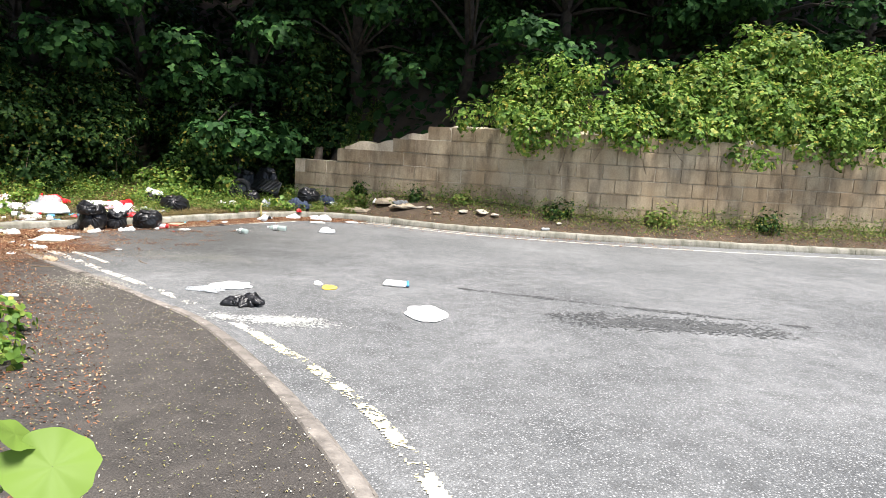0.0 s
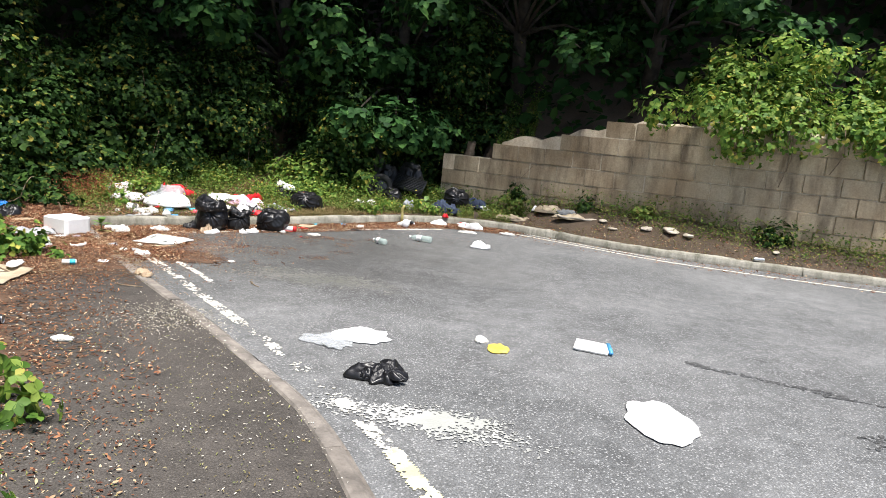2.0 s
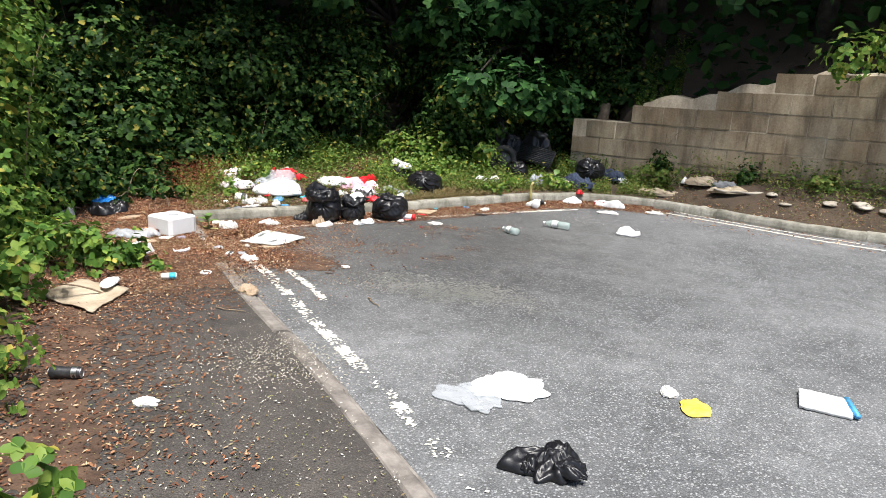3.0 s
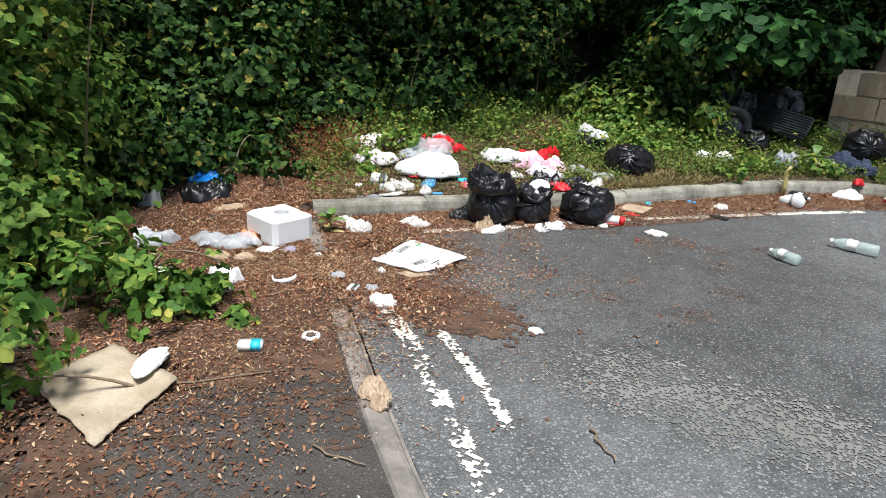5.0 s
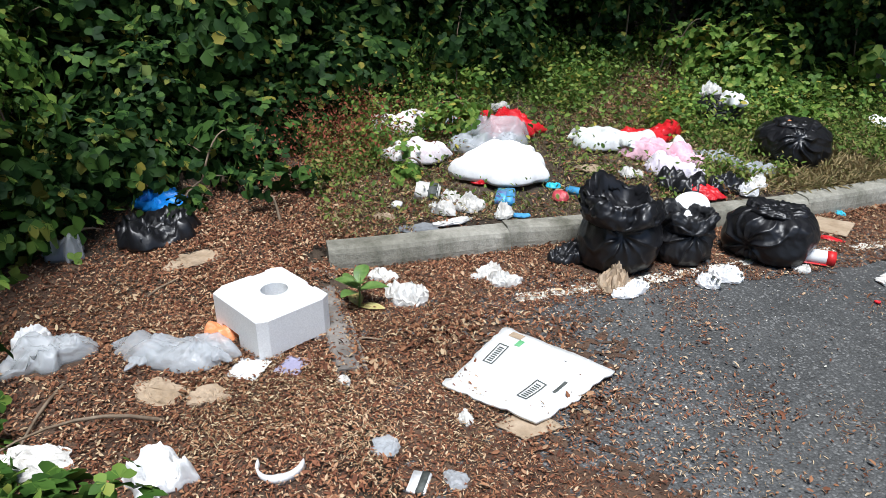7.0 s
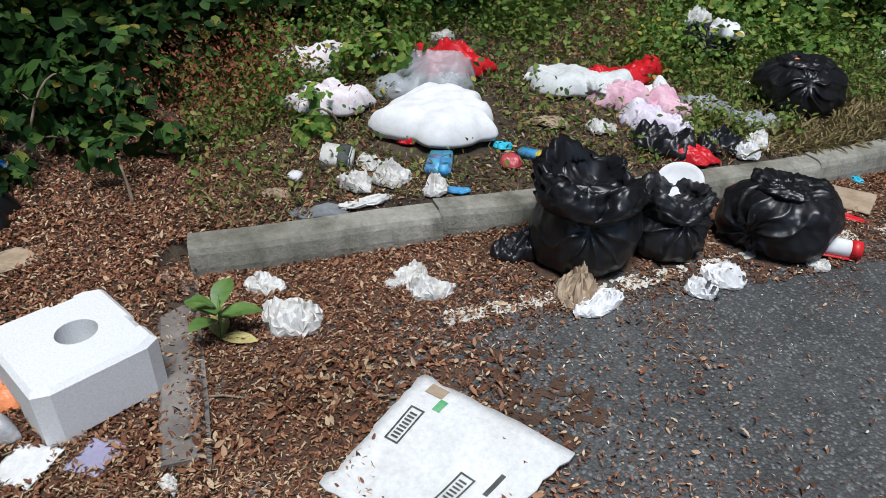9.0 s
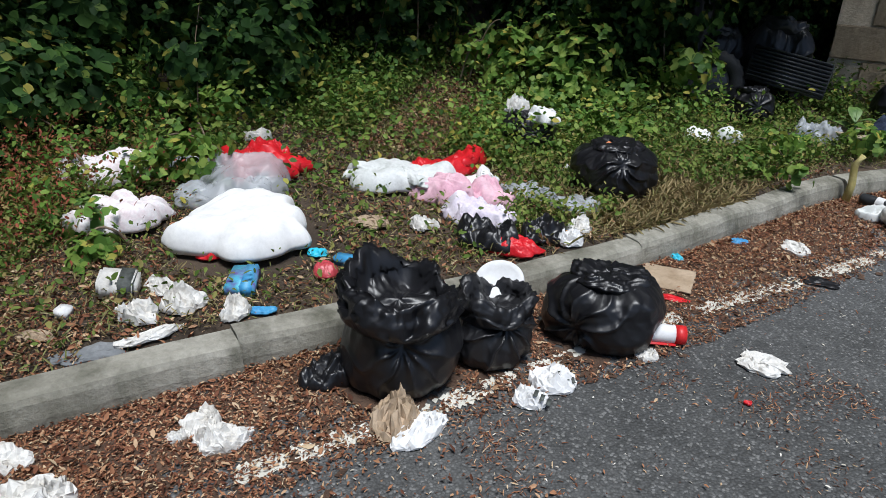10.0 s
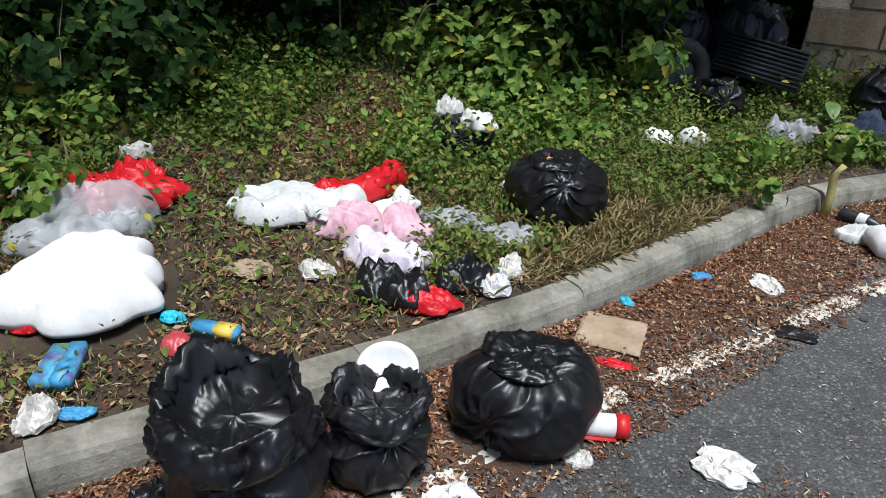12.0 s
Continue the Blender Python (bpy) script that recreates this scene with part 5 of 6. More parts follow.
heap("plastic_wrap", -5.1, 12.0, 0.34, 0.2, 0.07, 38.4, P_CLEAR, "shredded clear plastic wrap on the grass", "plastic", 0, 1.5, 0.4)
heap("plastic_wrap", -5.35, 12.05, 0.24, 0.22, 0.07, 39.4, P_CLEAR, "shredded clear plastic wrap on the grass", "plastic", 30, 1.5, 0.4)
heap("carrier_bag", -5.44, 12.8, 0.22, 0.18, 0.1, 40.4, P_WHITE, "white carrier bag with green print", "carrier bag", 0, 1.2, 0.3, z=gz(-5.56, 12.86) + 0.17)
heap("white_tissue", -5.66, 12.92, 0.15, 0.14, 0.1, 41.4, C_PAPER, "bunched white tissue on a dark bag", "tissue", 0, 1.4, 0.3, z=gz(-5.56, 12.86) + 0.19)
heap("white_card", -5.2, 12.5, 0.12, 0.1, 0.26, 42.4, C_WHITE, "white card edge beside a black bag", "card", 40, 0.4, 0.2)
heap("straw_clump", -5.95, 11.3, 0.2, 0.12, 0.04, 43.1, C_BROWN, "flattened brown paper scrap in the grass", "paper", 0, 1.0, 0.3)
heap("white_tissue", -5.72, 11.4, 0.14, 0.1, 0.06, 43.7, C_PAPER, "torn white paper scraps in the weeds", "tissue", 0, 1.5, 0.4)

# ---- small rubbish along the back kerb ----
carton("snack_tube", -5.85, 10.93, (0.17, 0.05, 0.045), 3, C_BLUECARD, "blue, white and orange snack packet on the bank", "packet", band=C_YELLOW)
heap("plastic_bowl", -5.93, 10.83, 0.1, 0.1, 0.07, 44.4, film("rosy_plastic", (0.6, 0.08, 0.1), 0.25, 0.8), "red translucent plastic pot on its side", "pot", 0, 0.2, 0.05)
heap("plastic_scrap", -6.04, 10.95, 0.09, 0.06, 0.04, 45.4, P_CYAN, "bright cyan plastic scrap beside a sheet", "plastic", 0, 0.7, 0.2)
carton("drink_pouch", -6.17, 10.6, (0.11, 0.19, 0.05), 25, C_PURPLE, "purple and turquoise crisp packet on the bank", "packet", band=C_BLUECARD)
heap("blue_wrapper", -6.0, 10.47, 0.1, 0.06, 0.03, 46.4, C_BLUECARD, "blue and white wrapper near the kerb", "wrapper", 20, 0.9, 0.2)
heap("red_packet", -6.42, 10.72, 0.1, 0.08, 0.05, 47.0, P_RED, "red wrapper under a white sheet", "wrapper", 20, 0.9, 0.2)
for k, (x, y, w, d, h) in enumerate([(-6.36, 10.24, 0.16, 0.11, 0.07), (-6.26, 10.35, 0.16, 0.12, 0.11), (-6.24, 10.16, 0.22, 0.07, 0.03), (-6.07, 10.4, 0.14, 0.09, 0.06), (-5.88, 9.94, 0.17, 0.11, 0.05), (-5.79, 9.92, 0.13, 0.15, 0.06),
                                     (-4.62, 10.88, 0.08, 0.06, 0.03), (-6.08, 9.53, 0.19, 0.2, 0.08), (-5.92, 9.88, 0.05, 0.05, 0.03), (-6.3, 9.62, 0.1, 0.16, 0.05), (-3.98, 12.22, 0.17, 0.12, 0.03), (-5.08, 8.57, 0.16, 0.14, 0.05), (-6.42, 10.45, 0.18, 0.09, 0.05)]):
    heap("white_tissue", x, y, w, d, h, 50.3 + 1.7 * k, C_PAPER, "crumpled dirty white tissue paper on the ground", "tissue", 30 * k, 1.5, 0.35, group="loose tissues")
carton("food_carton", -6.56, 10.36, (0.14, 0.1, 0.09), 30, C_PAPER, "crushed green and white food carton on the bank", "carton", tilt=(12, 8), band=C_INK)
carton("paper_cup", -6.62, 10.16, (0.05, 0.05, 0.04), 10, C_WHITE, "small white plastic pot on the bank", "pot")
heap("cardboard_piece", -6.6, 10.02, 0.13, 0.06, 0.2, 75.0, C_BROWN, "upright torn piece of brown cardboard", "cardboard", 20, 0.4, 0.2, peak=1.3)
heap("sodden_felt", -6.36, 10.03, 0.24, 0.1, 0.04, 76.0, C_SLATE, "dark grey sodden felt draped over the kerb", "cloth", 45, 0.8, 0.3, z=0.1)
heap("brown_paper_bag", -5.34, 10.2, 0.15, 0.2, 0.1, 77.0, C_BROWN, "crumpled brown paper bag on the leaf litter", "paper bag", 15, 1.3, 0.2)
heap("white_wrapper", -5.25, 10.17, 0.1, 0.22, 0.07, 78.0, C_WHITE, "folded white paper wrapper on the road", "wrapper", -20, 0.6, 0.15)
for k, (x, y, w, d) in enumerate([(-4.97, 10.46, 0.12, 0.1), (-4.92, 10.59, 0.17, 0.15)]):
    cup = heap("crushed_cup", x, y, w, d, 0.07, 80.0 + k, C_WHITE, "crushed white paper cup with dark lettering", "paper cup", 20 * k, 0.7, 0.15, group="crushed cups")
    for j in range(3):
        bar = part("print_bar", add_box(bmesh.new(), (0.014, 0.035, 0.003), (0.02 + 0.022 * j, -0.02, 0.052 - 0.012 * j), 0.001), C_INK, cup)
heap("silver_wrapper", -4.21, 11.0, 0.2, 0.14, 0.03, 83.0, C_PAPER, "torn pale foil wrapper on the road", "wrapper", -30, 1.2, 0.35)
flat_card("cardboard_piece", [(-4.72, 11.5), (-4.48, 11.46), (-4.46, 11.68), (-4.7, 11.72)], 0.006, C_BROWN, "flattened brown cardboard piece in the gutter", "cardboard", 4.0, 0.02)
heap("red_wrapper", -4.56, 11.4, 0.14, 0.05, 0.02, 84.0, P_RED, "red wrapper on the leaf litter", "wrapper", 0, 0.8, 0.2)
for k, (x, y) in enumerate([(-4.55, 11.85), (-4.25, 12.2)]):
    heap("plastic_scrap", x, y, 0.06 + 0.03 * k, 0.06, 0.03, 85.0 + k, P_CYAN if k == 0 else C_BLUECARD, "small pale blue plastic scrap on the leaf litter", "plastic", 40 * k, 0.9, 0.25)
heap("black_plastic", -3.92, 11.84, 0.17, 0.1, 0.025, 87.0, P_BLACK2, "flat black plastic scrap on the road", "plastic", -15, 0.8, 0.3)
heap("red_scrap", -4.28, 10.72, 0.025, 0.025, 0.012, 88.0, P_RED, "tiny red plastic scrap on the road", "plastic", 0, 0.5, 0.2)
tube = empty("snack_tube", (-4.62, 11.01, 0.042), "red and white cardboard snack tube beside a bag", "tube", turn=12)
tube_shell = surface("tube_body", lathe([(0.0, -0.14), (0.036, -0.14), (0.036, 0.09), (0.0, 0.09)], 30), C_WHITE, tube, "white card tube")
surface("tube_end", lathe([(0.0, 0.085), (0.0375, 0.085), (0.0375, 0.125), (0.0, 0.125)], 30), C_REDPL, tube, "red end cap")
part("red_stripe", add_box(bmesh.new(), (0.22, 0.05, 0.008), (-0.02, -0.016, -0.027), 0.003), C_REDPL, tube_shell)

# ---- broad-leaved weed in the litter ----
def broad_weed(x, y, size, seed, label, leaves=8, yellow=2):
    thing = empty("broad_leaved_weed", (x, y, lies_at(x, y)), label, "weed")
    rng = np.random.default_rng(seed)
    part("stem", tube_mesh(bmesh.new(), [(0, 0, -0.02), (0.01, 0, size * 0.4), (0, 0.015, size * 0.75)], 0.006, 0.003, 6), C_DOCK, thing)
    for k in range(leaves):
        a, ln = 2.4 * k + rng.normal(0, 0.2), size * rng.uniform(0.5, 0.75)
        low = k < yellow
        rise = 0.05 if low else rng.uniform(0.3, 1.0)
        g = []
        for i in range(9):
            t = i / 8
            w = 0.24 * ln * math.sin(math.pi * min(1, t * 0.95 + 0.05)) ** 0.8
            r, z = ln * t * math.cos(rise * 0.9), (0 if low else size * 0.25 + k * size * 0.05) + ln * t * math.sin(rise * 0.9) - 0.35 * ln * t * t * (0.2 if low else 1)
            z = max(z, 0.012)
            g.append([(r * math.cos(a) - s * w * math.sin(a), r * math.sin(a) + s * w * math.cos(a), z + 0.25 * w * abs(s)) for s in (-1, -0.5, 0, 0.5, 1)])
        surface("leaf", np.array(g), C_YELLEAF if low else C_DOCK, thing, "", False)
    return thing


broad_weed(-6.2, 9.33, 0.22, 3, "green broad-leaved weed with yellowed lower leaves in litter")
broad_weed(-3.45, 14.15, 0.3, 8, "broad green dock leaves at the bank edge", 7, 0)
big = empty("large_leaved_weed", (-1.45, 1.75, 0.03), "large bright green rounded leaf on a tall stalk", "weed")
part("stalk", tube_mesh(bmesh.new(), [(0, 0, -0.02), (0.3, -0.1, 0.45), (0.62, -0.22, 0.75), (0.7, -0.25, 0.8)], 0.008, 0.004, 7), C_DOCK, big)
for lx, ly, lz, ls, lt in ((0.735, -0.24, 0.81, 0.092, 20), (0.63, -0.2, 0.86, 0.07, 120)):
    disc = np.array([[(ls * r * math.cos(6.2832 * j / 40) * (1 + 0.05 * math.sin(6.2832 * j / 40 * 9)) - 0.25 * ls * r * (abs(j - 20) < 3), ls * r * math.sin(6.2832 * j / 40), 0.12 * ls * r * r * math.cos(6.2832 * j / 40 * 3) + 0.02 * ls * math.sin(6.2832 * j / 40 * 9) * r) for j in range(40)] for r in (0.01, 0.25, 0.5, 0.75, 0.95, 1.0)])
    blade = surface("leaf", disc, M_SUNLEAF, big)
    blade.matrix_basis = pose(lx, ly, lz, 38, 8, lt)

# ---- the corner by the footway ----
box = empty("polystyrene_box", (-6.335, 8.955, 0.018), "white expanded polystyrene packing block with round hole", "packing block", turn=-11)
bm = bmesh.new()
bw, bd, bh, hr = 0.37, 0.33, 0.2, 0.055
ring_o, ring_i = [], []
for j in range(32):
    a = 6.2832 * j / 32
    c, s = math.cos(a), math.sin(a)
    k = 1 / max(abs(c) / (bw / 2 - 0.014), abs(s) / (bd / 2 - 0.014))
    ring_o.append((c * k, s * k))
    ring_i.append((hr * c + 0.0, hr * s + 0.02))
levels = [[(x * 1.075, y * 1.09, 0.0) for x, y in ring_o], [(x * 1.075, y * 1.09, bh - 0.014) for x, y in ring_o], [(x, y, bh) for x, y in ring_o], [(x, y, bh) for x, y in ring_i], [(x, y, bh - 0.18) for x, y in ring_i], [(0, 0.02, bh - 0.18)] * 32]
rows_ = [[bm.verts.new(q) for q in lv] for lv in levels]
for a, b in zip(rows_, rows_[1:]):
    for j in range(32):
        bm.faces.new((a[j], a[(j + 1) % 32], b[(j + 1) % 32], b[j]))
bm.faces.new(rows_[0][::-1])
bmesh.ops.remove_doubles(bm, verts=bm.verts[:], dist=0.0005)
bmesh.ops.recalc_face_normals(bm, faces=bm.faces[:])
body = part("block_body", bm, C_POLY, box)
body.data.polygons.foreach_set("use_smooth", [False] * len(body.data.polygons))
# hand recesses at the foot and small steps in the top edge, cut out of the block
cutter_bm = bmesh.new()
for size, at in (((0.13, 0.12, 0.14), (-0.05, -0.165, 0.0)), ((0.1, 0.15, 0.06), (0.185, 0.0, 0.0)), ((0.07, 0.05, 0.06), (0.06, 0.165, bh)), ((0.05, 0.07, 0.06), (-0.185, 0.05, bh))):
    add_box(cutter_bm, size, at)
cutter = part("cutter", cutter_bm, None, box)
cut_mod = body.modifiers.new("recesses", "BOOLEAN")
cut_mod.operation, cut_mod.object, cut_mod.solver = "DIFFERENCE", cutter, "EXACT"
bpy.context.view_layer.update()
carved = bpy.data.meshes.new_from_object(body.evaluated_get(bpy.context.evaluated_depsgraph_get()))
body.modifiers.clear()
if len(carved.polygons) > 40:
    body.data = carved
bpy.data.objects.remove(cutter)
# disc partway down the hole, its grey standing for the shade inside
surface("hole_floor", np.array([[(r * math.cos(6.2832 * j / 32), 0.02 + r * math.sin(6.2832 * j / 32), z) for j in range(32)] for r, z in ((0.054, bh - 0.09), (0.05, bh - 0.085), (0.0, bh - 0.085))]), plain("shaded_polystyrene", (0.36, 0.38, 0.4), (0.46, 0.48, 0.5), 8, 90, 0.9), box, "floor of the round hole, coloured grey as if shaded")

CARD = [(-5.567, 9.055), (-5.176, 9.047), (-5.065, 9.475), (-5.55, 9.508)]
card = flat_card("cardboard_sheet", CARD, 0.012, C_PALECARD, "flattened white printed cardboard box on the road edge", "cardboard", 2.0, 0.035, rag=0.02)
for u0, u1, v0, v1 in ((0.1, 0.2, 0.45, 0.72), (0.62, 0.72, 0.22, 0.5)):
    for a0, a1, b0, b1 in ((u0, u0 + 0.012, v0, v1), (u1 - 0.012, u1, v0, v1), (u0, u1, v0, v0 + 0.012), (u0, u1, v1 - 0.012, v1)):
        print_patch(card, CARD, a0, a1, b0, b1, 2.0, 0.035, 0.012, C_INK, "print_frame")
    for k in range(8):
        b = v0 + 0.03 + (v1 - v0 - 0.06) * k / 8
        print_patch(card, CARD, u0 + 0.025, u1 - 0.025, b, b + 0.014, 2.0, 0.035, 0.012, C_INK, "print_bar")
print_patch(card, CARD, 0.8, 0.83, 0.45, 0.62, 2.0, 0.035, 0.012, C_INK, "print_line")
print_patch(card, CARD, 0.1, 0.22, 0.86, 0.95, 2.0, 0.035, 0.012, C_BROWN, "torn_patch")
print_patch(card, CARD, 0.22, 0.27, 0.76, 0.86, 2.0, 0.035, 0.012, C_GREENINK, "print_block")
lower = [(-5.3, 8.98), (-5.18, 8.97), (-5.1, 9.1), (-5.24, 9.13)]
flat_card("cardboard_piece", lower, 0.008, C_BROWN, "brown torn cardboard flap under a white sheet", "cardboard", 3.0, 0.004, lift=0.0)
BROWN = [(-5.05, 6.8), (-5.2, 7.27), (-5.72, 7.3), (-5.66, 6.88)]
bc = flat_card("cardboard_sheet", BROWN, 0.01, C_CARD, "torn flattened brown cardboard on the footway edge", "cardboard", 5.0, 0.035, rag=0.02)
heap("plastic_mailer", -5.38, 7.26, 0.27, 0.12, 0.03, 90.0, C_WHITE, "white plastic label sleeve lying on cardboard", "plastic", 120, 0.5, 0.15, z=0.085)
heap("cardboard_piece", -4.47, 7.73, 0.25, 0.13, 0.06, 91.0, C_BROWN, "crushed folded brown cardboard by the kerb", "cardboard", 140, 0.9, 0.3)
carton("milk_carton", -5.2, 7.68, (0.12, 0.06, 0.045), 40, C_PAPER, "small crushed green and cream carton on the litter", "carton", band=P_CYAN)
lid = empty("cup_lid", (-5.07, 7.96, lies_at(-5.07, 7.96)), "round white cup lid with dark centre", "lid")
lid_grid = np.array([[(r * math.cos(6.2832 * j / 28), r * math.sin(6.2832 * j / 28), z) for j in range(28)] for r, z in ((0.048, 0.0), (0.048, 0.008), (0.042, 0.012), (0.028, 0.011), (0.026, 0.006), (0.0, 0.006))])
surface("lid_rim", lid_grid, C_WHITE, lid)
surface("lid_centre", lid_grid[3:] * (0.9, 0.9, 1) + (0, 0, 0.001), C_INK, lid, "dark sunken centre")
bm = bmesh.new()
arc = [bm.verts.new((r * math.cos(a), r * math.sin(a), z)) for r, z in ((0.075, 0.0), (0.075, 0.035)) for a in np.linspace(-1.9, 1.4, 20)]
arc2 = [bm.verts.new((0.01 + (0.045 + 0.025 * abs(a) / 2) * math.cos(a), (0.045 + 0.028 * abs(a) / 2) * math.sin(a), 0.03)) for a in np.linspace(-1.9, 1.4, 20)]
arc3 = [bm.verts.new((v.co.x, v.co.y, 0.0)) for v in arc2]
for k in range(19):
    bm.faces.new((arc[k], arc[k + 1], arc[20 + k + 1], arc[20 + k]))
    bm.faces.new((arc[20 + k], arc[20 + k + 1], arc2[k + 1], arc2[k]))
    bm.faces.new((arc2[k], arc2[k + 1], arc3[k + 1], arc3[k]))
    bm.faces.new((arc3[k], arc3[k + 1], arc[k + 1], arc[k]))
cres = part("polystyrene_crescent", bm, C_POLY)
cres.matrix_basis = pose(-5.72, 8.41, lies_at(-5.72, 8.41), 8, 0, -50)
tagged(cres, "broken white crescent of a polystyrene cup on litter", "polystyrene")
heap("clear_plastic_bag", -6.5, 8.6, 0.5, 0.2, 0.1, 92.0, P_CLEAR, "clear grey plastic bag lying by a polystyrene block", "plastic bag", 25, 0.9, 0.25, rings=20, seg=72)
heap("orange_plastic", -6.48, 8.8, 0.16, 0.1, 0.09, 93.0, P_ORANGE, "pale orange plastic scrap behind a clear bag", "plastic", 0, 0.7, 0.2)
heap("clear_plastic_bag", -6.88, 8.32, 0.3, 0.24, 0.1, 94.0, P_CLEAR, "clear plastic bag under the bramble edge", "plastic bag", 60, 1.3, 0.3)
heap("white_plastic", -7.05, 8.34, 0.14, 0.12, 0.08, 94.8, P_WHITE, "white plastic bag scrap under brambles", "plastic", 60, 1.3, 0.3)
heap("blue_bag", -7.74, 9.46, 0.34, 0.24, 0.11, 95.0, P_BLUE, "bright blue plastic bag in the shade of the hedge", "plastic bag", 10, 1.0, 0.3)
heap("clear_plastic_bag", -7.7, 8.86, 0.2, 0.18, 0.12, 96.0, P_CLEAR, "clear plastic scrap hanging in the brambles", "plastic bag", 0, 1.2, 0.3)
heap("paper_sheet", -6.36, 7.98, 0.26, 0.16, 0.05, 97.0, C_PAPER, "folded dirty cream paper under the brambles", "paper", 30, 0.8, 0.25)
heap("white_plastic", -5.98, 8.17, 0.2, 0.18, 0.14, 98.0, P_WHITE, "torn white plastic bag at the bramble edge", "plastic bag", 20, 1.3, 0.35)
heap("white_plastic", -5.9, 8.05, 0.14, 0.12, 0.1, 98.7, C_PALECARD, "torn pale plastic scrap at the bramble edge", "plastic", 70, 1.1, 0.35)
carton("cigarette_packet", -5.35, 8.61, (0.06, 0.085, 0.022), 20, C_WHITE, "crushed white cigarette packet on the litter", "packet", band=C_INK)
heap("plastic_scrap", -5.27, 8.69, 0.09, 0.07, 0.03, 99.0, P_CLEAR, "crushed clear plastic cup on litter", "plastic cup", 0, 1.0, 0.2)
heap("plastic_scrap", -5.52, 8.66, 0.1, 0.09, 0.03, 99.7, P_CLEAR, "crushed clear plastic scrap on litter", "plastic", 0, 1.0, 0.2)
flat_card("paper_scrap", [(-6.25, 8.62), (-6.12, 8.66), (-6.16, 8.78), (-6.28, 8.74)], 0.003, C_PALECARD, "printed paper scrap beside a polystyrene block", "paper", 6.0, 0.012)
flat_card("plastic_case", [(-6.11, 8.74), (-6.02, 8.77), (-6.05, 8.88), (-6.14, 8.85)], 0.006, plain("lilac_plastic", (0.3, 0.28, 0.42), (0.4, 0.38, 0.52), rough=0.3), "flat lilac plastic case beside a polystyrene block", "case", 7.0, 0.006)
for k, (x, y, w, d) in enumerate([(-6.35, 8.42, 0.22, 0.14), (-6.2, 8.5, 0.16, 0.1), (-7.1, 9.15, 0.3, 0.16), (-5.4, 8.95, 0.07, 0.05), (-5.86, 8.85, 0.07, 0.04)]):
    heap("paper_scrap", x, y, w, d, 0.03, 101.0 + k, C_BROWN if k < 3 else C_PAPER, "sodden brown paper scraps on the litter", "paper", 40 * k, 1.2, 0.35, group="paper scraps")
drink_can(-4.37, 6.02, 0.165, 0.033, 25, C_DARKCAN, "tall dark drink can lying by the hedge foot")
heap("white_tissue", -3.77, 5.99, 0.13, 0.1, 0.03, 110.0, C_PAPER, "crumpled white tissue on the footway", "tissue", 0, 1.4, 0.35)

# ---- rubbish out on the road ----
heap("white_sheet", -2.18, 7.08, 0.42, 0.36, 0.035, 111.0, C_WHITE, "flat white plastic sheet lying on the road", "sheet", 20, 0.6, 0.2)
heap("clear_plastic_bag", -2.32, 6.86, 0.42, 0.26, 0.03, 112.0, P_CLEAR, "thin clear plastic bag flattened on the road", "plastic bag", -20, 0.9, 0.3)
heap("white_sheet", -0.07, 6.4, 0.44, 0.6, 0.03, 113.6, C_WHITE, "flat bright white sheet with rounded edges on the road", "sheet", 5, 0.25, 0.16, peak=6.0)
blue_pack = flat_card("plastic_packet", [(-0.62, 7.56), (-0.36, 7.53), (-0.34, 7.76), (-0.6, 7.79)], 0.02, C_PALECARD, "white wipes packet with blue edge on the road", "packet", 8.0, 0.012)
part("blue_edge", add_box(bmesh.new(), (0.03, 0.235, 0.026), (0.135, 0.0, 0.02), 0.004, Matrix.Rotation(radians(5), 4, "Z")), C_BLUECARD, blue_pack)
heap("yellow_wrapper", -1.16, 7.28, 0.17, 0.22, 0.03, 114.0, C_YELLOW, "yellow card wrapper on the road", "wrapper", 0, 0.8, 0.2)
heap("white_wrapper", -1.31, 7.4, 0.12, 0.11, 0.04, 115.0, C_PAPER, "crumpled white and brown wrapper on the road", "wrapper", 0, 1.2, 0.3)
bottle(-3.28, 11.0, 0.24, 0.04, 150, P_BOTTLE, "clear greenish plastic bottle lying on the road")
bottle(-2.87, 11.6, 0.34, 0.045, 170, P_BOTTLE, "large clear plastic bottle lying on the road", seed=3.0)
heap("white_plastic", -2.03, 11.72, 0.28, 0.24, 0.11, 116.0, P_WHITE, "scrunched white plastic bag on the road", "plastic bag", 0, 0.9, 0.2)
stick(-3.53, 8.02, 0.22, 0.006, -40, "thin grey stick lying on the road")
heap("white_tissue", -4.2, 8.79, 0.09, 0.07, 0.02, 117.0, C_PAPER, "small white paper scrap on the road", "tissue", 0, 1.0, 0.3)
for k, (x, y, ln, turn) in enumerate([(-4.3, 7.3, 0.24, 10), (-5.6, 8.2, 0.5, 60), (-5.1, 7.4, 0.6, 50), (-6.0, 9.15, 0.3, 20), (-5.6, 9.4, 0.18, 15), (-7.0, 9.0, 0.4, 100)]):
    stick(x, y, ln, 0.005, turn, "thin dry twig lying on the litter", name="twig")
bottle(-3.42, 12.8, 0.22, 0.06, 100, P_WHITE, "white plastic milk jug by the gutter", name="milk_jug")
bottle(-3.43, 13.1, 0.22, 0.035, -35, C_BLKPLAST, "black bottle with white cap in the gutter", name="plastic_bottle")
heap("white_plastic", -3.05, 13.5, 0.27, 0.18, 0.12, 118.0, P_WHITE, "white plastic tub lying in the leaf litter", "tub", 10, 0.4, 0.15)
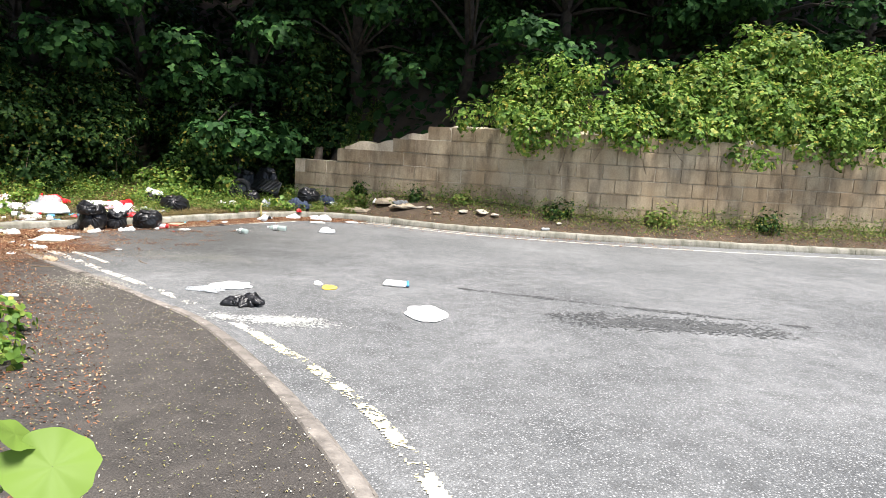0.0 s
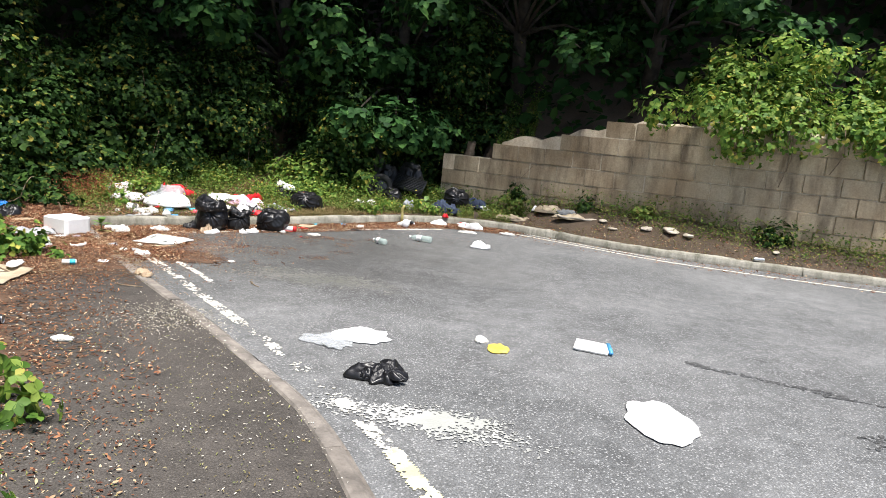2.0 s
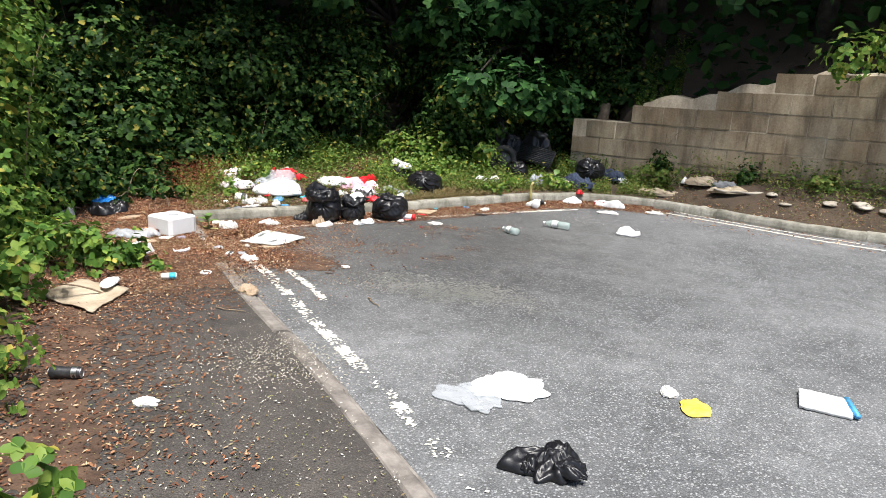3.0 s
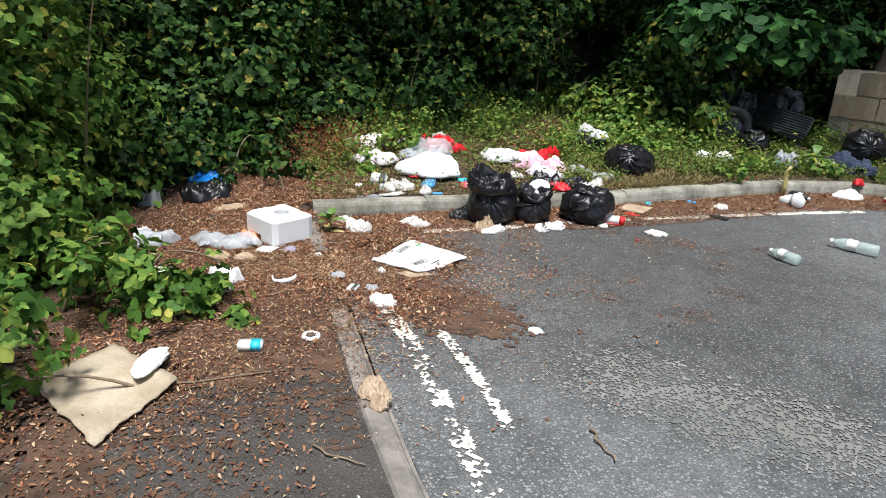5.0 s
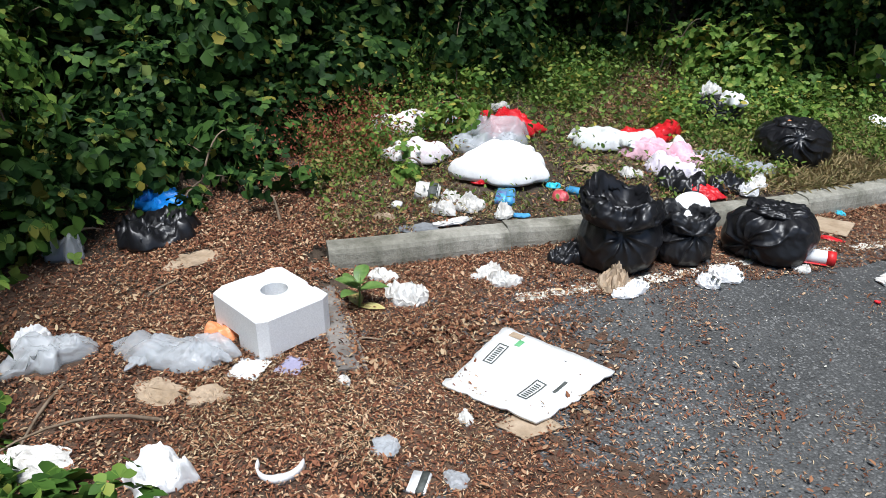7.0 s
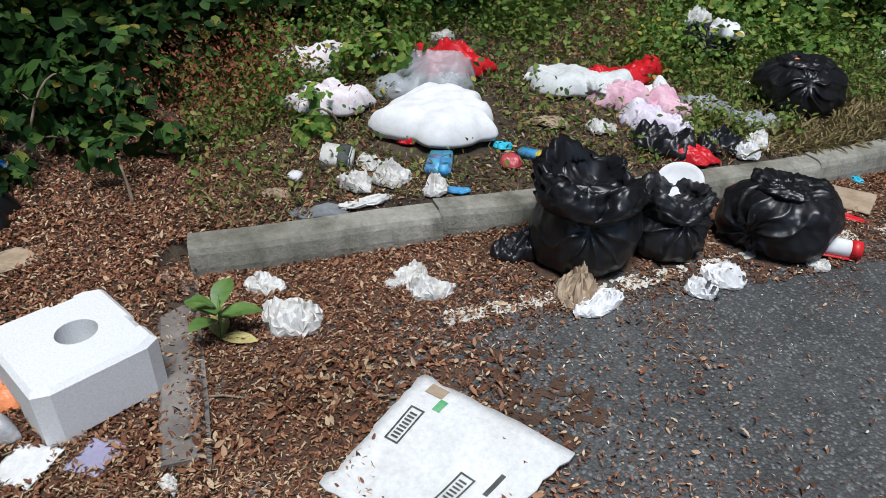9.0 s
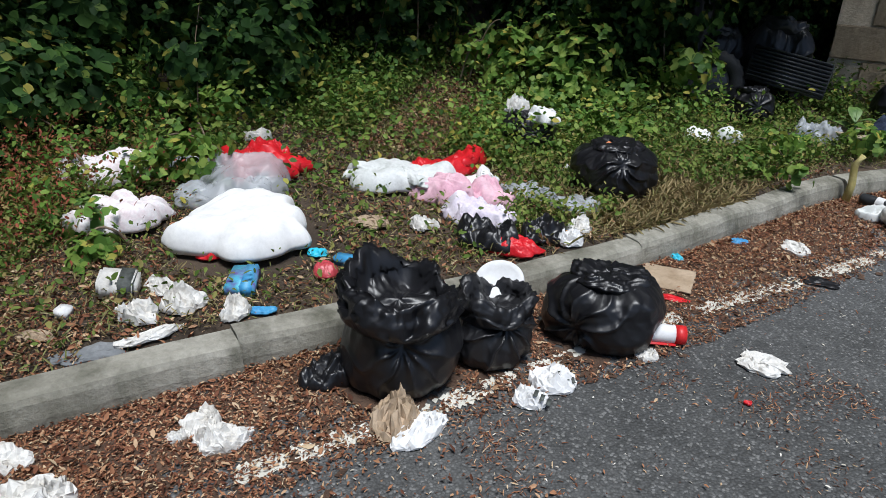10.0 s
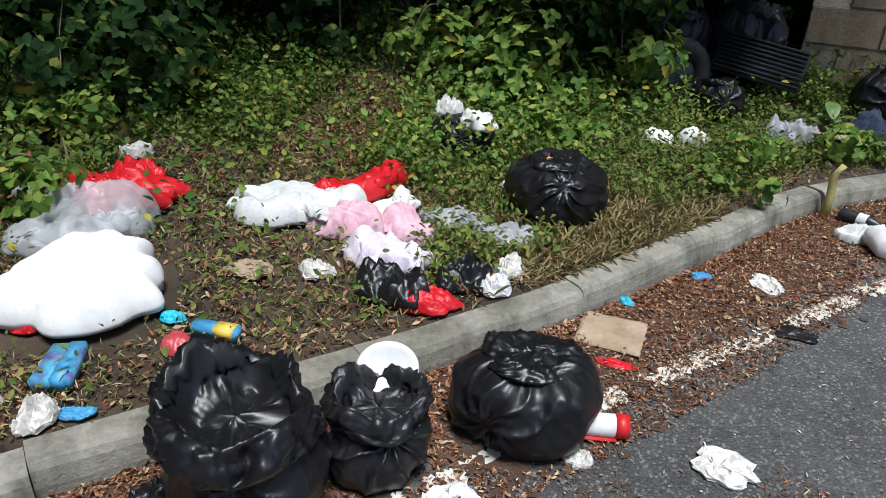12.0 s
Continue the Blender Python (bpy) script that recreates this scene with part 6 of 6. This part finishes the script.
heap("red_scrap", -2.98, 13.72, 0.1, 0.1, 0.16, 119.0, P_RED, "small red wrapper behind a white tub", "wrapper", 0, 0.9, 0.2)
heap("trainer_shoe", -2.5, 13.5, 0.44, 0.2, 0.14, 120.0, C_WHITE, "white and red trainer shoe in the litter", "shoe", -15, 0.6, 0.12)
heap("red_scrap", -2.58, 13.56, 0.3, 0.14, 0.17, 121.0, P_RED, "red plastic bag behind a white shoe", "plastic bag", -15, 1.1, 0.25)
heap("white_tissue", -2.46, 12.98, 0.3, 0.14, 0.04, 122.0, C_PAPER, "torn white paper in the gutter", "tissue", 0, 1.2, 0.35)
heap("white_tissue", -1.85, 13.35, 0.22, 0.1, 0.04, 122.9, C_PAPER, "torn white paper in the gutter", "tissue", 0, 1.2, 0.35)
stump = empty("cut_stem", (-3.6, 13.16, 0.0), "yellowed cut plant stem standing by the kerb", "stem")
part("stem", tube_mesh(bmesh.new(), [(0, 0, -0.02), (0.01, 0, 0.12), (0.0, 0.01, 0.24), (0.03, 0.0, 0.3)], 0.025, 0.018, 9), C_YELLEAF, stump)

# ---- dumped pile at the end of the wall ----
tyre = empty("car_tyre", (-4.44, 14.55, 0.4), "black car tyre leaning in the weeds", "tyre")
tyre.matrix_basis = pose(-4.44, 14.55, gz(-4.44, 14.55) + 0.21, 78, 0, 15) @ Matrix.Scale(0.82, 4)
ty = []
for j in range(72):
    a = 6.2832 * j / 72
    prof = []
    for k in range(16):
        b = 6.2832 * k / 16
        r = 0.225 + 0.075 * math.cos(b) + (0.012 if (j % 3 == 0 and math.cos(b) > 0.5) else 0)
        prof.append((r * math.cos(a), r * math.sin(a), 0.085 * math.sin(b) * (1 + 0.15 * math.cos(b))))
    ty.append(prof)
ty.append(ty[0])
surface("tread", np.array(ty), C_RUBBER, tyre)
surface("hub", np.array([[(r * math.cos(6.2832 * j / 32), r * math.sin(6.2832 * j / 32), z) for j in range(32)] for r, z in ((0.16, -0.02), (0.16, 0.02), (0.12, 0.035), (0.05, 0.03), (0.0, 0.04))]), C_BLKPLAST, tyre, "dark wheel centre")
grille = empty("ribbed_plastic_crate", (-3.78, 14.5, gz(-3.78, 14.5)), "black ribbed plastic panel dumped in the weeds", "plastic panel")
grille.matrix_basis = pose(-3.9, 14.6, 0.55, 56, 11, -4)
part("panel", add_box(bmesh.new(), (0.6, 0.3, 0.03), (0, 0, 0), 0.008), C_BLKPLAST, grille)
for k in range(9):
    part("rib", add_box(bmesh.new(), (0.58, 0.014, 0.03), (0, -0.128 + 0.032 * k, 0.025), 0.005), C_BLKPLAST, grille)
rubbish_bag(-4.15, 14.35, 0.36, 0.3, 0.26, 130.0, "slack black rubbish bag beside a tyre", 0, pleats=9)
rubbish_bag(-4.42, 14.95, 0.46, 0.34, 0.56, 131.0, "dusty black rubbish bag on the weeds behind a tyre", 30, material=P_BLACK2)
rubbish_bag(-3.98, 14.95, 0.6, 0.4, 0.66, 132.0, "slack grey-black rubbish bag behind a ribbed panel", -20, material=P_BLACK2)
rubbish_bag(-4.66, 14.95, 0.34, 0.28, 0.92, 133.0, "tall black plastic sheeting draped in the brambles", 0, material=P_BLACK2)
rubbish_bag(-3.02, 14.75, 0.46, 0.36, 0.36, 134.0, "dark blue-black rubbish bag at the wall foot", 15, material=P_BLACK)
heap("dark_clothes", -3.1, 14.25, 0.55, 0.34, 0.24, 135.0, C_DENIM, "dark blue crumpled clothing below the wall", "clothing", 10, 1.2, 0.25)
heap("dark_clothes", -2.75, 15.0, 0.6, 0.3, 0.3, 136.0, C_DENIM, "dark blue jacket lying at the wall foot", "clothing", -15, 1.0, 0.25)
heap("white_tissue", -2.98, 14.4, 0.14, 0.1, 0.3, 136.8, C_PAPER, "white paper caught on dark clothing", "tissue", 0, 1.0, 0.3)
flat_card("cardboard_piece", [(-3.6, 13.98), (-3.2, 14.0), (-3.25, 14.32), (-3.62, 14.3)], 0.02, C_CARD, "tan cardboard box flap in the weeds", "cardboard", 9.0, 0.12)
heap("white_plastic", -4.5, 13.62, 0.2, 0.16, 0.14, 137.0, P_WHITE, "white plastic tub among the weeds", "tub", 0, 0.6, 0.2)
heap("white_plastic", -4.3, 13.68, 0.2, 0.18, 0.16, 138.0, C_GREYWHITE, "grubby white plastic tub among the weeds", "tub", 0, 0.3, 0.1)
heap("plastic_sack", -3.68, 14.05, 0.3, 0.24, 0.26, 139.0, P_CLEAR, "clear plastic wrap snagged in the weeds", "plastic bag", 0, 1.4, 0.3)
heap("blue_tub", -3.8, 13.92, 0.12, 0.12, 0.1, 140.0, P_BLUE, "bright blue plastic tub in the weeds", "tub", 0, 0.2, 0.1)
heap("white_plastic", -2.5, 14.9, 0.2, 0.18, 0.2, 141.0, P_WHITE, "white plastic jug at the wall foot", "jug", 0, 0.3, 0.12)
for k, (x, y, w, d, h) in enumerate([(-1.85, 14.3, 0.6, 0.3, 0.14), (-1.3, 14.45, 0.5, 0.3, 0.16), (-0.9, 14.15, 0.55, 0.26, 0.12)]):
    heap("cardboard_piece", x, y, w, d, h, 142.0 + k, C_CARD, "sodden buff cardboard lying below the wall", "cardboard", 10 * k, 0.6, 0.25, group="sodden cardboard")
for k, (x, y) in enumerate([(-1.5, 14.5), (-1.25, 14.5)]):
    heap("white_plastic", x, y, 0.18, 0.16, 0.26, 146.0 + k, P_WHITE, "white plastic bottle end among cardboard", "plastic", 0, 0.4, 0.12)
heap("dark_clothes", -0.98, 14.3, 0.34, 0.2, 0.16, 148.0, C_SLATE, "grey-blue rag among cardboard below the wall", "rag", 0, 1.0, 0.3)
flat_card("timber_board", [(-1.1, 13.98), (-0.4, 14.1), (-0.42, 14.18), (-1.12, 14.06)], 0.03, C_STONE, "pale broken board lying below the wall", "board", 11.0, 0.05)
for k, (x, y, s) in enumerate([(0.35, 13.75, 0.24), (0.7, 13.7, 0.34), (0.95, 13.6, 0.22), (-0.2, 13.75, 0.16), (-1.2, 13.75, 0.14), (2.2, 13.35, 0.14), (-0.35, 14.0, 0.2)]):
    stone(x, y, s, 1.0 + k)
heap("white_plastic", -3.5, 12.9, 0.19, 0.14, 0.12, 150.0, C_GREYWHITE, "grubby white carton standing in the gutter", "carton", 0, 0.4, 0.12)
drink_can(1.9, 13.0, 0.15, 0.033, 15, C_METAL, "crushed silver drink can lying on the kerb", z=0.115)


# ---- litter and weeds between the things ----
scatter("leaf_litter", 60000, along(L_BACK, 0.0, -0.6), 0.014, M_LITTER, 500, "drift of russet dead leaves against the kerb", "leaf litter", flat=0.5, heap=0.012)
scatter("leaf_litter", 55000, lambda r, n: np.column_stack([r.normal(-6.1, 0.7, n), r.normal(8.8, 0.6, n)]), 0.015, M_LITTER, 501, "brown dead leaves over the end of the footway", "leaf litter", flat=0.5, heap=0.012)
scatter("leaf_litter", 16000, along(L_HEDGE, 0.3, -0.9, 0.3, 0.98), 0.022, M_LITTER, 502, "dry brown leaves beside the hedge foot", "leaf litter", flat=0.5)
scatter("leaf_litter", 9000, along(L_RIGHT, 0.05, 1.2, 0.0, 0.4, False), 0.03, M_LITTER, 503, "red-brown dead leaves on the verge below the wall", "leaf litter", flat=0.5)
scatter("leaf_litter", 1400, along(L_RIGHT, 0.0, -0.7, 0.0, 0.2), 0.03, M_LITTER, 509, "red-brown dead leaves in the gutter", "leaf litter", flat=0.5)
scatter("leaf_litter", 24000, along(L_BACK, 0.15, 2.6, 0.0, 0.75, False), 0.025, M_LITTER, 507, "dead leaves among the weeds of the bank", "leaf litter", flat=0.7, heap=0.02)
scatter("leaf_litter", 3500, lambda r, n: np.column_stack([r.normal(-6.25, 0.22, n), r.uniform(12.3, 14.6, n)]), 0.035, M_LITTER, 508, "brown dead leaves on a worn track up the bank", "leaf litter", flat=0.6, heap=0.02)
scatter("leaf_litter", 1500, along(L_BACK, -0.3, -2.2, 0.0, 0.8), 0.012, M_LITTER, 510, "stray dead leaves on the road", "leaf litter", flat=0.5)
scatter("pale_crumbs", 4500, along(L_LEFT, 0.1, 1.9, 0.3, 0.82), 0.012, M_CHIPS, 504, "pale crumbs and chippings strewn over the footway", "crumbs")
scatter("pale_crumbs", 1500, lambda r, n: np.column_stack([r.normal(-3.5, 0.25, n), r.normal(6.75, 0.22, n)]), 0.014, M_CHIPS, 511, "white crumbs spilled beside the kerb", "crumbs")


def weed_spots(lo, hi, start, end):
    base = along(L_BACK, lo, hi, start, end, False)

    def spot(rng, n):
        p = base(rng, 2 * n)
        ok = (blotch(p[:, 0], p[:, 1], 1.9, 0.6) + rng.normal(0, 0.35, len(p)) > -0.45) & (np.abs(p[:, 0] + 6.25) > 0.28 + 0.5 * (p[:, 1] < 12.3))
        return p[ok | (rng.random(len(p)) < 0.12)][:n]
    return spot


FOOT.append((-4.6, 12.22, 0.34))
scatter("ground_weeds", 85000, weed_spots(0.25, 2.9, 0.0, 1.0), 0.029, M_WEED, 505, "low green and straw-coloured weeds on the bank", "weeds", flat=1.0, heap=0.14, slim=1.0, verge=True)
scatter("ground_weeds", 28000, weed_spots(1.0, 3.2, 0.05, 1.0), 0.038, M_SUNLEAF, 512, "taller bright green weeds on the bank", "weeds", flat=0.8, heap=0.3, slim=1.2, verge=True)
scatter("ground_weeds", 6000, along(L_WALL, -0.05, -0.5, 0.0, 1.0), 0.04, M_WEED, 506, "thin green weeds along the wall foot", "weeds", flat=0.9, heap=0.15)
FOOT.pop()
scatter("dry_grass", 15000, lambda r, n: np.column_stack([r.normal(-4.6, 0.33, n), r.normal(12.25, 0.3, n)]), 0.07, M_STRAW, 513, "flattened straw-coloured dry grass on the bank", "grass", flat=1.2, heap=0.03, slim=0.2, verge=True)
scatter("dried_dock", 8000, lambda r, n: np.column_stack([r.normal(-7.45, 0.3, n), r.normal(10.7, 0.35, n)]), 0.02, M_REDWEED, 514, "reddish dried dock and weeds on the bank", "weeds", flat=1.3, heap=0.32, slim=0.8, verge=True)
scatter("leaf_litter", 26000, lambda r, n: np.column_stack([r.normal(-7.1, 0.4, n), r.normal(9.6, 0.55, n)]), 0.016, M_LITTER, 515, "brown dead leaves beside the shaded hedge", "leaf litter", flat=0.6, heap=0.015, verge=True)
scatter("pale_crumbs", 900, along(L_BACK, -0.2, -1.6, 0.1, 0.75), 0.012, M_CHIPS, 516, "pale crumbs on the road by the gutter", "crumbs")
scatter("dry_weeds", 60000, along(L_BACK, 0.15, 2.8, 0.0, 1.0, False), 0.03, M_DRY, 517, "dry brown and olive weed stems over the bank", "weeds", flat=1.2, heap=0.05, slim=0.3, verge=True)
clumps = np.random.default_rng(31).uniform((-5.5, 9.4), (-3.4, 11.6), (26, 2))
scatter("leaf_litter", 3800, lambda r, n: clumps[r.integers(26, size=n)] + r.normal(0, 0.07, (n, 2)), 0.018, M_LITTER, 518, "small orange-brown clumps of dead shreds on the road", "leaf litter", flat=0.5, slim=0.3)
scatter("footway_moss", 7000, along(L_LEFT, 0.14, 2.0, 0.28, 0.8, False), 0.014, M_DRY, 519, "dry crumbs and moss scattered over the footway", "crumbs", slim=0.6)
scatter("leaf_litter", 6000, lambda r, n: np.column_stack([r.normal(-5.05, 0.26, n), r.normal(8.75, 0.18, n)]), 0.014, M_LITTER, 520, "russet dead shreds fanned out over the road edge", "leaf litter", flat=0.5, slim=0.35)
scatter("leaf_litter", 12000, lambda r, n: np.column_stack([r.normal(-5.5, 0.45, n), r.normal(7.5, 0.45, n)]), 0.016, M_LITTER, 521, "brown dead shreds at the bramble foot", "leaf litter", flat=0.5, slim=0.4)
M_SHRED = scraps("pale_dry_shreds", [(0.0, (0.2, 0.12, 0.065)), (0.5, (0.4, 0.28, 0.16)), (1.0, (0.62, 0.5, 0.35))], 0.9)


def drifts(x, y, sx, sy, seed):
    """Uneven drifts round a place."""
    def spot(rng, n):
        p = np.column_stack([rng.normal(x, sx, 4 * n), rng.normal(y, sy, 4 * n)])
        ok = blotch(p[:, 0], p[:, 1], 3.3, seed) + rng.normal(0, 0.16, len(p)) > 0.22
        return p[ok][:n]
    return spot


for k, (x, y, z, r) in enumerate([(-1.95, 14.86, 0.62, 0.2), (-1.85, 14.8, 0.45, 0.25), (-0.6, 14.5, 0.5, 0.22), (0.3, 14.15, 0.55, 0.24), (2.3, 13.6, 0.5, 0.25), (4.2, 13.5, 0.5, 0.26), (6.4, 13.65, 0.5, 0.28)]):
    foliage("weed_clump", [(x, y, z, r, r * 0.6, r)] + row([(x, y, z - 0.1)], 3, 760 + k, r * 0.7, (0.15, 0.06, 0.08)), M_WEED if k % 2 else M_SHADELEAF, "weed clump growing up the foot of the wall", "weed", 770 + k, 130, 0.05, 3, "wall foot weeds", 1)
g = np.random.default_rng(81)
for k, (sx, drop) in enumerate([(5.3, 0.5), (5.9, 0.9), (6.6, 0.6), (7.4, 0.8), (8.3, 0.5), (9.0, 0.9), (9.6, 0.6), (10.4, 0.8)]):
    p, a = wall_at(sx)
    top = wall_top(sx)
    cane([(p[0], p[1] + 0.25, top + 0.2), (p[0] + g.normal(0, 0.05), p[1] - 0.08, top + 0.12), (p[0] + g.normal(0, 0.1), p[1] - 0.12, top - drop * 0.5), (p[0] + g.normal(0, 0.16), p[1] - 0.1, top - drop)], "dead brown stem hanging down the wall face", 0.012)
stump_old = part("tree_stump", tube_mesh(bmesh.new(), [(0, 0, -0.3), (0.02, -0.02, 0.15), (-0.03, 0.0, 0.4), (0.05, -0.03, 0.66)], 0.2, 0.09, 12), M_TWIG)
stump_old.location = (-3.05, 15.85, gz(-3.05, 15.85) + 0.15)
for v in stump_old.data.vertices:
    v.co += 0.06 * Vector((noise.noise(v.co * 6), noise.noise(v.co * 6 + Vector((3, 0, 0))), noise.noise(v.co * 6 + Vector((0, 3, 0)))))
tagged(stump_old, "grey broken tree stump behind the end of the wall", "stump")
scatter("leaf_litter", 9000, drifts(-5.5, 8.45, 0.6, 0.55, 0.4), 0.017, M_SHRED, 522, "pale tan dead shreds over the corner of the footway", "leaf litter", flat=0.5, slim=0.3, heap=0.014)
scatter("leaf_litter", 6000, drifts(-6.0, 8.9, 0.7, 0.6, 2.4), 0.025, M_LITTER, 524, "curled russet dead leaves over the footway end", "leaf litter", flat=0.9, slim=0.8, heap=0.016)
scatter("leaf_litter", 3000, along(L_BACK, 0.0, -0.55), 0.016, M_LITTER, 523, "russet dead shreds along the kerb", "leaf litter", flat=0.5, slim=0.3, heap=0.012)
scatter("leaf_litter", 3500, along(L_BACK, 0.0, -0.5), 0.025, M_LITTER, 525, "curled russet dead leaves along the kerb", "leaf litter", flat=0.9, slim=0.8, heap=0.014)
scatter("dry_weeds", 9000, along(L_RIGHT, 0.15, 1.1, 0.0, 0.4, False), 0.035, M_DRY, 526, "dry tan grass on the verge below the wall", "weeds", flat=1.1, heap=0.06, slim=0.3)
scatter("ground_weeds", 9000, along(L_WALL, -0.03, -0.55, 0.0, 1.0), 0.045, M_WEED, 527, "ragged green and brown weeds against the wall foot", "weeds", flat=1.1, heap=0.34, slim=0.8)
